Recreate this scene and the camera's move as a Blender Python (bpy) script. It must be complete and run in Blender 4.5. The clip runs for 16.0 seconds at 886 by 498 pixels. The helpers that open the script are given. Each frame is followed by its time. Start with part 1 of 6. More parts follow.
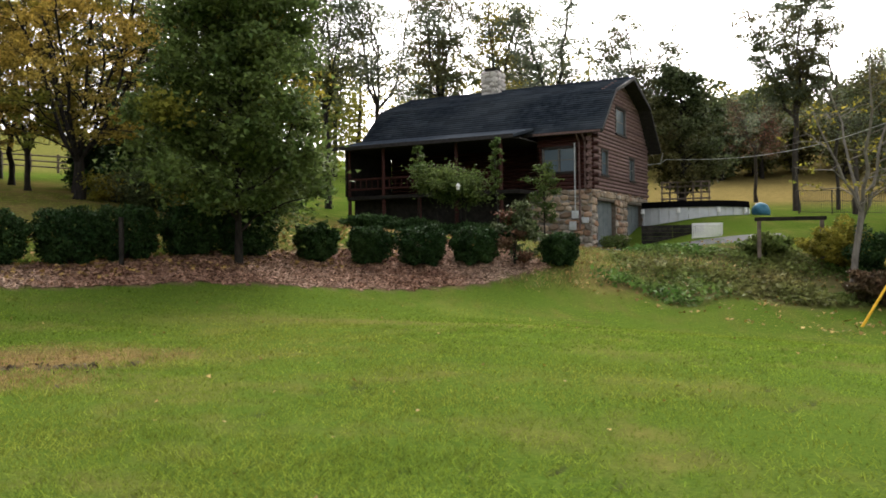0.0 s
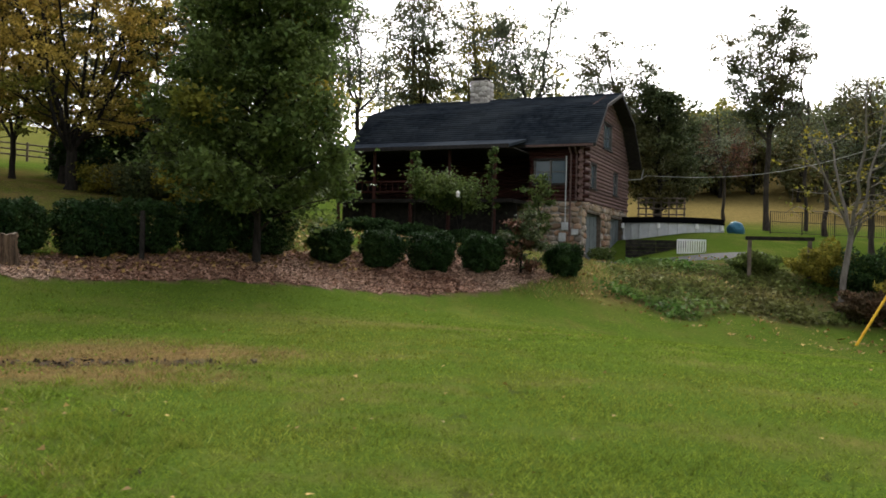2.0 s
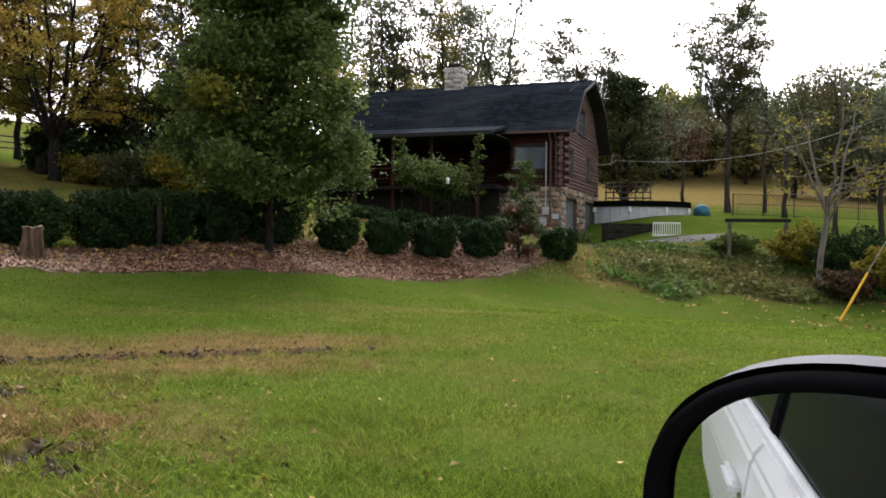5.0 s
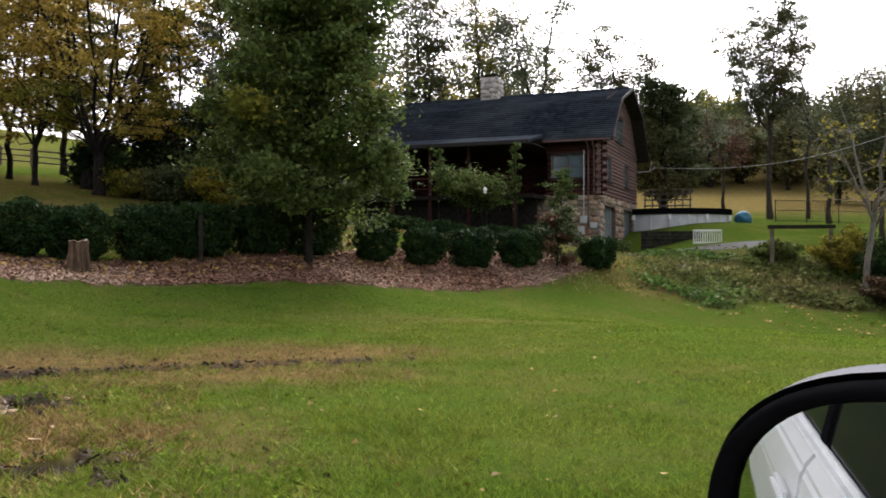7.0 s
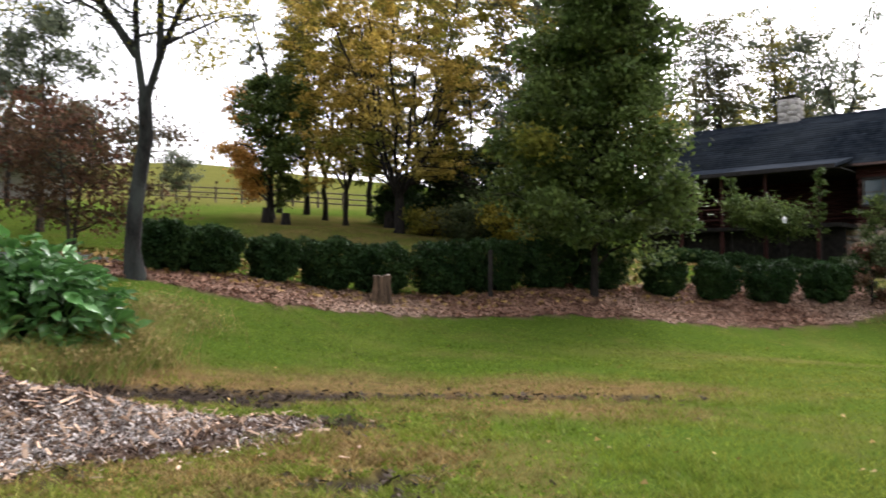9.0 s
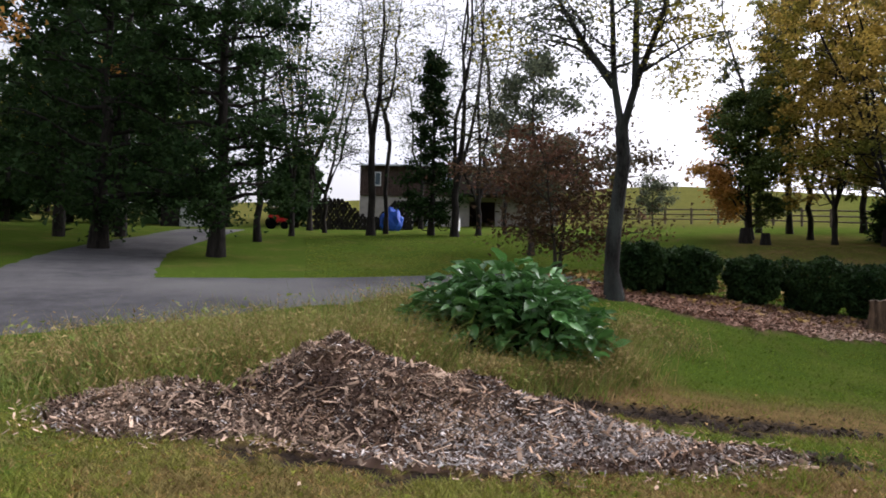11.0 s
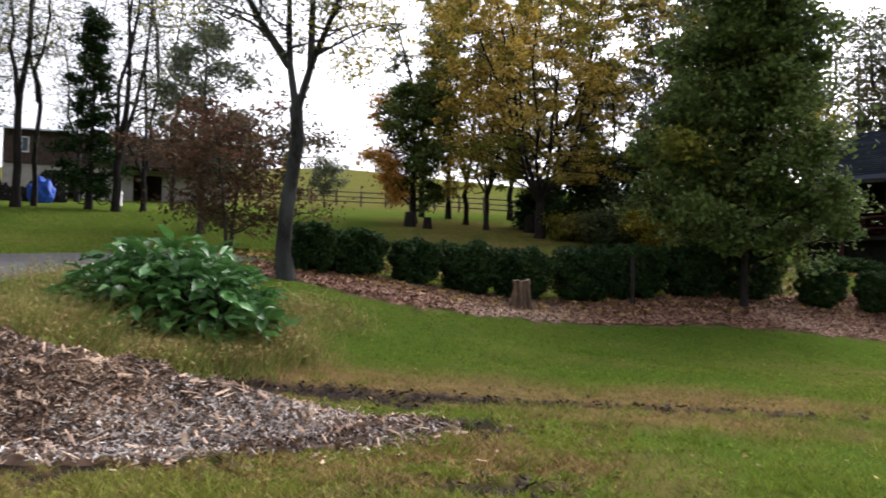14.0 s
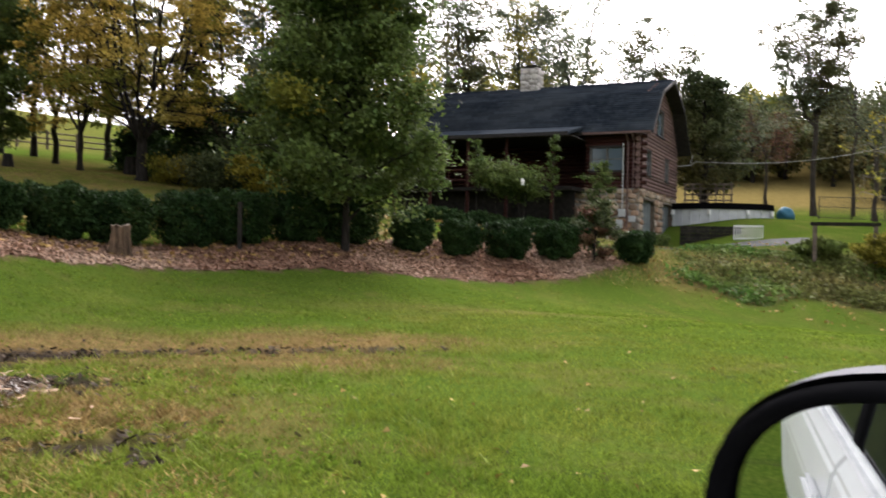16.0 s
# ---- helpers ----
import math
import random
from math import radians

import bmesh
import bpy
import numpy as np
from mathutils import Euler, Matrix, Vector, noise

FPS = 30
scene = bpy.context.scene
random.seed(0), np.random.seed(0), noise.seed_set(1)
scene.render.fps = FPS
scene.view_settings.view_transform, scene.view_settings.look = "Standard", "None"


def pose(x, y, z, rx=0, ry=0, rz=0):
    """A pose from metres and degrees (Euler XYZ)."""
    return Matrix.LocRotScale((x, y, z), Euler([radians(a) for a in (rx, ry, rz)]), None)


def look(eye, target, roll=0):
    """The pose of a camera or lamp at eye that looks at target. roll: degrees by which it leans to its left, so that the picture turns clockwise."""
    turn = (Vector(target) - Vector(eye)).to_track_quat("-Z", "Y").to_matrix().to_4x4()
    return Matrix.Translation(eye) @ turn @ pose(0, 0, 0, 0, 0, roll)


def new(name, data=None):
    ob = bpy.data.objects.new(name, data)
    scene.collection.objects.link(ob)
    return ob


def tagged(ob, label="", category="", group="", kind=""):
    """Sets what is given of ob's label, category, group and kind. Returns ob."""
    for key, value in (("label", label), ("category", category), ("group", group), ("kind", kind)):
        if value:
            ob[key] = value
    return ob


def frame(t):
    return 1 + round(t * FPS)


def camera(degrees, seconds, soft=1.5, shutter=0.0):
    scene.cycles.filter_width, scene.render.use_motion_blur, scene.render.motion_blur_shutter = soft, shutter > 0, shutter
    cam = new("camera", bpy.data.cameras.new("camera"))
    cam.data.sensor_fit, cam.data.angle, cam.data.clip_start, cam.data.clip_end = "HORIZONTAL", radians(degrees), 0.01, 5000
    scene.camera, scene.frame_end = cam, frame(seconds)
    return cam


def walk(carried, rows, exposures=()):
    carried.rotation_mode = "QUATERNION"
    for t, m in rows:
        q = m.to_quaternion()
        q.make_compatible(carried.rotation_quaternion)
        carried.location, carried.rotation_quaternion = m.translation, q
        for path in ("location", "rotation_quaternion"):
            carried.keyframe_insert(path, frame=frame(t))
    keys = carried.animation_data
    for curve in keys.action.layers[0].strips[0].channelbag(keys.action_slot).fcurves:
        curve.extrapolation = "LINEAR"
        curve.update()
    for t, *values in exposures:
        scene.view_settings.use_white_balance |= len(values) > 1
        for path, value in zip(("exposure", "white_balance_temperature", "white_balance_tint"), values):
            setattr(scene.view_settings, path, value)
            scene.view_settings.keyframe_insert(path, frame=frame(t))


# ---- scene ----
EYE = 1.5                      # height of the lens over the near lawn


def aim(x, y, z, yaw, pitch, roll):
    turn = Matrix.Rotation(radians(yaw), 4, "Z") @ Matrix.Rotation(radians(pitch), 4, "X")
    turn = turn @ Matrix.Rotation(radians(roll), 4, "Y") @ Matrix.Rotation(radians(90), 4, "X")
    return Matrix.Translation((x, y, EYE + z)) @ turn


cam = camera(55.4, 16.0, soft=1.7, shutter=0.3)
PATH = [
    (0.0, 4.77, 0.83, 0.0, 5.51, -0.15, 0.78), (0.5, 4.03, 0.79, 0.0, 3.00, 0.43, 0.30),
    (1.0, 3.42, 0.69, 0.0, 2.10, 1.09, -1.21), (1.5, 2.87, 0.58, 0.0, 3.27, 0.68, -0.65),
    (2.0, 2.36, 0.47, 0.0, 1.64, 0.27, -1.43), (2.5, 1.70, 0.35, 0.0, 2.03, -0.43, -1.91),
    (3.0, 1.02, 0.15, 0.0, 1.24, -0.88, -0.74), (3.2, 0.74, 0.03, 0.0, -0.76, -1.02, -0.15),
    (3.7, 0.12, 0.0, 0.0, -1.9, -1.0, -0.3), (4.1, 0.01, 0.0, 0.0, -2.6, -0.9, -0.5),
    (5.3, 0.01, 0.0, 0.0, -2.49, -0.46, -0.62), (5.5, 0.01, 0.0, 0.0, -1.95, -0.28, -0.60),
    (6.0, 0.01, 0.0, 0.0, -1.49, -0.03, -0.53), (6.5, 0.005, 0.0, 0.0, -1.55, 0.04, -0.20),
    (7.0, 0.0, 0.0, 0.0, 0.00, 0.00, 0.01), (7.5, -0.019, 0.0, 0.0, 4.09, 0.12, 0.59),
    (8.0, -0.03, 0.0, 0.0, 9.06, 2.17, 1.13), (8.5, -0.015, 0.0, 0.0, 12.90, 2.10, 0.37),
    (9.0, 0.0, 0.0, 0.0, 19.22, 2.32, 0.01), (9.5, 0.0, 0.0, 0.0, 27.20, 3.59, -1.10),
    (10.0, 0.0, 0.0, 0.0, 36.02, 2.80, -1.89), (10.2, 0.0, 0.0, 0.0, 39.32, 3.0, -1.66),
    (11.1, 0.0, 0.0, 0.0, 51.0, 3.5, -1.1), (12.3, 0.0, 0.0, 0.0, 45.07, 3.85, -0.91),
    (12.5, 0.0, 0.0, 0.0, 42.74, 3.49, -0.83), (13.0, 0.0, 0.0, 0.0, 37.30, 3.43, -0.77),
    (13.5, 0.0, 0.0, 0.0, 33.17, 3.03, -1.12), (14.0, 0.0, 0.0, 0.0, 28.71, 2.55, -1.11),
    (14.5, -0.02, 0.0, 0.0, 21.58, 1.75, -0.80), (15.0, -0.045, 0.0, 0.0, 14.47, 0.37, -0.11),
    (15.5, -0.055, 0.0, 0.0, 8.36, 1.23, -0.64), (16.0, 0.018, 0.0, 0.0, 2.48, -0.65, -1.06),
]
walk(cam, [(r[0], aim(*r[1:])) for r in PATH],
     exposures=[(0.0, 1.7, 6550, 12), (0.5, 1.47, 6450, 12), (1.0, 0.85, 6450, 11), (1.5, 1.03, 6450, 11), (2.5, 1.55, 6450, 12), (3.2, 1.75, 6450, 12), (5.3, 1.47, 6350, 16), (7.0, 1.4, 6350, 16), (7.5, 1.6, 6350, 16), (8.0, 1.63, 6350, 16), (8.5, 1.45, 6250, 16), (9.0, 1.71, 6250, 17), (9.5, 1.45, 6150, 18), (10.2, 1.22, 6050, 19), (12.5, 0.72, 6050, 21), (13.5, 1.03, 6050, 19), (14.5, 1.65, 6250, 17), (15.0, 1.86, 6350, 17), (16.0, 1.78, 6450, 15)])

# ---- light: a bright overcast sky and a broad weak sun ----
world = bpy.data.worlds.new("sky")
scene.world = world
world.use_nodes = True
wn = world.node_tree.nodes
wl = world.node_tree.links
sky = wn.new("ShaderNodeTexSky")
sky.sky_type = "NISHITA"
sky.sun_disc = False
sky.sun_elevation = radians(38)
sky.sun_rotation = radians(8)
sky.dust_density = 6.0
sky.air_density = 1.5
grey = wn.new("ShaderNodeHueSaturation")
grey.inputs["Saturation"].default_value = 0.18
wl.new(sky.outputs["Color"], grey.inputs["Color"])
wl.new(grey.outputs["Color"], wn["Background"].inputs["Color"])
wn["Background"].inputs["Strength"].default_value = 0.15
sun_data = bpy.data.lights.new("sun", "SUN")
sun_data.energy = 0.7
sun_data.angle = radians(60)
sun_data.color = (1.0, 0.95, 0.87)
sun = new("sun", sun_data)
sun.matrix_world = look((0, 0, 60), (-5.35, -38.0, 29.9))


# ---- materials ----
def material(name, c1, c2, scale=4.0, rough=0.85, bump=0.0, bump_scale=30.0, metal=0.0, spec=0.12, c3=None, stretch=(1, 1, 1), island=0.0, obj=0.0, trans=0.0):
    """Two colours mixed by noise at two scales, with relief; island/obj vary the brightness by piece."""
    m = bpy.data.materials.new(name)
    m.use_nodes = True
    n, l = m.node_tree.nodes, m.node_tree.links
    bsdf = n["Principled BSDF"]
    bsdf.inputs["Roughness"].default_value = rough
    bsdf.inputs["Metallic"].default_value = metal
    bsdf.inputs["Specular IOR Level"].default_value = spec
    geo = n.new("ShaderNodeNewGeometry")
    mp = n.new("ShaderNodeVectorMath")
    mp.operation = "MULTIPLY"
    mp.inputs[1].default_value = stretch
    l.new(geo.outputs["Position"], mp.inputs[0])
    tex = n.new("ShaderNodeTexNoise")
    tex.inputs["Scale"].default_value = scale
    tex.inputs["Detail"].default_value = 6
    tex.inputs["Roughness"].default_value = 0.65
    l.new(mp.outputs[0], tex.inputs["Vector"])
    ramp = n.new("ShaderNodeValToRGB")
    ramp.color_ramp.elements[0].position, ramp.color_ramp.elements[1].position = 0.35, 0.65
    ramp.color_ramp.elements[0].color, ramp.color_ramp.elements[1].color = (*c1, 1), (*c2, 1)
    l.new(tex.outputs["Fac"], ramp.inputs["Fac"])
    colour = ramp.outputs["Color"]
    if c3:
        big = n.new("ShaderNodeTexNoise")
        big.inputs["Scale"].default_value = scale * 0.13
        big.inputs["Detail"].default_value = 3
        l.new(mp.outputs[0], big.inputs["Vector"])
        r2 = n.new("ShaderNodeMapRange")
        r2.inputs["From Min"].default_value, r2.inputs["From Max"].default_value = 0.45, 0.65
        l.new(big.outputs["Fac"], r2.inputs["Value"])
        mix = n.new("ShaderNodeMixRGB")
        l.new(r2.outputs[0], mix.inputs["Fac"])
        l.new(colour, mix.inputs["Color1"])
        mix.inputs["Color2"].default_value = (*c3, 1)
        colour = mix.outputs["Color"]
    for amount, node, out in ((island, "geo", "Random Per Island"), (obj, "obj", "Random")):
        if amount:
            src = geo if node == "geo" else n.new("ShaderNodeObjectInfo")
            rr = n.new("ShaderNodeMapRange")
            rr.inputs["To Min"].default_value, rr.inputs["To Max"].default_value = 1 - amount, 1 + amount
            l.new(src.outputs[out], rr.inputs["Value"])
            hs = n.new("ShaderNodeHueSaturation")
            l.new(rr.outputs[0], hs.inputs["Value"])
            l.new(colour, hs.inputs["Color"])
            colour = hs.outputs["Color"]
    l.new(colour, bsdf.inputs["Base Color"])
    if bump:
        bt = n.new("ShaderNodeTexNoise")
        bt.inputs["Scale"].default_value = bump_scale
        bt.inputs["Detail"].default_value = 5
        l.new(mp.outputs[0], bt.inputs["Vector"])
        bp = n.new("ShaderNodeBump")
        bp.inputs["Strength"].default_value = bump
        bp.inputs["Distance"].default_value = 0.03
        l.new(bt.outputs["Fac"], bp.inputs["Height"])
        l.new(bp.outputs["Normal"], bsdf.inputs["Normal"])
    if trans:
        tb = n.new("ShaderNodeBsdfTranslucent")
        l.new(colour, tb.inputs["Color"])
        ms = n.new("ShaderNodeMixShader")
        ms.inputs["Fac"].default_value = trans
        l.new(bsdf.outputs[0], ms.inputs[1])
        l.new(tb.outputs[0], ms.inputs[2])
        l.new(ms.outputs[0], n["Material Output"].inputs["Surface"])
    return m


def foliage(name, c1, c2, c3=None, spec=0.06, rough=0.65, trans=0.28):
    return material(name, c1, c2, scale=0.9, rough=rough, spec=spec, c3=c3, island=0.5, trans=trans)


MAT_LEAF = foliage("leaf_green", (0.055, 0.090, 0.026), (0.120, 0.155, 0.043), spec=0.05, rough=0.55)
MAT_LEAF_DARK = foliage("leaf_dark", (0.018, 0.040, 0.014), (0.035, 0.062, 0.019), spec=0.04, rough=0.7)
MAT_LEAF_GREY = foliage("leaf_greygreen", (0.085, 0.105, 0.065), (0.13, 0.145, 0.092), trans=0.42)
MAT_LEAF_YELLOW = foliage("leaf_yellow", (0.32, 0.235, 0.05), (0.45, 0.32, 0.065), c3=(0.24, 0.215, 0.05), trans=0.58)
MAT_LEAF_OLIVE = foliage("leaf_olive", (0.16, 0.15, 0.025), (0.26, 0.21, 0.03), c3=(0.10, 0.13, 0.025), trans=0.45)
MAT_LEAF_ORANGE = foliage("leaf_orange", (0.42, 0.20, 0.05), (0.55, 0.30, 0.08))
MAT_LEAF_RED = foliage("leaf_russet", (0.125, 0.055, 0.036), (0.085, 0.065, 0.034), c3=(0.07, 0.075, 0.04))
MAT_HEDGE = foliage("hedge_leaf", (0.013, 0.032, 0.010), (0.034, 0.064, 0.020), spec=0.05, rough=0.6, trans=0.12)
MAT_LEAF_WOOD = foliage("leaf_woodland", (0.045, 0.065, 0.028), (0.085, 0.10, 0.042), c3=(0.10, 0.085, 0.03))
MAT_IVY = foliage("ivy_leaf", (0.055, 0.12, 0.022), (0.10, 0.17, 0.035), c3=(0.16, 0.13, 0.05))
MAT_BIGLEAF = material("broad_leaf", (0.06, 0.17, 0.035), (0.115, 0.26, 0.07), scale=3.0, rough=0.38, spec=0.45, obj=0.3, trans=0.2, bump=0.3, bump_scale=14)
MAT_STRAW = material("straw", (0.25, 0.175, 0.068), (0.42, 0.32, 0.14), scale=1.2, rough=0.8, island=0.4, trans=0.2)
MAT_BLADE = material("grass_blade", (0.088, 0.147, 0.016), (0.168, 0.222, 0.030), scale=0.8, rough=0.6, spec=0.0, c3=(0.185, 0.19, 0.035), island=0.55, trans=0.3)
MAT_TUFT = material("grass_tuft", (0.11, 0.155, 0.015), (0.19, 0.215, 0.032), scale=0.8, rough=0.6, spec=0.05, c3=(0.22, 0.22, 0.05), island=0.4, trans=0.3)
MAT_WEED = material("weed_green", (0.11, 0.17, 0.032), (0.25, 0.27, 0.065), scale=1.0, rough=0.6, island=0.4, trans=0.3)
MAT_BARK = material("bark", (0.028, 0.023, 0.019), (0.072, 0.060, 0.051), scale=7, rough=0.95, bump=0.8, bump_scale=16, stretch=(1, 1, 0.25))
MAT_BARK_PALE = material("bark_pale", (0.10, 0.088, 0.074), (0.20, 0.178, 0.155), scale=6, rough=0.9, bump=0.6, bump_scale=14, stretch=(1, 1, 0.3))
MAT_BARK_DARK = material("bark_dark", (0.010, 0.009, 0.008), (0.034, 0.029, 0.025), scale=7, rough=0.95, bump=0.8, bump_scale=16, stretch=(1, 1, 0.25))
MAT_LICHEN = material("bark_lichen", (0.005, 0.005, 0.005), (0.030, 0.027, 0.025), scale=17, rough=0.95, bump=1.0, bump_scale=34, c3=(0.048, 0.053, 0.048), stretch=(1, 1, 0.4))
# red stain taken darker so front and porch logs carry painted shade
MAT_LOG = material("stained_shaded_log", (0.026, 0.009, 0.0075), (0.055, 0.020, 0.016), scale=3, rough=0.6, bump=0.4, bump_scale=12, stretch=(1, 1, 6), obj=0.25)
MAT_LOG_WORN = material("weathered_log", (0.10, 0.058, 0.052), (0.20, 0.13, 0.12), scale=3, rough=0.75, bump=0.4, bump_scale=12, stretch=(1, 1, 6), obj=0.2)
MAT_CHINK = material("chinking", (0.09, 0.055, 0.05), (0.14, 0.09, 0.08), scale=8)
MAT_STONE = material("field_stone", (0.20, 0.165, 0.135), (0.36, 0.31, 0.26), scale=3, rough=0.9, bump=0.5, bump_scale=20, c3=(0.34, 0.25, 0.17), obj=0.45)
MAT_STONE_BROWN = material("brown_stone", (0.17, 0.10, 0.07), (0.32, 0.20, 0.13), scale=3, rough=0.9, bump=0.5, bump_scale=20, c3=(0.26, 0.20, 0.15), obj=0.4)
MAT_STONE_PALE = material("pale_stone", (0.36, 0.34, 0.31), (0.5, 0.47, 0.43), scale=3, rough=0.9, bump=0.5, bump_scale=20, obj=0.25)
MAT_MUD = material("wet_mud", (0.020, 0.016, 0.012), (0.075, 0.056, 0.040), scale=5, rough=0.9, spec=0.1, island=0.5)
MAT_MORTAR = material("mortar", (0.22, 0.20, 0.18), (0.32, 0.29, 0.26), scale=12, rough=0.95, bump=0.4)
MAT_SHINGLE = material("shingle", (0.015, 0.019, 0.026), (0.031, 0.038, 0.048), scale=2.2, rough=0.9, spec=0.0, bump=0.5, bump_scale=40, c3=(0.042, 0.049, 0.058), island=0.22)
MAT_TRIM_DARK = material("dark_trim", (0.022, 0.02, 0.02), (0.04, 0.036, 0.034), scale=6, rough=0.7)
MAT_RAFTER = material("grey_fascia", (0.09, 0.085, 0.08), (0.15, 0.14, 0.135), scale=6, rough=0.7)
MAT_GUTTER = material("gutter", (0.10, 0.06, 0.055), (0.15, 0.10, 0.09), scale=6, rough=0.45)
MAT_WHITE = material("white_paint", (0.68, 0.68, 0.67), (0.8, 0.8, 0.79), scale=5, rough=0.5)
MAT_GREYBOX = material("grey_metal_box", (0.42, 0.43, 0.44), (0.55, 0.56, 0.57), scale=8, rough=0.5, metal=0.3)
MAT_GARAGE = material("garage_door_paint", (0.10, 0.12, 0.125), (0.16, 0.18, 0.185), scale=3, rough=0.5)
MAT_TIMBER = material("old_timber", (0.07, 0.055, 0.042), (0.15, 0.12, 0.095), scale=4, rough=0.9, bump=0.6, bump_scale=14, obj=0.25)
# near-black timber; on the porch its colour also paints in the shade
MAT_TIMBER_DARK = material("dark_timber", (0.012, 0.011, 0.010), (0.032, 0.028, 0.024), scale=4, rough=0.9, bump=0.5, obj=0.25)
MAT_STUMPTOP = material("stump_top", (0.16, 0.12, 0.09), (0.30, 0.25, 0.20), scale=9, rough=0.95, bump=0.5)
MAT_CHIP = material("wood_chip", (0.20, 0.118, 0.072), (0.42, 0.305, 0.215), scale=1.4, rough=0.9, island=0.8, c3=(0.36, 0.265, 0.19))
MAT_CHIP_GREY = material("weathered_chip", (0.27, 0.23, 0.20), (0.46, 0.42, 0.385), scale=1.4, rough=0.9, island=0.6, c3=(0.52, 0.49, 0.46))
MAT_BED_CHIP = material("bark_mulch", (0.175, 0.092, 0.060), (0.34, 0.205, 0.142), scale=1.4, rough=0.9, island=0.7, c3=(0.40, 0.28, 0.205))
MAT_STUMP = material("stump_bark", (0.03, 0.021, 0.014), (0.17, 0.115, 0.075), scale=11, rough=0.95, bump=1.0, bump_scale=26, c3=(0.11, 0.09, 0.07), stretch=(1, 1, 0.12))
MAT_CHIP_DARK = material("wet_chip", (0.05, 0.032, 0.024), (0.12, 0.075, 0.05), scale=1.4, rough=0.75, island=0.5)
MAT_FALLEN = material("fallen_leaf", (0.20, 0.12, 0.04), (0.36, 0.24, 0.08), scale=2, rough=0.7, island=0.5)
MAT_DRY = material("dry_turf", (0.15, 0.10, 0.038), (0.27, 0.19, 0.075), scale=1.6, rough=0.85, island=0.45, spec=0.04, c3=(0.17, 0.165, 0.05))
MAT_GRAVEL = material("driveway_gravel", (0.050, 0.049, 0.051), (0.090, 0.088, 0.089), scale=1.3, rough=0.95, bump=0.6, bump_scale=60, c3=(0.115, 0.112, 0.108))
MAT_BARN = material("barn_siding", (0.052, 0.034, 0.028), (0.085, 0.058, 0.048), scale=3, rough=0.8)
MAT_BARN_PALE = material("barn_lower_wall", (0.30, 0.28, 0.25), (0.40, 0.37, 0.33), scale=2, rough=0.85)
MAT_TIN = material("tin_roof", (0.52, 0.54, 0.56), (0.66, 0.68, 0.70), scale=2, rough=0.5, metal=0.1)
MAT_BLUE = material("blue_tarp", (0.02, 0.06, 0.32), (0.03, 0.10, 0.45), scale=3, rough=0.5)
MAT_TEAL = material("teal_plastic", (0.03, 0.11, 0.17), (0.05, 0.16, 0.23), scale=3, rough=0.5)
MAT_REDPAINT = material("red_paint", (0.42, 0.02, 0.02), (0.55, 0.035, 0.03), scale=3, rough=0.4)
MAT_BLACK = material("black_plastic", (0.003, 0.003, 0.0035), (0.006, 0.006, 0.0065), scale=20, rough=0.7, spec=0.0)
MAT_POOL = material("pool_wall", (0.45, 0.47, 0.49), (0.60, 0.62, 0.64), scale=1.5, rough=0.4)
MAT_YELLOW = material("yellow_plastic", (0.65, 0.36, 0.02), (0.75, 0.45, 0.04), scale=4, rough=0.5)
MAT_WIRE = material("wire", (0.30, 0.30, 0.29), (0.4, 0.4, 0.39), scale=4, rough=0.6)
MAT_CARPAINT = material("white_car_paint", (0.42, 0.43, 0.44), (0.48, 0.49, 0.50), scale=1, rough=0.18, spec=0.6)
MAT_MIRROR = material("mirror_glass", (0.50, 0.52, 0.53), (0.51, 0.53, 0.54), scale=1, rough=0.01, metal=1.0)
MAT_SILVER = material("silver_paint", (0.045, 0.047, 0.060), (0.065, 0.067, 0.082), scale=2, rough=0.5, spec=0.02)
MAT_TINT = material("tinted_glass", (0.004, 0.005, 0.006), (0.007, 0.008, 0.009), scale=1, rough=0.08, spec=0.04)


def pane_material():
    m = bpy.data.materials.new("window_glass")
    m.use_nodes = True
    b = m.node_tree.nodes["Principled BSDF"]
    # blue-grey sky reflection painted into the base colour of the glass
    b.inputs["Base Color"].default_value = (0.09, 0.12, 0.15, 1)
    b.inputs["Roughness"].default_value = 0.08
    b.inputs["Specular IOR Level"].default_value = 0.7
    return m


MAT_PANE = pane_material()


# ---- mesh helpers ----
def mesh_np(name, verts, faces, mat, parent=None, smooth=False, mats=None):
    """One object from numpy arrays; faces: one (n, k) array or a list of such."""
    if not isinstance(faces, list):
        faces = [faces]
    faces = [np.asarray(q, dtype=np.int32) for q in faces if len(q)]
    me = bpy.data.meshes.new(name)
    verts = np.asarray(verts, dtype=np.float32)
    me.vertices.add(len(verts))
    me.vertices.foreach_set("co", verts.ravel())
    loops = np.concatenate([q.ravel() for q in faces])
    sizes = np.concatenate([np.full(len(q), q.shape[1], dtype=np.int32) for q in faces])
    starts = np.concatenate([[0], np.cumsum(sizes)[:-1]]).astype(np.int32)
    me.loops.add(len(loops))
    me.loops.foreach_set("vertex_index", loops)
    me.polygons.add(len(sizes))
    me.polygons.foreach_set("loop_start", starts)
    me.polygons.foreach_set("loop_total", sizes)
    if smooth:
        me.polygons.foreach_set("use_smooth", np.ones(len(sizes), dtype=bool))
    me.update(calc_edges=True)
    me.validate()
    me.materials.append(mat)
    ob = new(name, me)
    if parent is not None:
        ob.parent = parent
    return ob


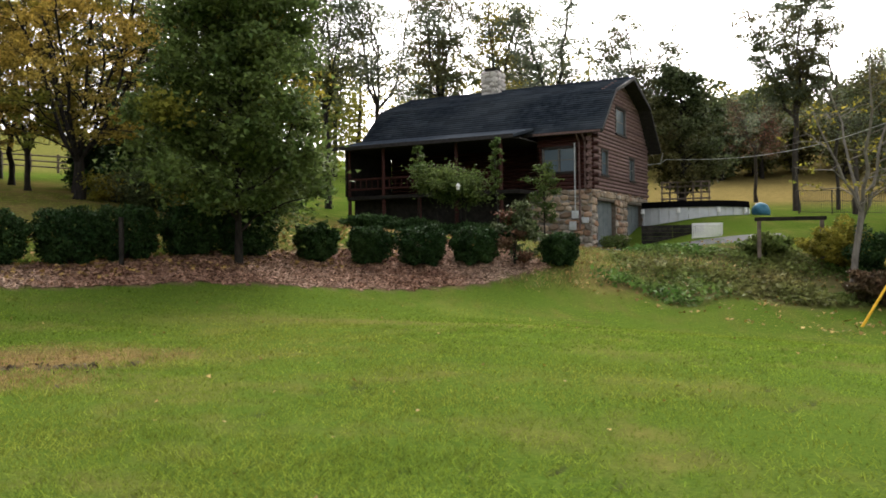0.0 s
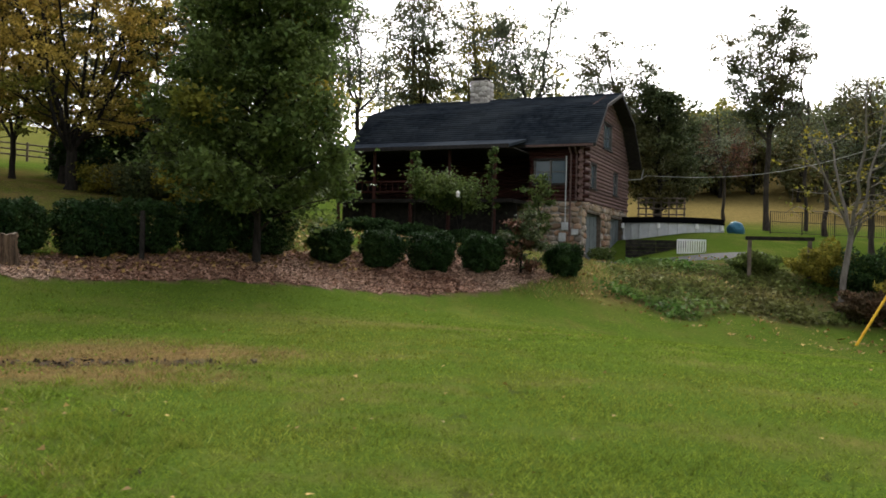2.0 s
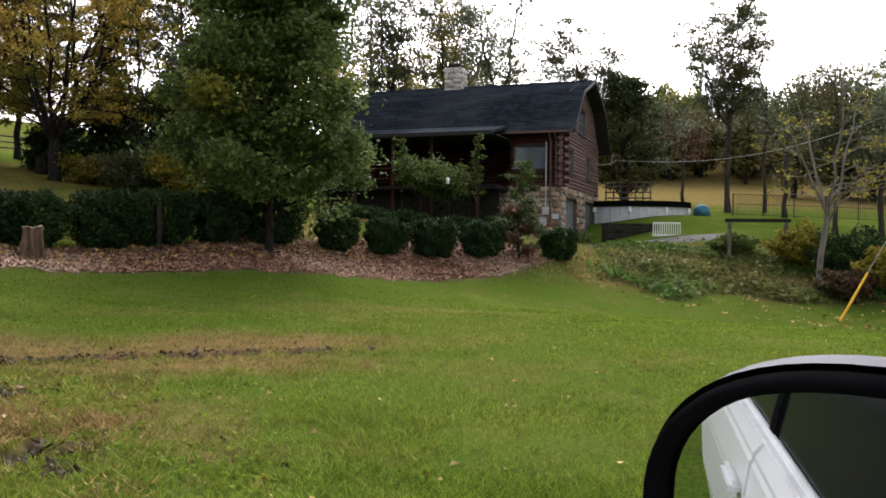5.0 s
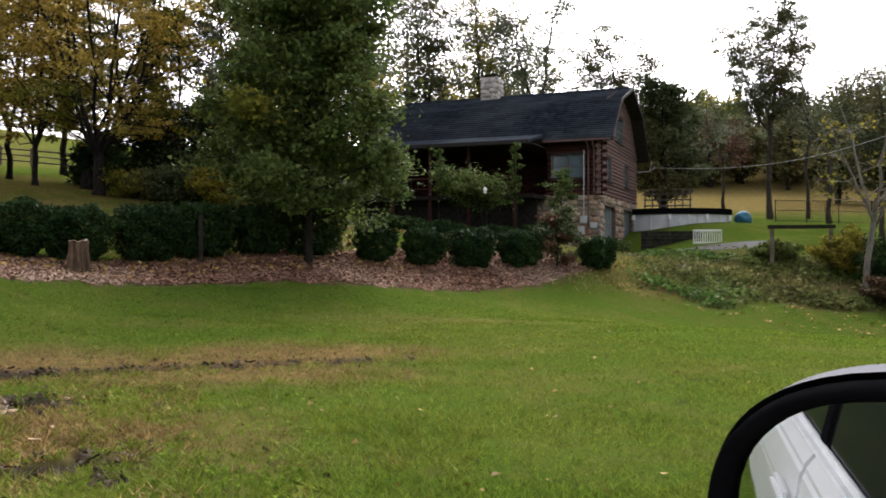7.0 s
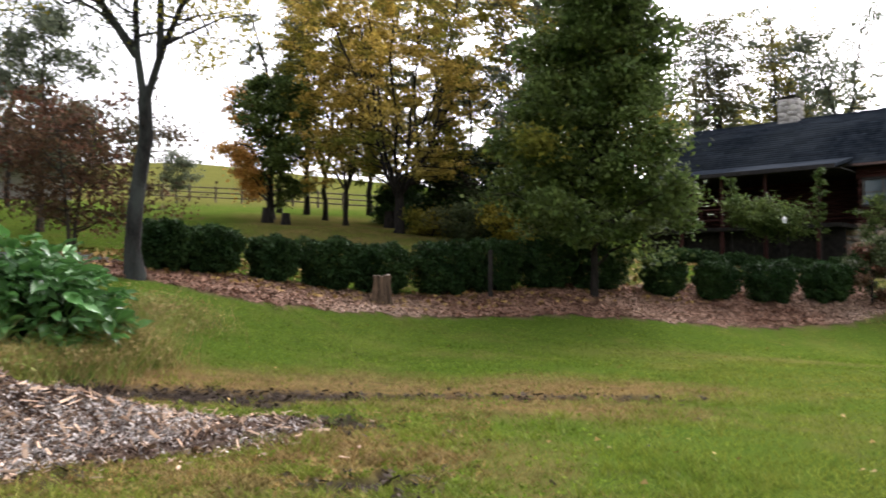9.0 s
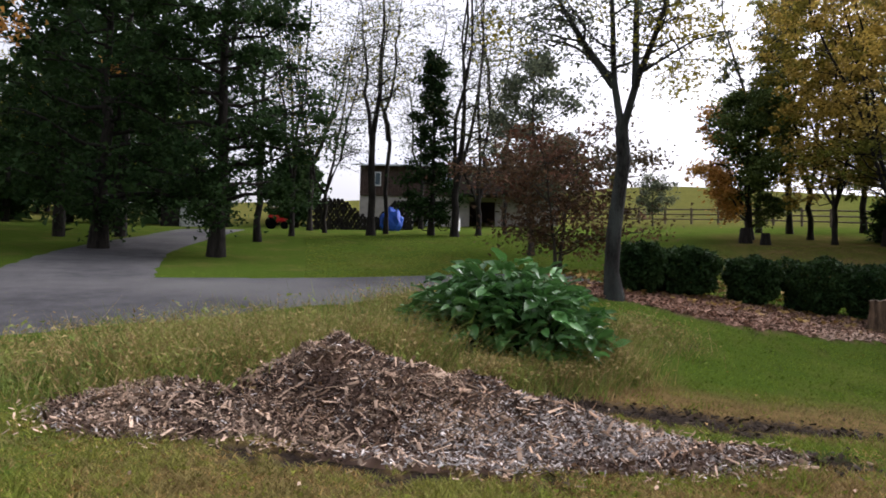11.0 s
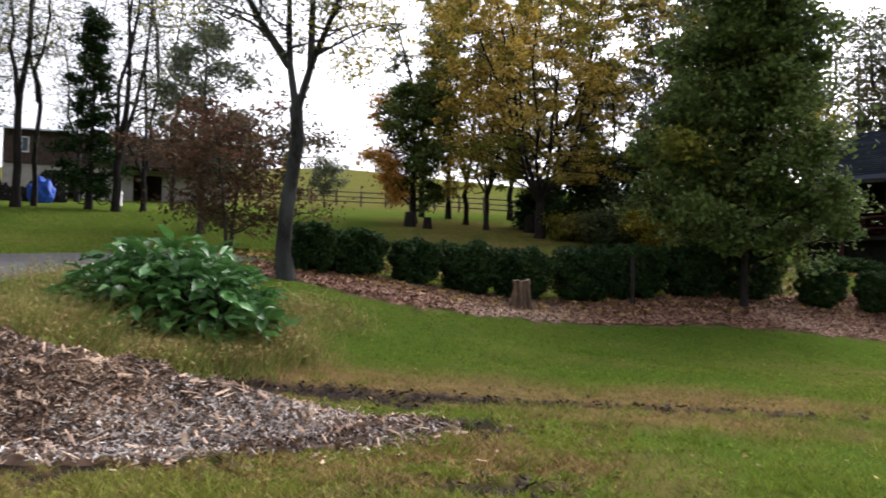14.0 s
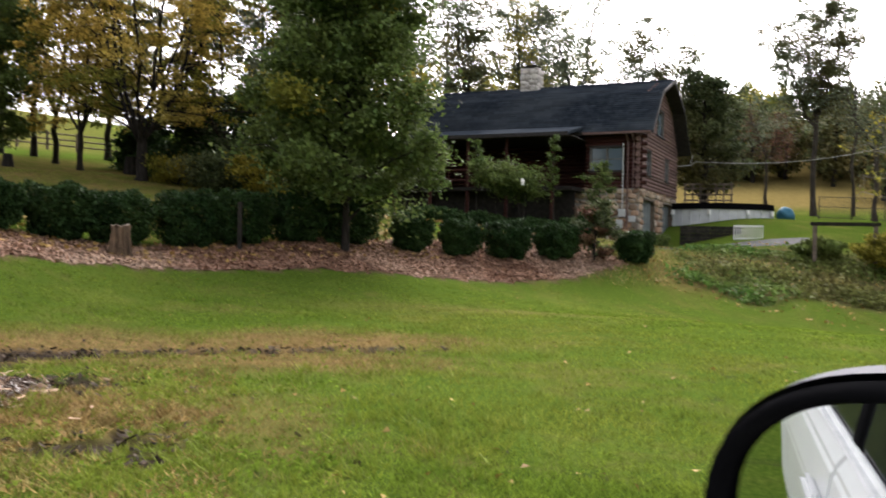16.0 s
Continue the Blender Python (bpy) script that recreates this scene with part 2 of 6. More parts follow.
def part(name, bm, mat, parent=None, label=""):
    """Links a bmesh as one mesh object under a thing or a part."""
    me = bpy.data.meshes.new(name)
    bm.normal_update()
    bm.to_mesh(me)
    bm.free()
    me.materials.append(mat)
    ob = new(name, me)
    if parent is not None:
        ob.parent = parent
    if label:
        ob["label"] = label
    return ob


def thing(name, label, category, group="", kind="", at=(0, 0, 0), turn=0.0):
    ob = new(name)
    ob.empty_display_size = 0.2
    ob.matrix_basis = pose(at[0], at[1], at[2], 0, 0, turn)
    return tagged(ob, label, category, group, kind)


def box(bm, x0, x1, y0, y1, z0, z1, bevel=0.0):
    r = bmesh.ops.create_cube(bm, size=1.0)
    for v in r["verts"]:
        v.co = Vector(((x0 + x1) / 2 + v.co.x * (x1 - x0), (y0 + y1) / 2 + v.co.y * (y1 - y0), (z0 + z1) / 2 + v.co.z * (z1 - z0)))
    if bevel:
        edges = list({e for v in r["verts"] for e in v.link_edges})
        bmesh.ops.bevel(bm, geom=edges, offset=bevel, segments=2, affect="EDGES")
    return bm


def boxed(x0, x1, y0, y1, z0, z1, bevel=0.0):
    return box(bmesh.new(), x0, x1, y0, y1, z0, z1, bevel)


def rod(bm, a, b, r0, r1=None, sides=10):
    a, b = Vector(a), Vector(b)
    r1 = r0 if r1 is None else r1
    d = b - a
    m = Matrix.Translation((a + b) / 2) @ d.to_track_quat("Z", "Y").to_matrix().to_4x4()
    bmesh.ops.create_cone(bm, cap_ends=True, segments=sides, radius1=r0, radius2=r1, depth=d.length, matrix=m)
    return bm


def prism(pts, y0, y1, axis="y"):
    """A solid from an outline in (x, z), run along y."""
    bm = bmesh.new()
    f = [bm.verts.new((p[0], y0, p[1])) for p in pts]
    g = [bm.verts.new((p[0], y1, p[1])) for p in pts]
    bm.faces.new(f)
    bm.faces.new(g[::-1])
    k = len(pts)
    for i in range(k):
        bm.faces.new((f[(i + 1) % k], f[i], g[i], g[(i + 1) % k]))
    bmesh.ops.recalc_face_normals(bm, faces=bm.faces)
    return bm


def tubes_np(paths, sides=6):
    """Vertices and quads of tapered tubes; paths: (points (k, 3), radii (k,))."""
    V, F, base = [], [], 0
    ang = np.linspace(0, 2 * np.pi, sides, endpoint=False)
    for pts, rad in paths:
        pts = np.asarray(pts, float)
        k = len(pts)
        tan = np.gradient(pts, axis=0)
        tan /= np.linalg.norm(tan, axis=1)[:, None] + 1e-9
        ref = np.where(np.abs(tan[:, 2:3]) > 0.9, [[1.0, 0, 0]], [[0, 0, 1.0]])
        u = np.cross(tan, ref)
        u /= np.linalg.norm(u, axis=1)[:, None] + 1e-9
        w = np.cross(tan, u)
        ring = pts[:, None] + np.asarray(rad)[:, None, None] * (np.cos(ang)[None, :, None] * u[:, None] + np.sin(ang)[None, :, None] * w[:, None])
        V.append(ring.reshape(-1, 3))
        i = np.arange(k - 1)[:, None] * sides
        j = np.arange(sides)[None]
        a, b = base + i + j, base + i + (j + 1) % sides
        F.append(np.stack([a, b, b + sides, a + sides], -1).reshape(-1, 4))
        base += k * sides
    return np.concatenate(V), np.concatenate(F)


def leaves_np(centres, size, rng, aspect=0.7, flat=0.7, spread=0.75):
    """A pointed leaf at each centre, tilted every way."""
    n = len(centres)
    d = rng.normal(size=(n, 3))
    d[:, 2] *= flat
    d /= np.linalg.norm(d, axis=1)[:, None] + 1e-9
    up = rng.normal(size=(n, 3)) * spread + [0, 0, 1]
    s = np.cross(d, up)
    s /= np.linalg.norm(s, axis=1)[:, None] + 1e-9
    L = size * rng.uniform(0.6, 1.35, (n, 1))
    W = L * aspect * 0.55
    V = np.stack([centres + s * W, centres + d * L, centres - s * W], 1).reshape(-1, 3)
    return V, np.arange(3 * n).reshape(-1, 3)


# ---- the lie of the land: (bearing to the left, distance, height) ----
LAWN = [(0, 3, 0), (60, 5, 0), (-30, 5, 0), (20, 12, 0), (0, 14, -0.05), (-25, 12, -0.05), (-20, 21, -0.36), (57, 8.5, 0.0),
        (35, 13, 0.05), (120, 12, 0.2), (180, 12, 0), (46, 14.2, 0.33), (8, 20, 0.03), (28, 17.5, 0.15), (-90, 12, -0.1), (-13, 33, -0.5), (-27, 37, -0.98), (75, 9, 0.1)]
BANK = [(17.4, 23.4, 0.5), (1.8, 28.8, 0.3), (-6.4, 30.3, 0.11), (9.0, 27.3, 1.2), (23.3, 23.4, 0.84), (21, 27, 1.55), (4, 31, 1.6),
        (-6, 34.5, 1.4), (-13, 41, 1.1), (-11, 45, 1.3), (-12.2, 50, 1.25), (-14.5, 47, 1.3), (-15.5, 51, 2.75), (0, 45, 1.65), (-19, 42, 1.45), (-27, 42, 0.5), (-20, 57, 3.1), (-15, 53.4, 2.9), (33, 20.5, 1.45), (-10.2, 34.2, 1.3), (-10.3, 31.3, 0.15)]
HILL = [(39.6, 20.5, 1.68), (62, 17, 1.43), (70.3, 16, 0.94), (55, 23.5, 2.05), (65, 31, 2.9), (50, 40, 4.5), (57, 65, 7.0), (37, 72, 8.2),
        (36, 150, 22), (30, 45, 4.7), (22, 40, 3.9), (28, 33, 2.75), (20, 32, 2.5), (30, 57, 6.3), (20, 57, 5.9), (85, 30, 2.5), (10, 60, 4.5), (-17, 105, 8.5), (-30, 70, 4.0), (-20, 165, 24), (-23, 51, 2.5), (0, 150, 15), (75, 150, 16), (-40, 160, 8)]


def polar(az, r):
    return -r * math.sin(radians(az)), r * math.cos(radians(az))


KNOTS = np.array([(*polar(a, r), z) for a, r, z in LAWN + BANK + HILL])
SOFT = 5.0
EASE = 0.35


def kernel(x, y):
    d2 = (np.asarray(x)[..., None] - KNOTS[:, 0]) ** 2 + (np.asarray(y)[..., None] - KNOTS[:, 1]) ** 2
    return np.sqrt(d2 + SOFT ** 2)


WEIGHTS = np.linalg.solve(np.block([[kernel(KNOTS[:, 0], KNOTS[:, 1]) - EASE * np.eye(len(KNOTS)), np.ones((len(KNOTS), 1))], [np.ones((1, len(KNOTS))), np.zeros((1, 1))]]),
                          np.append(KNOTS[:, 2], 0))


def land(x, y):
    x, y = np.asarray(x, float), np.asarray(y, float)
    z = kernel(x, y) @ WEIGHTS[:-1] + WEIGHTS[-1]
    r = np.hypot(x, y)
    far = np.clip((r - 170) / 130, 0, 1)
    far = far * far * (3 - 2 * far)
    return np.clip(z, -3, 24) * (1 - far) + 12.0 * far


def ground_at(x, y):
    return float(land(x, y))


def spot(az, r, dz=0.0):
    x, y = polar(az, r)
    return x, y, ground_at(x, y) + dz


def noise2(x, y, scale, seed=0.0):
    """Cheap smooth noise in -1..1 for arrays."""
    x, y = np.asarray(x) * scale + seed * 17.3, np.asarray(y) * scale + seed * 9.1
    return (np.sin(x * 1.7 + 1.3 * np.sin(y * 1.1 + seed)) + np.sin(y * 2.1 + 1.7 * np.sin(x * 0.9 + 2 * seed)) + np.sin((x + y) * 1.37 + 2.1 * np.sin((x - y) * 0.77))) / 3


def along(x, y):
    """Distance behind the front edge of the mulch bed, and distance along it."""
    dx, dy = np.asarray(x) + 7.0, np.asarray(y) - 22.3
    return -0.73 * dx + 0.68 * dy, 0.68 * dx + 0.73 * dy


def smooth01(v, a, b):
    t = np.clip((np.asarray(v) - a) / (b - a), 0, 1)
    return t * t * (3 - 2 * t)


def bed_mask(x, y):
    u, v = along(x, y)
    front = np.interp(v, [-9, -7, -4.5, -3, 1, 5.5, 10, 13, 17], [0, -1.0, -0.75, -0.2, -0.15, -1.2, -1.75, -2.3, -2.2])
    w = noise2(x, y, 1.6) * 0.22 + noise2(x, y, 5.0, 4) * 0.18
    return smooth01(u - front + w, -0.1, 0.15) * smooth01(-(u + w), -2.7, -2.0) * smooth01(v, -11, -9.5) * smooth01(-v, -17.5, -15.5)


def ivy_mask(x, y):
    r, az = np.hypot(x, y), np.degrees(np.arctan2(-np.asarray(x), y))
    w = noise2(x, y, 0.7, 2) * 1.0
    return smooth01(-az + w, 12.0, 14.5) * smooth01(r + w + 0.28 * (az + 13), 32.3, 33.2) * smooth01(-r + w, -44, -41.5) * smooth01(az, -42, -38)


def track_y(x):
    return np.interp(x, [-9, -7.4, -5.6, -3.4, -1, 1], [8.7, 9.55, 10.3, 11.15, 11.5, 11.7])


def mud_mask(x, y):
    x, y = np.asarray(x, float), np.asarray(y, float)
    n = 0.7 * noise2(x, y, 2.3, 1) + 0.8 * noise2(x, y, 5.1, 3) + 0.8 * noise2(x, y, 11.0, 5) + 0.5 * noise2(x, y, 21.0, 6)
    a = np.exp(-((y - track_y(x)) / (0.30 + 0.22 * smooth01(-x, 4, 6))) ** 2) * smooth01(x, -9.5, -8.5) * smooth01(-x, -0.6, 2.0)
    a = a * (0.95 + 0.45 * smooth01(-x, 4.0, 6.0))
    b = np.exp(-(((x + 2.6) / 0.85) ** 2 + ((y - 6.0) / 0.6) ** 2)) * 0.72
    c = np.exp(-(((x + 4.45) / 1.1) ** 2 + ((y - 8.3) / 0.55) ** 2)) * 0.95
    d = np.exp(-(((x + 6.4) / 1.8) ** 2 + ((y - 9.4) / 0.5) ** 2)) * 0.8
    u, v = 0.795 * (x + 6.5) + 0.606 * (y - 4.4), -0.606 * (x + 6.5) + 0.795 * (y - 4.4)
    e = np.exp(-((u / 1.9) ** 2 + (v / 0.6) ** 2)) * 0.95
    return np.clip((np.maximum(np.maximum(np.maximum(a, b), np.maximum(c, d)), e) + 0.36 * n - 0.38) * 3.0, 0, 1)


def dry_mask(x, y):
    x, y = np.asarray(x, float), np.asarray(y, float)
    n = noise2(x, y, 0.9, 4) * 0.6 + noise2(x, y, 3.1, 5) * 0.4 + noise2(x, y, 8.0, 6) * 0.3
    a = 1.25 * np.exp(-((y - track_y(x) - 0.9) / 1.6) ** 2) * smooth01(x, -14, -10) * smooth01(-x, -2.0, 3.5)
    b = np.exp(-(((x + 3.9) / 1.9) ** 2 + ((y - 6.6) / 1.6) ** 2)) * 0.95
    c = np.exp(-(((x + 7.0) / 3.0) ** 2 + ((y - 4.6) / 2.2) ** 2))
    d = np.exp(-(((x + 3.0) / 3.5) ** 2 + ((y - 10.2) / 0.9) ** 2)) * 0.7
    far = smooth01(np.hypot(x, y), 62, 75) * smooth01(np.degrees(np.arctan2(x, y)), 8, 12) * 0.75
    az, r = np.degrees(np.arctan2(-x, y)), np.hypot(x, y)
    far = np.maximum(far, smooth01(r, 58, 72) * smooth01(az, 20, 28) * 0.4)
    litter = smooth01(r, 27, 31) * smooth01(-r, -54, -50) * smooth01(az, 4, 8) * smooth01(-az, -35, -31) * (0.5 + 0.45 * n)
    verge = smooth01(-az, 9.5, 11) * smooth01(az, -17, -13) * smooth01(r, 31, 33) * smooth01(-r, -41, -38) * (0.6 + 0.5 * n)
    far = np.maximum(far, np.maximum(litter, verge))
    band = 0.42 * np.exp(-((y - 19.5 - 0.12 * x) / 1.3) ** 2) * smooth01(x, -6, 0) * smooth01(-x, -12, -8)
    far = np.maximum(far, band)
    return np.clip(np.maximum(np.maximum(np.maximum(a, b), np.maximum(c, d)) * 1.15 + 0.42 * n + 0.0, far), 0, 1)


def ground_material():
    m = bpy.data.materials.new("ground")
    m.use_nodes = True
    n, l = m.node_tree.nodes, m.node_tree.links
    b = n["Principled BSDF"]
    b.inputs["Roughness"].default_value = 0.95
    b.inputs["Specular IOR Level"].default_value = 0.0
    geo = n.new("ShaderNodeNewGeometry")

    def tex(scale, detail=6):
        t = n.new("ShaderNodeTexNoise")
        t.inputs["Scale"].default_value = scale
        t.inputs["Detail"].default_value = detail
        t.inputs["Roughness"].default_value = 0.7
        l.new(geo.outputs["Position"], t.inputs["Vector"])
        return t.outputs["Fac"]

    def two(fac, c1, c2, lo=0.35, hi=0.65):
        r = n.new("ShaderNodeValToRGB")
        r.color_ramp.elements[0].position, r.color_ramp.elements[1].position = lo, hi
        r.color_ramp.elements[0].color, r.color_ramp.elements[1].color = (*c1, 1), (*c2, 1)
        l.new(fac, r.inputs["Fac"])
        return r.outputs["Color"]

    def over(fac, low, high):
        x = n.new("ShaderNodeMixRGB")
        l.new(fac, x.inputs["Fac"])
        l.new(low, x.inputs["Color1"])
        l.new(high, x.inputs["Color2"])
        return x.outputs["Color"]

    attr = n.new("ShaderNodeAttribute")
    attr.attribute_name = "cover"
    sep = n.new("ShaderNodeSeparateColor")
    l.new(attr.outputs["Color"], sep.inputs["Color"])
    fine, mid, large = tex(22.0), tex(2.5), tex(0.22, 4)
    grass = two(fine, (0.034, 0.066, 0.009), (0.083, 0.119, 0.018))
    pale = two(fine, (0.068, 0.092, 0.014), (0.135, 0.160, 0.034))
    blend = n.new("ShaderNodeMapRange")
    blend.inputs["From Min"].default_value, blend.inputs["From Max"].default_value = 0.53, 0.76
    l.new(large, blend.inputs["Value"])
    grass = over(blend.outputs[0], grass, pale)
    dry = two(mid, (0.11, 0.072, 0.031), (0.21, 0.143, 0.058))
    mulch = two(tex(9.0), (0.085, 0.047, 0.034), (0.20, 0.125, 0.09))
    mud = two(tex(14.0), (0.016, 0.012, 0.010), (0.050, 0.038, 0.030))
    col = over(sep.outputs[2], grass, dry)
    col = over(sep.outputs[0], col, mulch)
    col = over(sep.outputs[1], col, mud)
    l.new(col, b.inputs["Base Color"])
    bp = n.new("ShaderNodeBump")
    bp.inputs["Strength"].default_value = 0.8
    bp.inputs["Distance"].default_value = 0.05
    l.new(fine, bp.inputs["Height"])
    l.new(bp.outputs["Normal"], b.inputs["Normal"])
    return m


def build_ground():
    az = np.concatenate([np.arange(-180, -45, 3.0), np.arange(-45, 90, 0.5), np.arange(90, 180, 3.0)])
    rad = np.concatenate([[0.02], 1.0 * 1.022 ** np.arange(0, 400)])
    rad = rad[rad < 1500]
    A, Rr = np.meshgrid(np.radians(az), rad)
    x, y = -Rr * np.sin(A), Rr * np.cos(A)
    z = land(x.ravel(), y.ravel()).reshape(x.shape)
    near = np.clip(1 - Rr / 40, 0, 1)
    mud = mud_mask(x, y)
    z = z + near * (0.012 * noise2(x, y, 1.1, 7) + 0.006 * noise2(x, y, 6.5, 8)) - 0.05 * mud * (Rr < 20)
    k, c = x.shape
    i, j = np.meshgrid(np.arange(k - 1), np.arange(c), indexing="ij")
    a, b2 = i * c + j, i * c + (j + 1) % c
    faces = np.stack([a + c, b2 + c, b2, a], -1).reshape(-1, 4)[:, ::-1]
    ob = mesh_np("ground", np.stack([x, y, z], -1).reshape(-1, 3), faces, ground_material(), smooth=True)
    cover = np.zeros((k * c, 4), np.float32)
    cover[:, 0] = np.clip(bed_mask(x, y) + 0.45 * ivy_mask(x, y), 0, 1).ravel()
    cover[:, 1] = (mud * (Rr < 20)).ravel()
    cover[:, 2] = (dry_mask(x, y) * ((Rr < 22) | (Rr > 26))).ravel()
    cover[:, 3] = 1
    at = ob.data.color_attributes.new("cover", "FLOAT_COLOR", "POINT")
    at.data.foreach_set("color", cover.ravel())
    tagged(ob, "rising lawn of mown green grass with worn dry patches", "ground", kind="structure")


build_ground()


# ---- log house with a stone basement, gambrel roof and porch ----
def gaps(lo, hi, holes):
    """The stretches of lo..hi outside the holes."""
    out, at = [], lo
    for a, b in sorted(holes):
        if a > at:
            out.append((at, min(a, hi)))
        at = max(at, b)
    if at < hi:
        out.append((at, hi))
    return [(a, b) for a, b in out if b - a > 0.05]


def log_mesh(r=0.112):
    bm = bmesh.new()
    rod(bm, (0, 0, 0), (1, 0, 0), r, r * 0.96, sides=10)
    for f in bm.faces:
        f.smooth = len(f.verts) == 4
    me = bpy.data.meshes.new("log")
    bm.to_mesh(me)
    bm.free()
    return me


def build_house():
    W, D, BASE, EAVE, KNEE, RIDGE, KIN = 13.1, 11.0, 2.83, 6.08, 8.1, 9.3, 1.95
    house = thing("log_house", "dark red log house with stone basement, gambrel roof and porch", "house", at=(8.2, 44.0, 1.5), turn=-22.3)
    meshes = {}

    def log(x, y, z, length, along_y, mat):
        if mat.name not in meshes:
            me = log_mesh()
            me.materials.append(mat)
            meshes[mat.name] = me
        ob = new("log", meshes[mat.name])
        ob.parent = house
        ob.matrix_basis = pose(x, y, z, 0, 0, 90 if along_y else 0) @ Matrix.Diagonal((length, 1, 1, 1))

    PIN = 2.2          # how far the porch wall stands back under the roof
    # inner walls behind the logs, with real openings
    win_front = (-2.58, -0.85, BASE + 0.95, BASE + 2.15)
    wins_gable = [(1.6, 2.7, BASE + 0.85, BASE + 2.1), (7.0, 8.0, BASE + 0.85, BASE + 2.1), (4.3, 6.2, BASE + 3.3, BASE + 4.7)]
    doors = [(0.8, 4.1), (6.4, 9.7)]
    shell = bmesh.new()
    box(shell, -W + 0.201, -2.81, 0.1 + PIN, 0.3 + PIN, BASE, EAVE)
    box(shell, -2.81, -2.61, 0.3, 0.3 + PIN, BASE, EAVE)
    box(shell, -2.81, win_front[0], 0.1, 0.3, BASE, EAVE)
    box(shell, win_front[1], -0.1, 0.1, 0.3, BASE, EAVE)
    box(shell, win_front[0], win_front[1], 0.1, 0.3, BASE, win_front[2])
    box(shell, win_front[0], win_front[1], 0.1, 0.3, win_front[3], EAVE)
    for a, b in gaps(0.3, D, [w[:2] for w in wins_gable[:2]]):
        box(shell, -0.3, -0.1, a, b, BASE, EAVE)
    for a, b, z0, z1 in wins_gable[:2]:
        box(shell, -0.3, -0.1, a, b, BASE, z0)
        box(shell, -0.3, -0.1, a, b, z1, EAVE)
    box(shell, -W, -W + 0.2, 0.3 + PIN, D, 0, EAVE)
    box(shell, -W + 0.2, -0.3, D - 0.2, D, 0, EAVE)
    part("wall", shell, MAT_CHINK, house)
    for x0, x1 in ((-0.3, -0.1), (-W, -W + 0.2)):
        pts = [(0.1, EAVE), (KIN, KNEE - 0.05), (D / 2, RIDGE - 0.1), (D - KIN, KNEE - 0.05), (D - 0.1, EAVE)]
        bm = bmesh.new()
        lo = [bm.verts.new((x0, p[0], p[1])) for p in pts]
        hi = [bm.verts.new((x1, p[0], p[1])) for p in pts]
        bm.faces.new(lo)
        bm.faces.new(hi[::-1])
        for i in range(5):
            bm.faces.new((lo[i], hi[i], hi[(i + 1) % 5], lo[(i + 1) % 5]))
        bmesh.ops.recalc_face_normals(bm, faces=bm.faces)
        part("gable_wall", bm, MAT_CHINK, house)
    # log courses, front and porch ones in the shade-darkened stain
    for i in range(16):
        z = BASE + 0.1 + i * 0.2
        out = 0.36 if i % 2 else 0.12
        hole = [(win_front[0] - 0.08, win_front[1] + 0.08)] if win_front[2] - 0.1 < z < win_front[3] + 0.1 else []
        for a, b in gaps(-W - (0 if i % 2 else 0.2), out, hole):
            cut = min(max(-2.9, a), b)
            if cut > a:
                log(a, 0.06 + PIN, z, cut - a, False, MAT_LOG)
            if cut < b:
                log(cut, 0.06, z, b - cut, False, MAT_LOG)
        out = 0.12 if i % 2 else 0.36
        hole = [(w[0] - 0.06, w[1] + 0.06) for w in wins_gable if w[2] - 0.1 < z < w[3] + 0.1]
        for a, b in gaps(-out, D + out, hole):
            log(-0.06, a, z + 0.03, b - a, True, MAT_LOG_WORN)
    for i in range(18):
        z = EAVE + 0.1 + i * 0.2
        if z < KNEE:
            inset = KIN * (z - EAVE) / (KNEE - EAVE)
        else:
            inset = KIN + (D / 2 - KIN) * (z - KNEE) / (RIDGE - KNEE)
        if inset > D / 2 - 0.4:
            break
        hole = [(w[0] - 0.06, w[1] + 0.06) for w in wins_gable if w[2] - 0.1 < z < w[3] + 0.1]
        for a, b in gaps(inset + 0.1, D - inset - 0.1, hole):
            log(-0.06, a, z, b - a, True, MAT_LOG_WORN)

    # basement: mortar wall, garage openings
    bm = bmesh.new()
    box(bm, -W, 0.0, 0.0, 0.3, -0.6, BASE)
    for a, b in gaps(0.3, D, doors):
        box(bm, -0.3, 0.0, a, b, -0.6, BASE)
    for a, b in doors:
        box(bm, -0.3, 0.0, a, b, 2.35, BASE)
    part("basement_wall", bm, MAT_MORTAR, house)
    for a, b in doors:
        door = part("garage_door", boxed(-0.26, -0.2, a + 0.05, b - 0.05, -0.4, 2.3, 0.01), MAT_GARAGE, house, "grey-green panelled garage door")
        for k in range(4):
            for c in range(4):
                w = (b - a - 0.1) / 4
                bm = boxed(-0.2, -0.185, a + 0.11 + c * w, a + c * w + w, -0.3 + k * 0.65, 0.25 + k * 0.65, 0.006)
                part("panel", bm, MAT_GARAGE, door)
        for y in (a, b):
            part("door_frame", boxed(-0.3, 0.02, y - 0.05, y + 0.05, -0.45, 2.35, 0.01), MAT_TIMBER, house)
        part("door_frame", boxed(-0.3, 0.02, a + 0.051, b - 0.051, 2.3, 2.4, 0.01), MAT_TIMBER, house)

    # windows
    def window(horizontal, a, b, z0, z1, sashes):
        def bx(u0, u1, d0, d1, w0, w1, bev=0.008):
            return boxed(u0, u1, d0, d1, w0, w1, bev) if horizontal else boxed(-d1, -d0, u0, u1, w0, w1, bev)
        win = part("window", bx(a - 0.08, b + 0.08, -0.07, 0.0, z1 + 0.001, z1 + 0.1), MAT_TRIM_DARK, house, "dark-framed window")
        part("window_sill", bx(a - 0.1, b + 0.1, -0.12, 0.0, z0 - 0.1, z0), MAT_TRIM_DARK, win)
        n = sashes
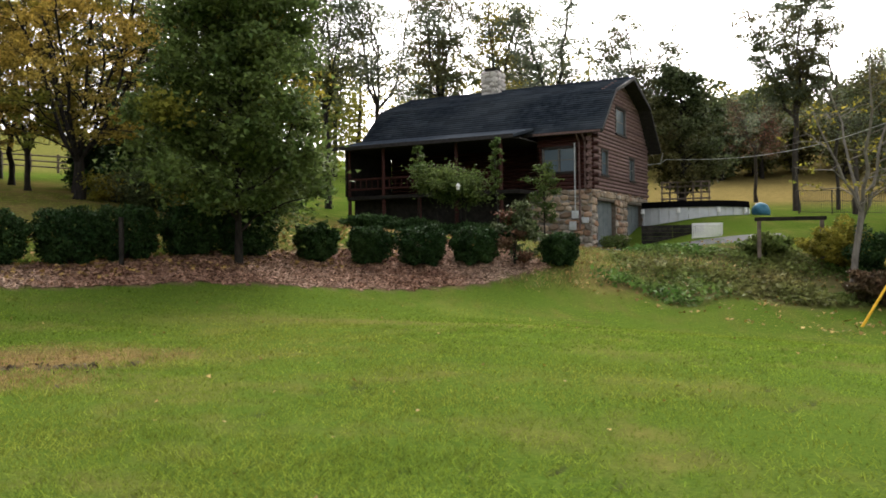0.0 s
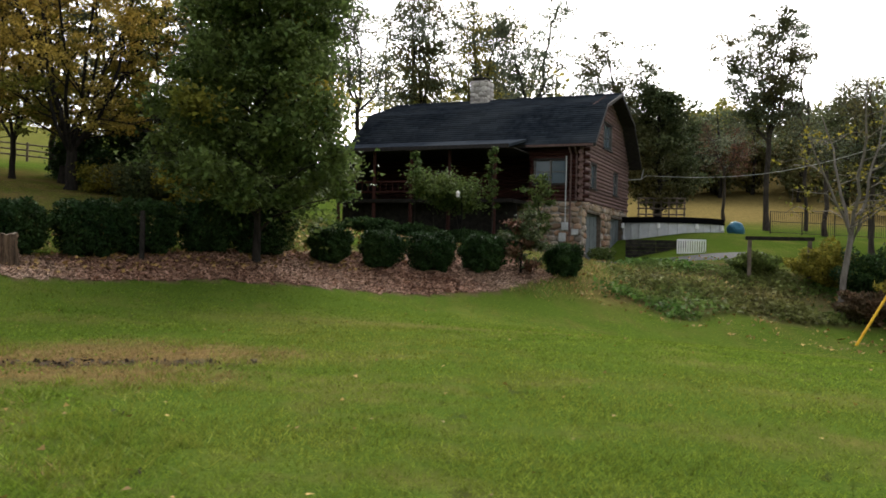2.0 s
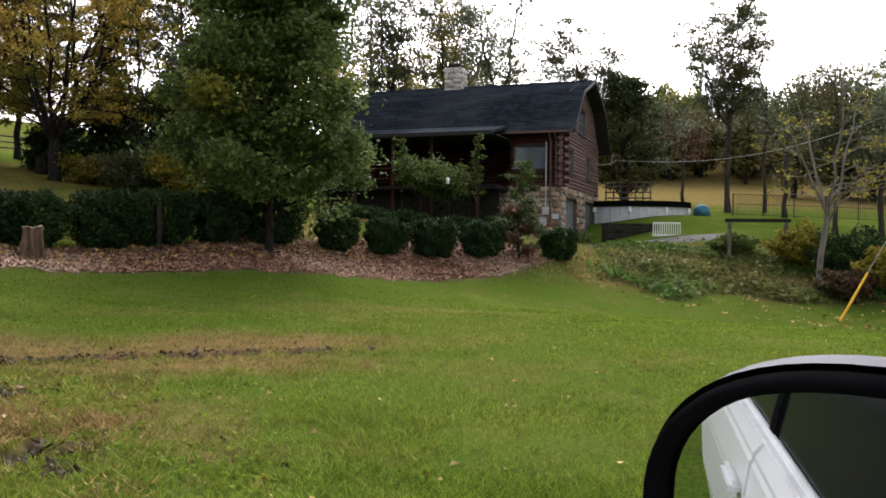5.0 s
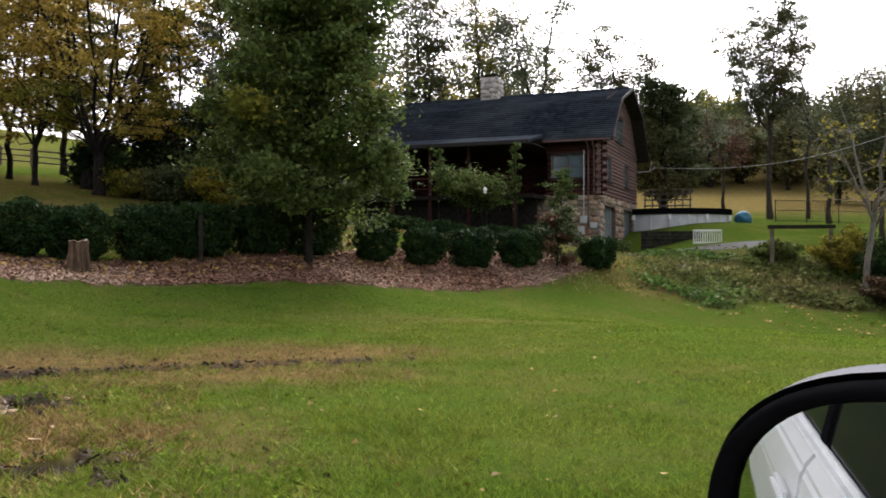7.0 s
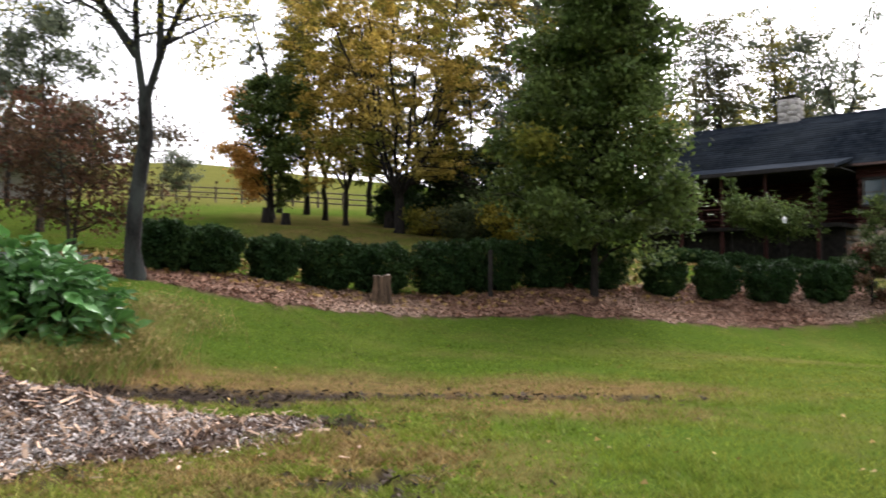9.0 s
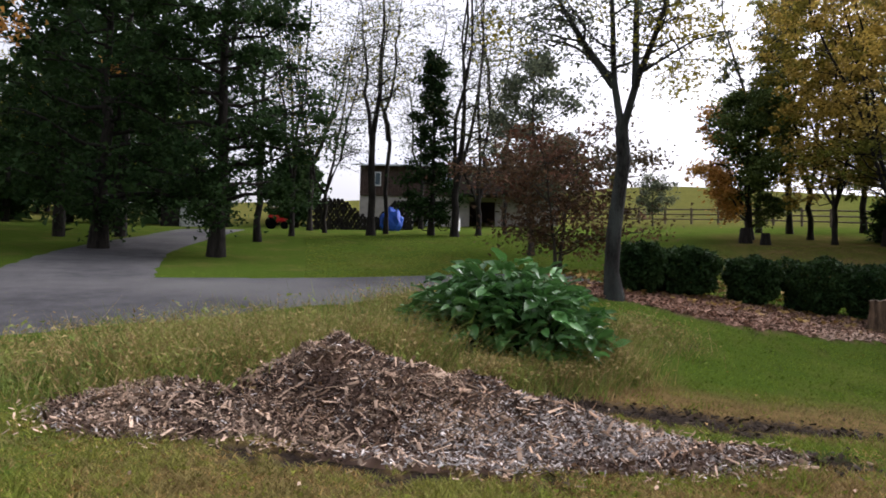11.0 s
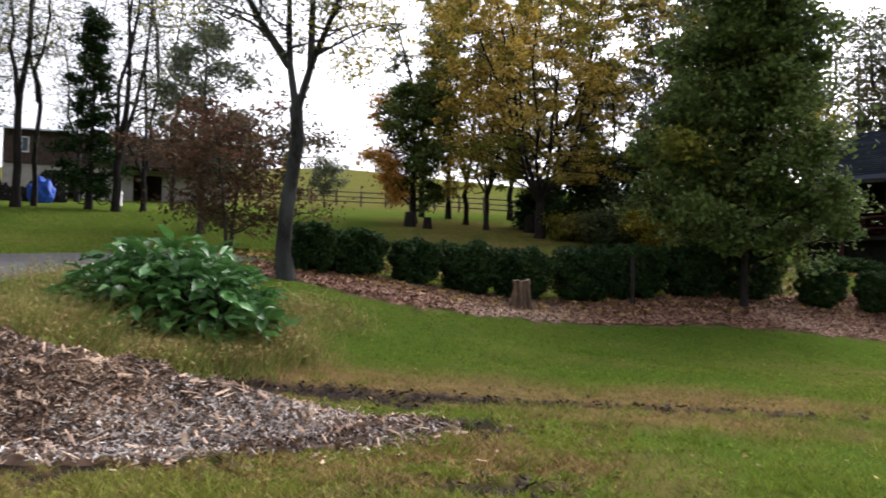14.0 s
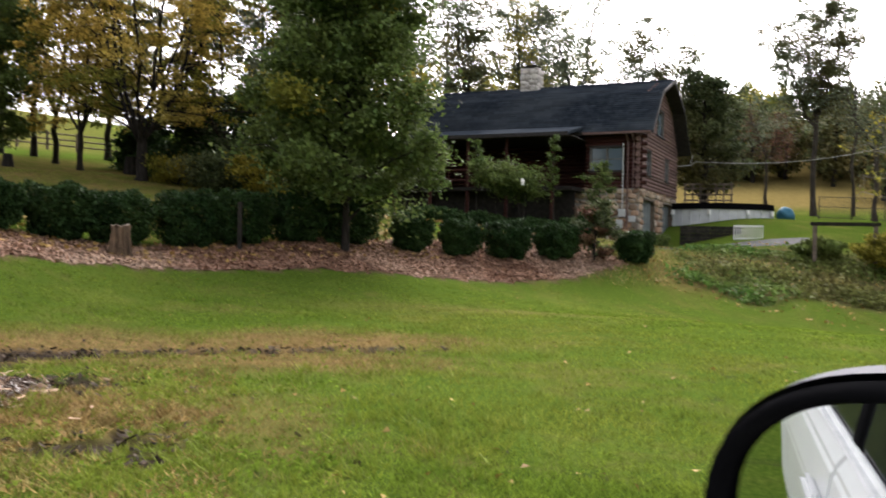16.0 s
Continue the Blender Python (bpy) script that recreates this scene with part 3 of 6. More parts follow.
        for k in range(n + 1):
            u = a + (b - a) * k / n
            part("window_frame", bx(u - 0.04, u + 0.04, -0.06, 0.12, z0 + 0.001, z1), MAT_RAFTER, win)
        for k in range(n):
            u0, u1 = a + (b - a) * k / n + 0.045, a + (b - a) * (k + 1) / n - 0.045
            part("pane", bx(u0, u1, 0.06, 0.07, z0 + 0.02, z1 - 0.02, 0), MAT_PANE, win)
            part("rail", bx(u0, u1, 0.03, 0.055, (z0 + z1) / 2 - 0.02, (z0 + z1) / 2 + 0.02), MAT_RAFTER, win)
            if horizontal:
                part("curtain", bx(u0, u0 + 0.14, 0.14, 0.17, z0, z1, 0.01), MAT_GREYBOX, win, "pale curtain")

    window(True, *win_front, 2)
    for w in wins_gable:
        window(False, *w, 1)
    part("window_blind", boxed(-0.2, -0.17, 7.5, 7.95, BASE + 1.5, BASE + 2.05), MAT_WHITE, house, "white window blind")

    # gambrel roof, courses of shingles as steps
    OV, EO = 0.75, 0.55
    x0, x1 = -W - 0.6, OV
    def slope(name, ya, za, yb, zb, n):
        V, F = [], []
        rng = np.random.default_rng(n)
        dy, dz = (yb - ya) / n, (zb - za) / n
        ln = math.hypot(dy, dz)
        nx, nz = -dz / ln * math.copysign(1, dy), abs(dy) / ln
        base = 0
        for k in range(n):
            a = np.array([ya + dy * k, za + dz * k])
            b = np.array([ya + dy * (k + 1.15), za + dz * (k + 1.15)])
            x = x0
            while x < x1 - 0.01:
                w = min(rng.uniform(0.7, 1.2), x1 - x)
                t = rng.uniform(0.018, 0.034)
                c = [(x, a[0] + nx * t, a[1] + nz * t), (x + w, a[0] + nx * t, a[1] + nz * t), (x + w, b[0] + nx * 0.004, b[1] + nz * 0.004), (x, b[0] + nx * 0.004, b[1] + nz * 0.004),
                     (x, a[0], a[1]), (x + w, a[0], a[1])]
                V += c
                F += [(base, base + 1, base + 2, base + 3), (base + 4, base + 5, base + 1, base)]
                base += 6
                x += w
        return V, F
    ys = EAVE - 0.34
    runs = [(-EO, ys, KIN, KNEE, 18), (KIN, KNEE, D / 2, RIDGE, 15), (D + EO, ys, D - KIN, KNEE, 18), (D - KIN, KNEE, D / 2, RIDGE, 15)]
    roof = None
    for ya, za, yb, zb, n in runs:
        V, F = slope("roof", ya, za, yb, zb, n)
        bm = bmesh.new()
        q = [bm.verts.new(p) for p in ((x0, ya, za), (x1, ya, za), (x1, yb, zb), (x0, yb, zb))]
        q2 = [bm.verts.new((v.co.x, v.co.y, v.co.z - 0.16)) for v in q]
        bm.faces.new(q)
        bm.faces.new(q2[::-1])
        for i in range(4):
            bm.faces.new((q[i], q2[i], q2[(i + 1) % 4], q[(i + 1) % 4]))
        roof_part = part("roof", bm, MAT_TRIM_DARK, house)
        sh = mesh_np("shingle", V, np.array(F), MAT_SHINGLE, roof_part)
        tagged(sh, "dark grey asphalt shingle courses", kind="stuff")
        # barge boards at both gables
        for xb in (x0, x1):
            bm = bmesh.new()
            pts = [(ya, za + 0.04), (yb, zb + 0.04), (yb, zb - 0.13), (ya, za - 0.13)]
            f1 = [bm.verts.new((xb, *p)) for p in pts]
            f2 = [bm.verts.new((xb + 0.04, *p)) for p in pts]
            bm.faces.new(f1)
            bm.faces.new(f2[::-1])
            for i in range(4):
                bm.faces.new((f1[i], f2[i], f2[(i + 1) % 4], f1[(i + 1) % 4]))
            bmesh.ops.recalc_face_normals(bm, faces=bm.faces)
            part("barge_board", bm, MAT_TRIM_DARK, house)
    part("ridge_cap", rod(bmesh.new(), (x0, D / 2, RIDGE + 0.01), (x1, D / 2, RIDGE + 0.01), 0.07, sides=8), MAT_SHINGLE, house)
    # gutter and downspouts
    part("gutter", boxed(-2.9, OV - 0.1, -EO - 0.14, -EO - 0.02, ys - 0.14, ys - 0.02, 0.02), MAT_GUTTER, house)
    for x in (-0.6, -0.3):
        bm = bmesh.new()
        rod(bm, (x, -0.12, 0.8 if x < -0.5 else BASE), (x, -0.12, ys - 0.5), 0.045)
        rod(bm, (x, -0.12, ys - 0.5), (x, -EO - 0.08, ys - 0.14), 0.045)
        part("downspout", bm, MAT_GUTTER, house)
    # meter boxes on the stone wall
    for x, z0, z1, d in ((-1.02, 1.35, 1.75, 0.14), (-1.15, 0.75, 1.2, 0.16), (-0.5, 1.1, 1.4, 0.1)):
        b = part("meter_box", boxed(x, x + 0.36, -0.06 - d, -0.06, z0, z1, 0.02), MAT_GREYBOX, house, "grey metal meter box")
    part("conduit", rod(bmesh.new(), (-0.84, -0.13, 1.75), (-0.84, -0.13, EAVE - 0.9), 0.03), MAT_GREYBOX, house)

    # porch on the left two thirds
    PX0, PX1, PD = -W, -2.85, 2.6
    # deck coloured near-black to add to the porch's shade
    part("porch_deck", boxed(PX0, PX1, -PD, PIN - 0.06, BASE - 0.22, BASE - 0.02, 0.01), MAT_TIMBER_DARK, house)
    bm = bmesh.new()
    zt, zb = EAVE + 0.02, EAVE - 0.6
    top = [(PX0 - 0.6, -EO + 0.25, zt), (PX1 - 0.1, -EO + 0.25, zt), (PX1 - 0.1, -PD - 0.5, zb), (PX0 - 0.6, -PD - 0.5, zb)]
    a = [bm.verts.new(p) for p in top]
    b = [bm.verts.new((p[0], p[1], p[2] - 0.14)) for p in top]
    bm.faces.new(a)
    bm.faces.new(b[::-1])
    for i in range(4):
        bm.faces.new((a[i], b[i], b[(i + 1) % 4], a[(i + 1) % 4]))
    bmesh.ops.recalc_face_normals(bm, faces=bm.faces)
    part("porch_roof", bm, MAT_SHINGLE, house)
    part("porch_fascia", boxed(PX0 - 0.6, PX1 - 0.1, -PD - 0.54, -PD - 0.501, zb - 0.17, zb + 0.02), MAT_TRIM_DARK, house)
    posts = [PX0 + 0.1, PX0 + 2.3, PX0 + 4.5, PX0 + 6.7, PX1 - 1.05]
    for x in posts:
        part("porch_post", rod(bmesh.new(), (x, -PD + 0.12, -0.8), (x, -PD + 0.12, zb - 0.1), 0.11, 0.09), MAT_LOG, house)
    for xa, xb in zip(posts, posts[1:]):
        for z in (0.35, 0.9):
            part("porch_rail", rod(bmesh.new(), (xa + 0.12, -PD + 0.12, BASE + z), (xb - 0.12, -PD + 0.12, BASE + z), 0.055), MAT_LOG, house)
        n = int((xb - xa) / 0.35)
        for k in range(1, n):
            x = xa + (xb - xa) * k / n
            part("baluster", rod(bmesh.new(), (x, -PD + 0.12, BASE + 0.35), (x, -PD + 0.12, BASE + 0.9), 0.03, sides=6), MAT_LOG, house)
    # skirt, end wall and ceiling: shade under the porch put into their colour
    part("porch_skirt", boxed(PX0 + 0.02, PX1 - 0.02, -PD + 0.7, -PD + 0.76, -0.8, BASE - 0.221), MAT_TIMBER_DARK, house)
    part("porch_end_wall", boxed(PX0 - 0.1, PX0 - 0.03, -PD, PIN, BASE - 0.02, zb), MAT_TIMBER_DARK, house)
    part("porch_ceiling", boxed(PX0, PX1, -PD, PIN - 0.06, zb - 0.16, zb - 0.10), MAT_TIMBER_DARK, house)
    door = part("front_door", boxed(-8.2, -7.2, PIN - 0.1, PIN - 0.055, BASE, BASE + 2.05, 0.01), MAT_LOG, house, "dark wooden front door")
    part("door_handle", rod(bmesh.new(), (-7.3, PIN - 0.17, BASE + 1.0), (-7.3, PIN - 0.1, BASE + 1.0), 0.03), MAT_GREYBOX, door)
    # chimney
    ch = part("chimney", boxed(-8.4, -7.3, D / 2 - 0.55, D / 2 + 0.55, RIDGE - 1.2, RIDGE + 1.2, 0.03), MAT_MORTAR, house, "square stone chimney")
    part("chimney_cap", boxed(-8.25, -7.45, D / 2 - 0.4, D / 2 + 0.4, RIDGE + 1.2, RIDGE + 1.42, 0.03), MAT_TIMBER_DARK, ch)
    # satellite dish arm on the far corner
    bm = bmesh.new()
    rod(bm, (0.1, D - 0.1, 4.9), (0.85, D + 0.1, 4.95), 0.025)
    rod(bm, (0.85, D + 0.1, 4.9), (1.0, D + 0.1, 5.6), 0.02)
    rod(bm, (0.85, D + 0.1, 4.95), (1.2, D + 0.1, 5.2), 0.02)
    part("cable_bracket", bm, MAT_WIRE, house)
    # stones, laid in rough courses
    rng = random.Random(4)
    kinds = []
    for s in range(6):
        bm = bmesh.new()
        bmesh.ops.create_icosphere(bm, subdivisions=1, radius=0.62)
        for v in bm.verts:
            k = 1 + rng.uniform(-0.1, 0.1)
            v.co = Vector((max(-0.5, min(0.5, v.co.x * k)), max(-0.5, min(0.5, v.co.y)), max(-0.5, min(0.5, v.co.z * k))))
        me = bpy.data.meshes.new("stone")
        bm.to_mesh(me)
        bm.free()
        me.materials.append((MAT_STONE, MAT_STONE_BROWN)[s % 2])
        kinds.append(me)
    pale = []
    for me in kinds[:3]:
        q = me.copy()
        q.materials.clear()
        q.materials.append(MAT_STONE_PALE)
        pale.append(q)

    def stone(parent, x, y, z, w, d, h, turn):
        ob = new("stone", rng.choice(kinds if parent == house else pale))
        ob.parent = parent
        ob.matrix_basis = pose(x, y, z, rng.uniform(-5, 5), rng.uniform(-16, 16), turn) @ Matrix.Diagonal((w, d, h, 1))

    def rubble(parent, lo, hi, z0, z1, place, holes=()):
        z = z0
        while z < z1 - 0.1:
            h = min(rng.uniform(0.2, 0.42), z1 - z)
            u = lo
            while u < hi - 0.08:
                w = min(rng.uniform(0.24, 0.66), hi - u)
                c = u + w / 2
                if not any(a - 0.1 < c < b + 0.1 and z < top for a, b, top in holes):
                    place(parent, c, z + h / 2 + rng.uniform(-0.05, 0.05), w * 1.0, h * rng.uniform(0.85, 1.2))
                u += w
            z += h

    rubble(house, -6.0, 0.0, -0.2, BASE, lambda p, u, z, w, h: stone(p, u, -0.02, z, w, 0.16, h, 0))
    rubble(house, 0.0, D, -0.2, BASE, lambda p, u, z, w, h: stone(p, 0.02, u, z, w, 0.16, h, 90), [(a, b, 2.2) for a, b in doors])
    rubble(ch, -8.4, -7.3, RIDGE - 1.0, RIDGE + 1.2, lambda p, u, z, w, h: stone(p, u, D / 2 - 0.55, z, w, 0.12, h, 0))
    rubble(ch, D / 2 - 0.55, D / 2 + 0.55, RIDGE - 1.0, RIDGE + 1.2, lambda p, u, z, w, h: stone(p, -7.3, u, z, w, 0.12, h, 90))
    return house


build_house()


# ---- trees ----
def clumped(tips, pick, radius, rng, flat=0.6):
    """Leaf places on the shells of rounded clumps round the twig ends, thickest on top."""
    n = len(pick)
    size = radius * rng.uniform(0.55, 1.45, len(tips))[pick]
    d = rng.normal(size=(n, 3)) + [0, 0, 0.35]
    d /= np.linalg.norm(d, axis=1)[:, None]
    far = np.where(rng.uniform(size=n) < 0.2, rng.uniform(0.8, 2.0, n), rng.uniform(0.0, 1.0, n) ** 0.5)
    return tips[pick] + d * (size * far)[:, None] * [1, 1, flat]


def curve_pts(a, b, bend, rng, n=6, wob=0.04):
    a, b = np.asarray(a, float), np.asarray(b, float)
    t = np.linspace(0, 1, n)[:, None]
    L = np.linalg.norm(b - a)
    p = a + (b - a) * t + np.array([0, 0, 1.0]) * bend * L * np.sin(np.pi * t) * 0.5
    p[1:-1] += rng.normal(size=(n - 2, 3)) * wob * L
    return p


def tree(name, label, category, at, height, spread, trunk_r, leaves, leaf_size, mat, bark, seed, crown_base=0.25, shape="oval", limbs=14, clumps=5,
         lean=(0, 0), clump_r=0.16, stems=1, droop=0.0, second=None, second_share=0.15, group="", twigs=True, inner=0.35, side=None):
    """A tapered trunk with limbs, twigs and a crown of loose leaf clumps."""
    rng = np.random.default_rng(seed)
    top = thing(name, label, category, group=group, at=(at[0], at[1], at[2] - 0.15))
    wood, tips = [], []
    for s in range(stems):
        off = rng.normal(size=2) * (0.12 * spread if stems > 1 else 0)
        foot = np.array([off[0] * 0.25, off[1] * 0.25, 0.0])
        head = np.array([lean[0] + off[0] * 2.0, lean[1] + off[1] * 2.0, height * rng.uniform(0.88, 1.0) if stems > 1 else height])
        k = 9
        t = np.linspace(0, 1, k)[:, None]
        bow = np.concatenate([t ** 1.6, t ** 1.6, t], 1)
        trunk = foot + (head - foot) * bow + np.concatenate([rng.normal(size=(k, 2)) * 0.006 * height, np.zeros((k, 1))], 1) * np.sin(np.pi * t)
        r = trunk_r * (1 - 0.86 * t[:, 0]) / (stems ** 0.4)
        r[0] *= 1.5
        wood.append((trunk, r))
        for i in range(limbs // stems):
            f = crown_base + (0.97 - crown_base) * ((i + rng.uniform(0, 0.9)) / max(1, limbs // stems))
            q = (f - crown_base) / (1 - crown_base)
            if shape == "cone":
                rad = (1 - q) ** 0.75 * 0.95 + 0.06
            elif shape == "drop":
                rad = (0.95 * (1 - q) ** 1.12 + 0.03) * min(1, 0.72 + 3 * q)
            elif shape == "open":
                rad = 0.55 + 0.45 * math.sin(math.pi * min(1, q + 0.2))
            elif shape == "tall":
                rad = 0.45 + 0.55 * math.sin(math.pi * (0.15 + 0.75 * q))
            else:
                rad = math.sin(math.pi * (0.2 + 0.72 * q)) ** 0.8
            rad *= spread * rng.uniform(0.7, 1.1)
            x = f * (k - 1)
            i0 = min(int(x), k - 2)
            start = trunk[i0] + (trunk[i0 + 1] - trunk[i0]) * (x - i0)
            ang = i * 2.4 + rng.uniform(-0.5, 0.5) + s
            rise = (0.35 - 0.5 * droop) * rad * rng.uniform(0.5, 1.4) + 0.05 * height * (1 - droop)
            end = start + np.array([math.cos(ang) * rad, math.sin(ang) * rad, rise])
            limb = curve_pts(start, end, 0.12 - 0.2 * droop, rng, 6)
            r0 = max(0.02, trunk_r * (1 - 0.8 * f) * 0.45 / (stems ** 0.3))
            wood.append((limb, np.linspace(r0, 0.012, 6)))
            for c in range(clumps):
                g = inner + (1.02 - inner) * (c + rng.uniform(0, 1)) / clumps
                j = min(int(g * 5), 4)
                p = limb[j] + (limb[j + 1] - limb[j]) * (g * 5 - j)
                tip = p + rng.normal(size=3) * (0.3 * spread + 0.7 * rad) * np.array([0.13, 0.13, 0.10])
                tips.append(tip)
                if twigs:
                    wood.append((curve_pts(p, tip, 0.1, rng, 3), np.linspace(max(0.01, r0 * 0.3), 0.006, 3)))
    V, F = tubes_np([w for w in wood if len(w[0]) > 3], 7)
    fine = [w for w in wood if len(w[0]) <= 3]
    if fine:
        V2, F2 = tubes_np(fine, 3)
        V, F = np.concatenate([V, V2]), np.concatenate([F, F2 + len(V)])
    mesh_np("trunk", V, F, bark, top, smooth=True)
    tips = np.array(tips)
    if leaves and len(tips):
        weight = rng.uniform(0.25, 1.6, len(tips))
        if shape == "drop":
            weight *= 0.35 + np.hypot(tips[:, 0], tips[:, 1]) / spread
        pick = rng.choice(len(tips), leaves, p=weight / weight.sum())
        c = clumped(tips, pick, 1.6 * clump_r * spread, rng)
        c[:, 2] = np.maximum(c[:, 2], 0.3)
        if second is not None:
            far = np.array([noise.noise((p[0] * 0.35 + seed, p[1] * 0.35, p[2] * 0.35)) for p in tips])
            if side is not None:
                far = tips @ np.asarray(side, float) + 0.8 * far
            cut = np.quantile(far, 1 - second_share)
            two = far[pick] > cut
            V, F = leaves_np(c[two], leaf_size, rng)
            mesh_np("crown", V, F, second, top)
            c = c[~two]
        V, F = leaves_np(c, leaf_size, rng)
        mesh_np("crown", V, F, mat, top)
    return top


def vase_tree(name, label, category, at, height, spread, trunk_r, fork_h, stems, leaves, leaf_size, mat, bark, seed, limbs=9, clumps=5, clump=0.5,
              second=None, second_share=0.3, lean=(0, 0), low=0.1, group="", foot_lean=(0, 0), paths=None, reach=0.5):
    """A short trunk that divides into rising crooked stems, with layered sprays of leaves along their limbs."""
    rng = np.random.default_rng(seed)
    top = thing(name, label, category, group=group, at=(at[0], at[1], at[2] - 0.15))
    fork = np.array([foot_lean[0], foot_lean[1], fork_h])
    bole = curve_pts((0, 0, 0), fork, 0, rng, 6, 0.012)
    r = np.linspace(1.0, 0.82, 6) * trunk_r
    r[0] *= 1.45
    wood, tips = [(bole, r)], []
    if paths is None:
        paths = []
        for s in range(stems):
            a = 2 * math.pi * s / stems + rng.uniform(-0.4, 0.4)
            out = spread * rng.uniform(0.3, 0.75)
            head = np.array([lean[0] + math.cos(a) * out, lean[1] + math.sin(a) * out, height * rng.uniform(0.82, 1.0)])
            t = np.linspace(0, 1, 9)[:, None]
            p = fork * [1, 1, rng.uniform(0.8, 1.0)] + (head - fork) * np.concatenate([t ** 0.85, t ** 0.85, t ** 1.1], 1)
            p[1:] += np.cumsum(rng.normal(size=(8, 3)) * [0.02, 0.02, 0.0], 0) * height * 0.6
            paths.append(p)
    for s, p in enumerate(paths):
        p = np.asarray(p, float)
        k = len(p)
        r0 = trunk_r * (0.82 if len(paths) < 3 else 1.25 / len(paths) ** 0.5) * rng.uniform(0.8, 1.0)
        wood.append((p, np.linspace(r0, 0.02, k)))
        for i in range(limbs):
            f = low + (0.98 - low) * (i + rng.uniform(0, 0.9)) / limbs
            x = f * (k - 1)
            j = min(int(x), k - 2)
            start = p[j] + (p[j + 1] - p[j]) * (x - j)
            away = math.atan2(start[1], start[0]) if np.hypot(start[0], start[1]) > 0.4 else rng.uniform(0, 6.28)
            a = away + rng.uniform(-1.5, 1.5)
            ln = spread * reach * rng.uniform(0.5, 1.1) * (1.05 - 0.55 * f)
            end = start + np.array([math.cos(a) * ln, math.sin(a) * ln, ln * rng.uniform(-0.05, 0.65)])
            limb = curve_pts(start, end, 0.12, rng, 5, 0.05)
            wood.append((limb, np.linspace(max(0.018, r0 * (1 - f) * 0.5), 0.01, 5)))
            for c in range(clumps):
                g = 0.25 + 0.77 * (c + rng.uniform(0, 1)) / clumps
                j = min(int(g * 4), 3)
                q = limb[j] + (limb[j + 1] - limb[j]) * (g * 4 - j)
                tip = q + rng.normal(size=3) * clump * [0.9, 0.9, 0.5]
                tips.append(tip)
                wood.append((curve_pts(q, tip, 0.1, rng, 3), np.linspace(0.014, 0.006, 3)))
    V, F = tubes_np([w for w in wood if len(w[0]) > 5], 8)
    for n, sides in ((5, 5), (3, 3)):
        V2, F2 = tubes_np([w for w in wood if len(w[0]) == n], sides)
        V, F = np.concatenate([V, V2]), np.concatenate([F, F2 + len(V)])
    mesh_np("trunk", V, F, bark, top, smooth=True)
    tips = np.array(tips)
    weight = rng.uniform(0.15, 1.6, len(tips))
    pick = rng.choice(len(tips), leaves, p=weight / weight.sum())
    c = clumped(tips, pick, clump, rng, 0.5)
    if second is not None:
        tone = np.array([noise.noise((q[0] * 0.4 + seed, q[1] * 0.4, q[2] * 0.4)) for q in tips])
        two = tone[pick] > np.quantile(tone, 1 - second_share)
        V, F = leaves_np(c[two], leaf_size, rng)
        mesh_np("crown", V, F, second, top)
        c = c[~two]
    V, F = leaves_np(c, leaf_size, rng)
    mesh_np("crown", V, F, mat, top)
    return top


# main maple in the bed
tree("maple_tree", "dense green maple tree standing in the mulch bed", "tree", (-4.3, 27.0, 1.2), 15.5, 3.85, 0.10, 90000, 0.16, MAT_LEAF, MAT_BARK_DARK, 3,
     crown_base=0.06, shape="drop", limbs=86, clumps=8, clump_r=0.098, droop=0.2, inner=0.3, second=MAT_LEAF_OLIVE, second_share=0.07, lean=(0.7, 0.3))


# forked trunk by the driveway
def build_forked_tree():
    c, s = math.cos(radians(39.2)), math.sin(radians(39.2))

    def stem(*pts):
        """Points given sideways, in depth and up from the foot of the trunk."""
        fine = np.linspace(0, len(pts) - 1, 10)
        p = np.array(pts, float)
        u, w, z = (np.interp(fine, np.arange(len(pts)), p[:, i]) for i in range(3))
        return np.stack([u * c - w * s, u * s + w * c, z], -1)

    paths = [stem((0.13, 0, 4.2), (-0.07, 0.1, 5.5), (-0.1, 0.4, 7.2), (-0.3, 0.5, 10.5), (-0.6, 0.5, 14.5)),
             stem((0.13, 0, 4.1), (0.48, -0.1, 5.4), (0.82, -0.3, 6.2), (1.17, -0.5, 7.2), (1.6, -0.8, 9.8), (2.0, -1.0, 13.5)),
             stem((-0.05, 0.1, 5.3), (-0.75, 0.0, 6.3), (-1.3, -0.3, 7.2), (-2.7, -0.8, 10.5)),
             stem((0.45, 0, 5.3), (0.47, 0.4, 7.2), (0.7, 0.9, 11.0), (0.9, 1.2, 13.5))]
    vase_tree("forked_tree", "tall forked tree with lichened bark and sparse leaves", "tree", spot(39.2, 20.5), 15, 4.6, 0.19, 4.3, 0, 13000, 0.10, MAT_LEAF_GREY, MAT_LICHEN, 8,
              limbs=10, clumps=7, clump=0.75, second=MAT_LEAF_OLIVE, second_share=0.3, low=0.18, foot_lean=(0.13 * c, 0.13 * s), paths=paths, reach=0.55)


build_forked_tree()
tree("dogwood", "small russet-leaved dogwood beside the driveway", "tree", spot(43.0, 27.0), 4.1, 3.1, 0.09, 11000, 0.13, MAT_LEAF_RED, MAT_BARK, 12,
     crown_base=0.12, shape="oval", limbs=26, clumps=6, clump_r=0.14, stems=2)
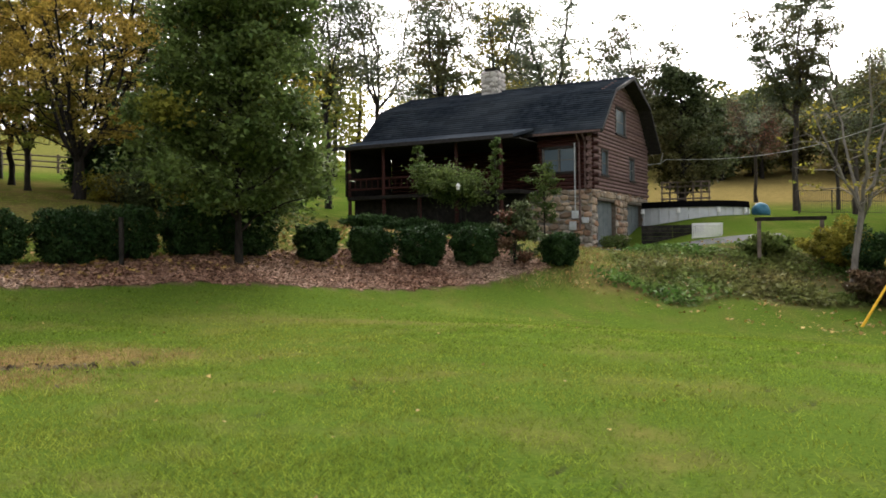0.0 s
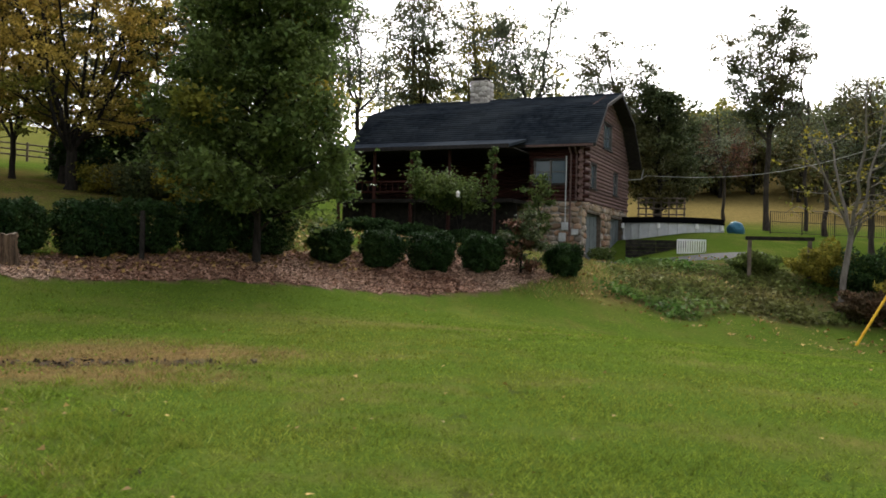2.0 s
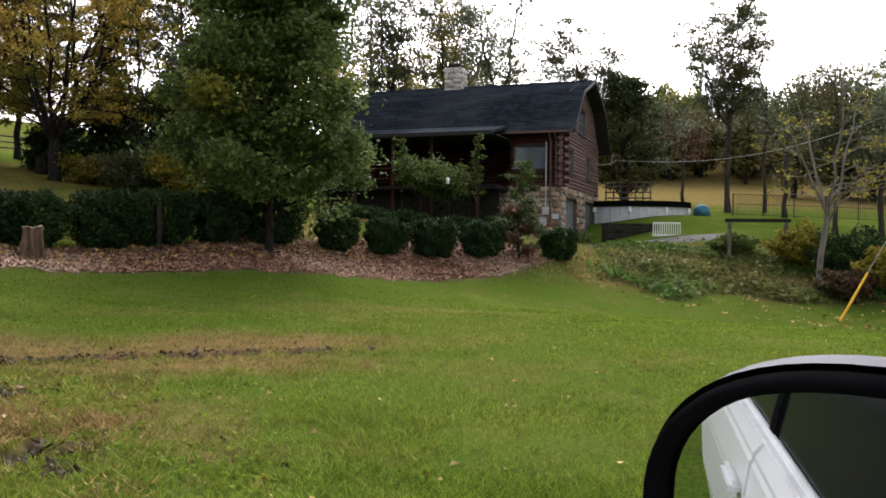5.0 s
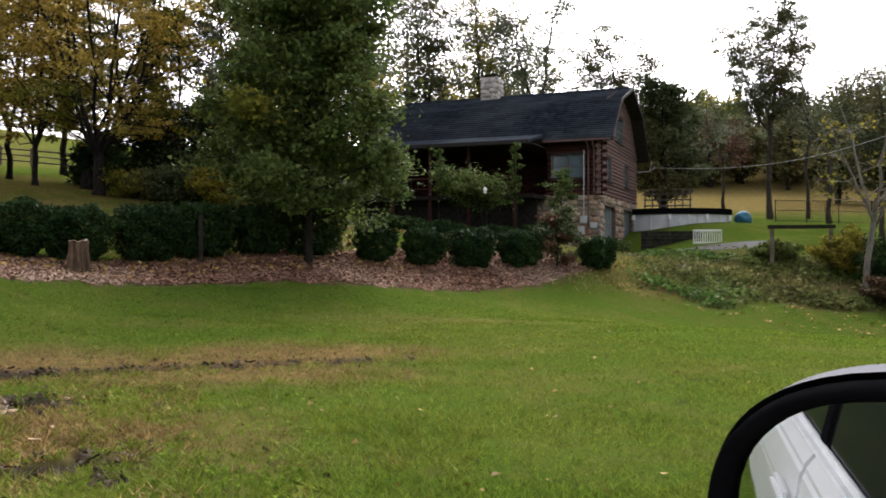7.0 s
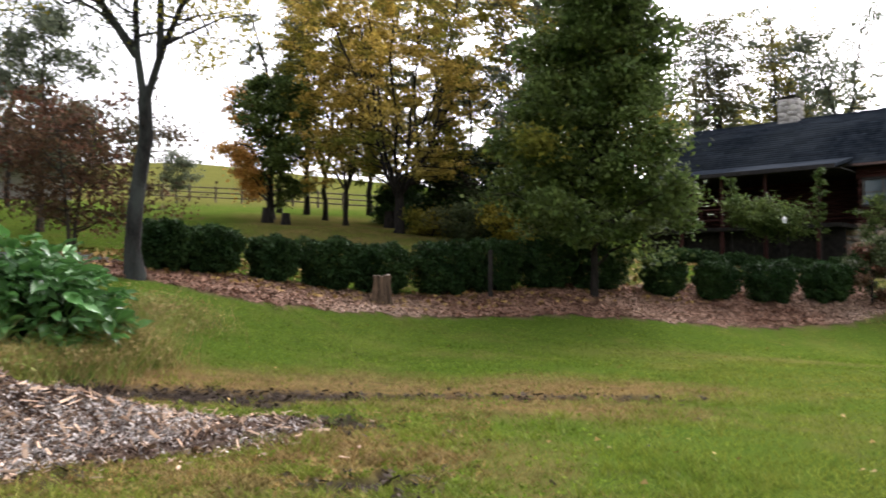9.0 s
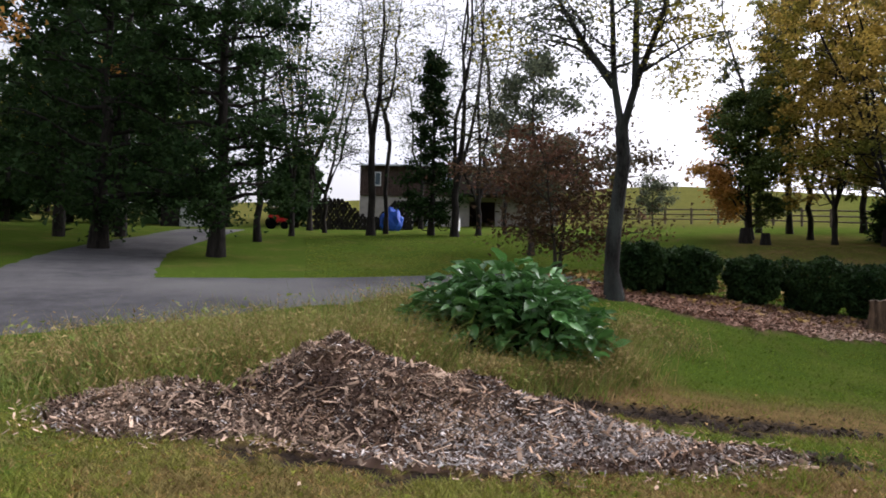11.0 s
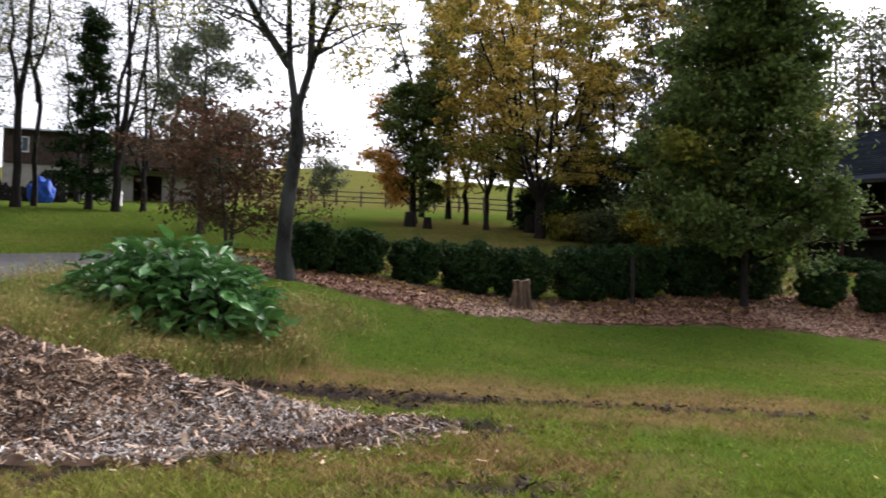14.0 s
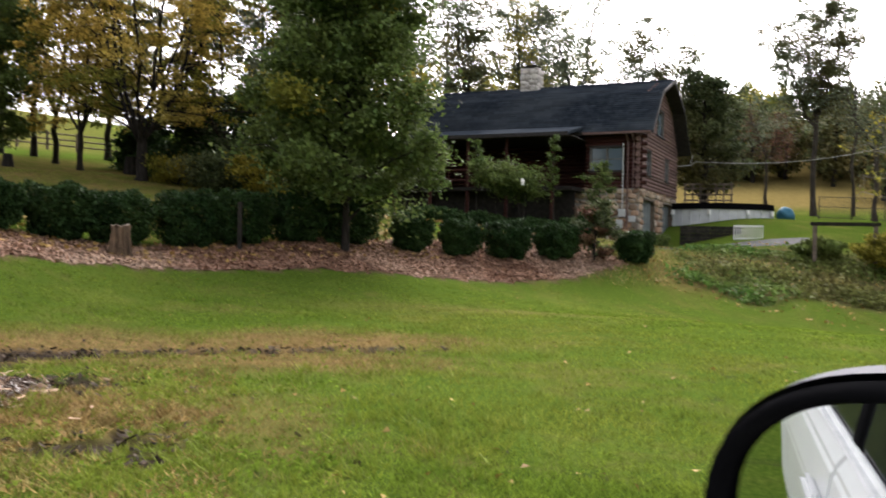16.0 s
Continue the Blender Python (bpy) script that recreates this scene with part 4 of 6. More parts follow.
# yellowing grove beyond the hedge
GROVE = [(22.2, 40, 14.5, 7.4, 0.27, 2.0, 10, 52000, 0.13, MAT_LEAF_YELLOW, MAT_LEAF_OLIVE, MAT_BARK_DARK, "yellowing maple with many rising stems"),
         (25.8, 44, 14.5, 5.2, 0.15, 2.2, 5, 24000, 0.14, MAT_LEAF_YELLOW, MAT_LEAF_OLIVE, MAT_BARK_DARK, "yellowing maple with several stems"),
         (16.6, 42, 15, 6.0, 0.18, 1.8, 6, 22000, 0.14, MAT_LEAF_OLIVE, MAT_LEAF_GREY, MAT_BARK, "olive-leaved tree at the edge of the garden"),
         (28.4, 53, 18, 3.2, 0.17, 6.0, 3, 9000, 0.18, MAT_LEAF_GREY, MAT_LEAF_OLIVE, MAT_BARK_DARK, "tall thin tree with grey-green leaves"),
         (30.2, 54, 18, 3.0, 0.16, 7.0, 3, 8000, 0.18, MAT_LEAF_GREY, MAT_LEAF_OLIVE, MAT_BARK_DARK, "tall thin tree with grey-green leaves"),
         (12.0, 46, 18, 4.4, 0.18, 3.5, 5, 17000, 0.17, MAT_LEAF_GREY, MAT_LEAF_OLIVE, MAT_BARK, "tall loose tree with grey-green leaves"),
         (19.6, 52, 19, 5.0, 0.2, 3.0, 6, 18000, 0.18, MAT_LEAF_OLIVE, MAT_LEAF_GREY, MAT_BARK_DARK, "olive-leaved tree at the edge of the garden"),
         (27.2, 48, 16, 4.6, 0.16, 3.0, 5, 14000, 0.15, MAT_LEAF_OLIVE, MAT_LEAF_YELLOW, MAT_BARK_DARK, "olive-leaved tree at the edge of the garden"),
         (14.2, 44, 17, 5.0, 0.17, 2.5, 5, 16000, 0.15, MAT_LEAF_OLIVE, MAT_LEAF_GREY, MAT_BARK_DARK, "olive-leaved tree at the edge of the garden"),
         (24.2, 55, 19, 4.6, 0.2, 4.0, 5, 14000, 0.18, MAT_LEAF_GREY, MAT_LEAF_YELLOW, MAT_BARK_DARK, "tall loose tree with grey-green leaves")]
for i, (az, r, h, sp, tr, fh, st, lv, ls, m, m2, bk, lab) in enumerate(GROVE):
    vase_tree("grove_tree", lab, "tree", spot(az, r), h, sp, tr, fh, st, lv, ls, m, bk, 30 + i, limbs=15, clumps=6, clump=0.42, second=m2, second_share=0.4, group="garden grove", low=0.04, reach=0.6)
tree("orange_maple", "green maple with one orange side by the fence", "tree", spot(30.8, 47), 7.4, 2.9, 0.22, 24000, 0.18, MAT_LEAF, MAT_BARK_DARK, 41,
     crown_base=0.1, shape="oval", limbs=30, clumps=6, second=MAT_LEAF_ORANGE, second_share=0.2, clump_r=0.13, side=(-1, -0.6, -0.35))
tree("field_tree", "small round tree standing in the field", "tree", spot(36.8, 67), 3.6, 1.7, 0.08, 4000, 0.16, MAT_LEAF_GREY, MAT_BARK_DARK, 44, crown_base=0.25, limbs=16, clumps=5)
# low evergreens under the grove
for i, (az, r, h, sp) in enumerate([(16, 42, 4.6, 2.5), (13.2, 38, 3.8, 2.0), (19.0, 44, 4.0, 2.4), (10.8, 41, 4.8, 2.3), (22.0, 47, 2.6, 2.2)]):
    tree("evergreen_shrub", "dark evergreen shrub under the tall trees", "shrub", spot(az, r), h, sp, 0.1, 9500, 0.2, MAT_LEAF_DARK, MAT_BARK_DARK, 50 + i, crown_base=0.05,
         shape="cone", limbs=24, clumps=4, droop=0.7, group="garden grove", twigs=False)
for i, (az, r, rx, h, m) in enumerate([(14.6, 36, 1.3, 1.7, MAT_LEAF_OLIVE), (17.8, 37, 1.4, 1.5, MAT_LEAF_WOOD), (12.0, 37, 1.2, 1.9, MAT_LEAF_DARK), (20.0, 39.5, 1.1, 1.1, MAT_LEAF_OLIVE), (15.8, 40, 1.6, 2.4, MAT_LEAF_WOOD), (10.2, 38, 1.3, 2.0, MAT_LEAF_WOOD)]):
    tree("undergrowth_shrub", "loose olive shrub under the grove", "shrub", spot(az, r), h, rx, 0.05, 5000, 0.13, m, MAT_BARK_DARK, 400 + i, crown_base=0.06, limbs=22, clumps=5, stems=2, group="garden grove", clump_r=0.2)
# left side, by the drive and the barn
tree("pine_tree", "dark spreading pine beside the driveway", "tree", spot(65.8, 31), 14.5, 4.2, 0.26, 42000, 0.16, MAT_LEAF_DARK, MAT_BARK_DARK, 60, crown_base=0.09, shape="oval", limbs=56, clumps=7, droop=0.6, clump_r=0.085)
tree("pine_tree", "dark spreading pine beside the driveway", "tree", spot(73, 34), 13, 4.6, 0.30, 20000, 0.2, MAT_LEAF_DARK, MAT_BARK_DARK, 61, crown_base=0.08, shape="oval", limbs=40, clumps=6, droop=0.5, clump_r=0.1, second=MAT_LEAF_ORANGE, second_share=0.05)
BARE = [(63.2, 38, 15, 0.2, 5, 2), (61.0, 42, 14, 0.17, 3, 3), (58.8, 46, 12, 0.15, 2.5, 3), (55.7, 42, 17, 0.24, 5.5, 2), (54.7, 44, 15, 0.15, 6, 2),
        (50.0, 41, 17, 0.25, 2.5, 4), (48.4, 43, 15, 0.18, 2.0, 3), (46.6, 46, 15, 0.13, 3, 3), (59.8, 52, 15, 0.2, 5, 3), (52.3, 60, 14, 0.2, 4, 3)]
for i, (az, r, h, tr, fh, st) in enumerate(BARE):
    vase_tree("bare_tree", "tall crooked tree with few leaves near the barn", "tree", spot(az, r), h, 3.4, tr * 0.8, fh, st, 3600, 0.11, [MAT_LEAF_GREY, MAT_LEAF_OLIVE, MAT_LEAF_WOOD][i % 3], MAT_BARK_DARK, 70 + i,
              limbs=12, clumps=6, clump=0.8, group="trees by the barn", lean=((i % 3 - 1) * 0.9, 0), low=0.15, reach=0.55)
tree("spruce", "dark slender spruce in front of the barn", "tree", spot(51.6, 42), 9.5, 1.7, 0.15, 11000, 0.17, MAT_LEAF_DARK, MAT_BARK_DARK, 90, crown_base=0.1, shape="cone", limbs=34, clumps=4, droop=0.7, twigs=False)
tree("garden_tree", "small green tree beside the barn", "tree", spot(44.8, 33), 7.6, 2.1, 0.12, 11000, 0.14, MAT_LEAF_GREY, MAT_BARK, 91, crown_base=0.2, limbs=24, clumps=5)
# behind the house
BEHIND = [(0.9, 62, 19, 3.4, 14000, 3, MAT_LEAF_WOOD), (-3.0, 64, 20, 3.6, 10000, 3, MAT_LEAF_OLIVE), (-6.3, 63, 20, 3.4, 10000, 2, MAT_LEAF_GREY), (-11.3, 66, 16.5, 3.2, 16000, 3, MAT_LEAF_WOOD),
          (5.5, 64, 21, 4.2, 13000, 4, MAT_LEAF_GREY), (-4.2, 74, 19, 4.0, 9000, 3, MAT_LEAF_GREY), (8.6, 60, 19, 4.2, 13000, 4, MAT_LEAF_WOOD)]
for i, (az, r, h, sp, lv, st, m) in enumerate(BEHIND):
    vase_tree("tall_tree", "tall loose-crowned tree behind the house", "tree", spot(az, r), h, sp, 0.2, h * 0.4, st, lv * 7 // 4, 0.14, m, MAT_BARK_DARK, 100 + i,
              limbs=15, clumps=7, clump=0.9, second=MAT_LEAF_GREY, second_share=0.3, group="trees behind the house", low=0.1, reach=0.55)
tree("shade_tree", "dense green tree behind the house corner", "tree", spot(-14.6, 62), 9.3, 2.9, 0.3, 26000, 0.2, MAT_LEAF_WOOD, MAT_BARK_DARK, 110, crown_base=0.1, limbs=34, clumps=6, clump_r=0.13)
POOLSIDE = [(-21.2, 63, 16.8, 3.2, 0.2, 7.0, 4, 26000, MAT_LEAF_WOOD), (-23.4, 64, 14, 1.0, 0.12, 9.0, 1, 300, MAT_LEAF_GREY), (-24.6, 60, 11, 2.6, 0.16, 5.0, 3, 3500, MAT_LEAF_GREY), (-27.5, 50, 10, 3.0, 0.14, 4.0, 3, 7000, MAT_LEAF_WOOD),
            (-30.0, 52, 11, 3.5, 0.16, 4.0, 3, 7000, MAT_LEAF_GREY), (-18.4, 72, 10, 2.2, 0.14, 4.5, 2, 3000, MAT_LEAF_RED), (-33, 46, 11, 3.5, 0.16, 4.0, 3, 9000, MAT_LEAF_GREY)]
for i, (az, r, h, sp, tr, fh, st, lv, m) in enumerate(POOLSIDE):
    vase_tree("pool_tree", "tall thin tree beyond the pool", "tree", spot(az, r), h, sp, tr, fh, st, lv * 3 // 2, 0.13, m, MAT_BARK, 120 + i,
              limbs=14, clumps=7, clump=0.65, second=MAT_LEAF_GREY, second_share=0.25, group="trees by the pool", low=0.08, reach=0.5)
vase_tree("leaning_tree", "leaning pale tree with bare branches at the lawn edge", "tree", (17.3, 34.6, ground_at(17.3, 34.6)), 9.5, 3.4, 0.14, 3.6, 4, 900, 0.13, MAT_LEAF_OLIVE, MAT_BARK_PALE, 131,
          limbs=6, clumps=5, clump=0.4, low=0.02, foot_lean=(0.45, 0.1), lean=(0.5, 0.2), reach=0.9)


def far_wood(name, label, rows, mat, seed, count=900, leaf=0.9):
    """Distant woodland: rough crowns of leaves on stems along a line."""
    rng = np.random.default_rng(seed)
    C, wood = [], []
    for az0, az1, r0, r1, n, h in rows:
        for i in range(n):
            az, r = rng.uniform(az0, az1), rng.uniform(r0, r1)
            x, y = polar(az, r)
            z = ground_at(x, y)
            hh = h * rng.uniform(0.7, 1.2)
            wood.append((np.array([[x, y, z - 0.5], [x + rng.normal() * 0.3, y, z + hh * 0.5], [x + rng.normal() * 0.6, y, z + hh * 0.95]]), np.array([0.3, 0.2, 0.05])))
            m = int(count * rng.uniform(0.7, 1.3))
            p = rng.normal(size=(m, 3))
            p /= np.linalg.norm(p, axis=1)[:, None]
            p *= (rng.uniform(0, 1, (m, 1)) ** 0.4) * np.array([0.33 * hh, 0.33 * hh, 0.50 * hh])
            keep = np.sin(p[:, 0] * 1.9 + i) + np.sin(p[:, 1] * 1.7 - i) + np.sin(p[:, 2] * 1.6 + 2 * i) > -0.9
            p = p[keep] + [x, y, z + hh * 0.52]
            C.append(p)
    V, F = leaves_np(np.concatenate(C), leaf, rng, aspect=0.8)
    top = thing(name, label, "woodland", kind="stuff")
    mesh_np("crown", V, F, mat, top)
    V, F = tubes_np(wood, 5)
    mesh_np("trunk", V, F, MAT_BARK_DARK, top)


far_wood("far_wood", "distant green woodland on the hillside", [(-45, -9, 104, 130, 70, 9), (-50, -25, 72, 95, 16, 10)], MAT_LEAF_WOOD, 5, count=2600, leaf=0.45)
far_wood("far_wood", "distant woodland turning yellow on the hillside", [(-45, -9, 110, 140, 26, 9.5), (-45, -8, 140, 165, 26, 7)], MAT_LEAF_OLIVE, 6, count=2200, leaf=0.45)
far_wood("far_wood", "distant trees beyond the garden grove", [(-8, 12, 85, 120, 16, 16), (38, 44, 150, 175, 3, 7), (66, 100, 60, 95, 18, 15)], MAT_LEAF_OLIVE, 7, count=2000, leaf=0.38)
far_wood("far_wood", "dark woodland behind the driveway", [(69, 110, 40, 60, 13, 14), (68, 80, 72, 92, 8, 13), (60, 84, 60, 74, 14, 5)], MAT_LEAF_DARK, 9, count=1100, leaf=0.6)


# ---- bushes of the hedge ----
def bush(name, label, category, at, rx, ry, h, leaves, mat, seed, square=2.6, leaf=0.11, group="", turn=0.0, rag=0.1):
    rng = np.random.default_rng(seed)
    top = thing(name, label, category, group=group, at=(at[0], at[1], at[2] - 0.05), turn=turn)
    d = rng.normal(size=(leaves, 3))
    d /= (np.abs(d) ** square).sum(1)[:, None] ** (1 / square)
    lump = 1 + rag * np.sin(d[:, 0] * 5 + seed) * np.sin(d[:, 1] * 4 + 2 * seed) + rag * 0.6 * np.sin(d[:, 2] * 7 + d[:, 0] * 6)
    rr = (lump * (1 - 0.35 * rng.uniform(0, 1, leaves) ** 2.2))[:, None]
    c = d * rr * np.array([rx, ry, h / 2]) + [0, 0, h / 2 + 0.12]
    taper = np.clip(0.74 + 0.42 * c[:, 2] / h, 0.7, 1)
    c[:, :2] *= taper[:, None]
    V, F = leaves_np(c, leaf, rng, aspect=0.6, flat=0.9, spread=0.8)
    mesh_np("leaves", V, F, mat, top)
    wood = []
    for i in range(9):
        a = i * 0.7
        e = np.array([math.cos(a) * rx * 0.5, math.sin(a) * ry * 0.5, h * 0.75])
        wood.append((curve_pts((e[0] * 0.2, e[1] * 0.2, 0), e, 0, rng, 5, 0.03), np.linspace(0.03, 0.01, 5)))
    for stem in wood:
        V, F = tubes_np([stem], 5)
        mesh_np("stem", V, F, MAT_BARK_DARK, top)
    return top


HEDGE_TURN = 47.0
HEDGE = [(37.5, 22.0, 0.50, 0.5, 1.12), (34.7, 22.6, 0.66, 0.55, 1.12), (30.7, 23.5, 0.56, 0.55, 1.1), (26.8, 24.2, 0.80, 0.6, 1.32), (23.4, 24.9, 0.82, 0.6, 1.32),
         (19.1, 25.8, 0.90, 0.6, 1.45), (15.9, 26.6, 0.84, 0.6, 1.45), (12.2, 27.6, 0.78, 0.65, 1.45), (8.9, 28.3, 0.86, 0.65, 1.4), (4.6, 29.4, 0.60, 0.55, 1.12),
         (1.3, 30.4, 0.68, 0.55, 1.15), (-2.0, 31.2, 0.84, 0.6, 1.25), (-5.3, 32.2, 0.80, 0.6, 1.2), (-10.4, 34.0, 0.6, 0.5, 1.1)]
for i, (az, r, rx, ry, h) in enumerate(HEDGE):
    bush("hedge_bush", "clipped dark green hedge bush in the mulch bed", "bush", spot(az, r), rx * 1.08, ry * 1.05, h, 12500, MAT_HEDGE, 200 + i, group="hedge row", turn=HEDGE_TURN, square=4.6, leaf=0.095, rag=0.16)
tree("azalea_shrub", "loose shrub with green and orange leaves in the bed", "shrub", spot(-7.7, 32.8), 2.3, 0.85, 0.05, 3800, 0.13, MAT_LEAF_WOOD, MAT_BARK_DARK, 230, crown_base=0.1, limbs=18, clumps=5,
     stems=3, second=MAT_LEAF_RED, second_share=0.3, clump_r=0.2)


# ---- driveway ----
def build_driveway():
    def ribbon(stops, name):
        az = np.array([s[0] for s in stops], float)
        V, F, n = [], [], 70
        t = np.linspace(0, len(stops) - 1, n)
        k = np.arange(len(stops))
        a, r, w = (np.interp(t, k, [s[i] for s in stops]) for i in range(3))
        for arr in (a, r, w):
            arr[1:-1] = (arr[:-2] + 2 * arr[1:-1] + arr[2:]) / 4
        x, y = -r * np.sin(np.radians(a)), r * np.cos(np.radians(a))
        tx, ty = np.gradient(x), np.gradient(y)
        ln = np.hypot(tx, ty)
        nx, ny = -ty / ln, tx / ln
        m = 13
        for q in np.linspace(-0.5, 0.5, m):
            edge = 0.18 * noise2(x, y, 2.0, q * 3) if abs(q) == 0.5 else 0
            px, py = x + nx * (q * w + edge), y + ny * (q * w + edge)
            V.append(np.stack([px, py, land(px, py) + 0.03 - (0.07 if abs(q) == 0.5 else 0)], -1))
        V = np.stack(V, 1).reshape(-1, 3)
        i, j = np.meshgrid(np.arange(n - 1), np.arange(m - 1), indexing="ij")
        b = i * m + j
        F = np.stack([b, b + 1, b + m + 1, b + m], -1).reshape(-1, 4)
        ob = mesh_np(name, V, F, MAT_GRAVEL, smooth=True)
        tagged(ob, "worn grey gravel driveway curving up past the lawn", "driveway", kind="structure")
    ribbon([(100, 17.0, 8.0), (86, 18.4, 8.0), (76, 19.3, 8.0), (68, 19.5, 7.6), (61, 20.1, 6.0), (54, 21.8, 4.0), (47, 23.0, 3.6), (41, 24.0, 3.2)], "driveway")
    ribbon([(76, 19.6, 5.0), (74, 26, 4.5), (72, 33, 4.2), (68, 42, 4.0), (66, 52, 4.0)], "driveway_branch")
    ribbon([(-9.5, 41.8, 1.5), (-12, 42.6, 2.6), (-15, 43.6, 2.8), (-18.5, 44.6, 2.6), (-22, 45.6, 2.0)], "driveway_apron")


build_driveway()


# ---- scattered ground cover ----
def on_ground(x, y, dz=0.0):
    return np.stack([x, y, land(x, y) + dz], -1)


def chips_np(c, rng, length=0.07, width=0.022, tilt=0.45):
    n = len(c)
    a = rng.uniform(0, 2 * np.pi, n)
    d = np.stack([np.cos(a), np.sin(a), rng.normal(size=n) * tilt], -1)
    d /= np.linalg.norm(d, axis=1)[:, None]
    s = np.cross(d, rng.normal(size=(n, 3)) * tilt + [0, 0, 1])
    s /= np.linalg.norm(s, axis=1)[:, None]
    u = np.cross(s, d)
    L = length * rng.uniform(0.4, 1.5, (n, 1)) * 0.5
    W = width * rng.uniform(0.6, 1.5, (n, 1)) * 0.5
    T = 0.006
    V = np.stack([c - d * L - s * W, c + d * L - s * W * 0.7, c + d * L + s * W * 0.7, c - d * L + s * W, c - d * L + u * T, c + d * L + u * T], 1).reshape(-1, 3)
    b = np.arange(n)[:, None] * 6
    F = np.concatenate([b + np.array([[0, 1, 5, 4]]), b + np.array([[4, 5, 2, 3]])])
    return V, F


def blades_np(c, rng, h=0.07, w=0.007, lean=0.5):
    n = len(c)
    a = rng.uniform(0, 2 * np.pi, n)
    s = np.stack([np.cos(a), np.sin(a), np.zeros(n)], -1)
    H = h * rng.uniform(0.5, 1.4, (n, 1))
    tip = c + np.concatenate([rng.normal(size=(n, 2)) * lean, np.ones((n, 1))], 1) * H
    V = np.stack([c - s * w / 2, c + s * w / 2, tip], 1).reshape(-1, 3)
    return V, np.arange(3 * n).reshape(-1, 3)


def mow(x, y):
    return (bed_mask(x, y) < 0.4) & (ivy_mask(x, y) < 0.5)


def build_grass():
    rng = np.random.default_rng(11)
    n = 360000
    t = rng.uniform(0, 1, n) ** 2
    az = rng.uniform(-36, 82, n)
    r = 4.0 + 24 * rng.uniform(0, 1, n) ** 1.9
    x, y = 4.8 * t - r * np.sin(np.radians(az)), 0.8 * t + r * np.cos(np.radians(az))
    ok = mow(x, y) & (mud_mask(x, y) < rng.uniform(0.15, 0.5, n)) & (dry_mask(x, y) < rng.uniform(0.08, 0.75, n)) & (noise2(x, y, 1.3, 6) + noise2(x, y, 4.1, 2) > rng.uniform(-1.6, 0.3, n)) & (pile_height(x, y) < 0.03)
    ok &= rng.uniform(size=n) < np.clip((28 - r) / 11, 0, 1)
    x, y = x[ok], y[ok]
    V, F = blades_np(on_ground(x, y, -0.01), rng, 0.044, 0.012, 0.8)
    top = thing("grass", "short mown green lawn grass", "grass", kind="stuff")
    mesh_np("grass_blades", V, F, MAT_BLADE, top)
    # wider tufts standing for the turf further off
    n = 280000
    az, r = rng.uniform(-34, 60, n), rng.uniform(10, 42, n)
    x, y = -r * np.sin(np.radians(az)), r * np.cos(np.radians(az))
    ok = mow(x, y) & (noise2(x, y, 0.9, 21) + noise2(x, y, 2.7, 22) > rng.uniform(-2.0, 0.6, n)) & (dry_mask(x, y) * (r < 22) < rng.uniform(0.1, 0.6, n)) & (mud_mask(x, y) < 0.3) & (rng.uniform(size=n) < np.clip((r - 9) / 9, 0, 1))
    V, F = blades_np(on_ground(x[ok], y[ok], -0.012), rng, 0.036, 0.032, 1.2)
    mesh_np("turf_blades", V, F, MAT_BLADE, top)
    n = 120000
    az = rng.uniform(0, 82, n)
    r = 4.0 + 11 * rng.uniform(0, 1, n) ** 1.2
    x, y = -r * np.sin(np.radians(az)), r * np.cos(np.radians(az))
    ok = (dry_mask(x, y) > rng.uniform(0.1, 0.9, n)) & (mud_mask(x, y) < 0.2) & (pile_height(x, y) < 0.1)
    V, F = blades_np(on_ground(x[ok], y[ok], -0.01), rng, 0.06, 0.009, 0.9)
    mesh_np("dry_blades", V, F, MAT_DRY, top)
    n = 20000
    x, y = rng.uniform(-9.5, 0.5, n), rng.uniform(5.4, 12.2, n)
    ok = (mud_mask(x, y) > rng.uniform(0.1, 2.6, n)) & (pile_height(x, y) < 0.02)
    V, F = chips_np(on_ground(x[ok], y[ok], 0.012), rng, 0.06, 0.036, 0.5)
    tagged(mesh_np("mud_clods", V, F, MAT_MUD), "dark wet clods of churned mud in the wheel track", "mud", kind="stuff")
    # taller tufts missed by the mower
    n = 90000
    az, r = rng.uniform(-6, 82, n), 4.0 + 11 * rng.uniform(0, 1, n) ** 1.3
    x, y = -r * np.sin(np.radians(az)), r * np.cos(np.radians(az))
    ok = (noise2(x, y, 1.1, 14) + 0.9 * noise2(x, y, 3.7, 15) + 0.8 * noise2(x, y, 9.0, 16) > rng.uniform(0.25, 1.1, n)) & mow(x, y) & (mud_mask(x, y) < 0.5) & (pile_height(x, y) < 0.03)
    V, F = blades_np(on_ground(x[ok], y[ok], -0.01), rng, 0.095, 0.013, 0.8)
    mesh_np("tuft_blades", V, F, MAT_TUFT, top)
    # coarse clumps of worn turf close by, green and dry
    n = 120000
    az, r = rng.uniform(16, 84, n), 3.8 + 6.5 * rng.uniform(0, 1, n) ** 1.2
    x, y = -r * np.sin(np.radians(az)), r * np.cos(np.radians(az))
    tone = noise2(x, y, 1.4, 31) + 0.8 * noise2(x, y, 3.9, 32) + 0.7 * noise2(x, y, 9.5, 33)
    ok = (mud_mask(x, y) < rng.uniform(0.2, 0.9, n)) & (pile_height(x, y) < 0.03)
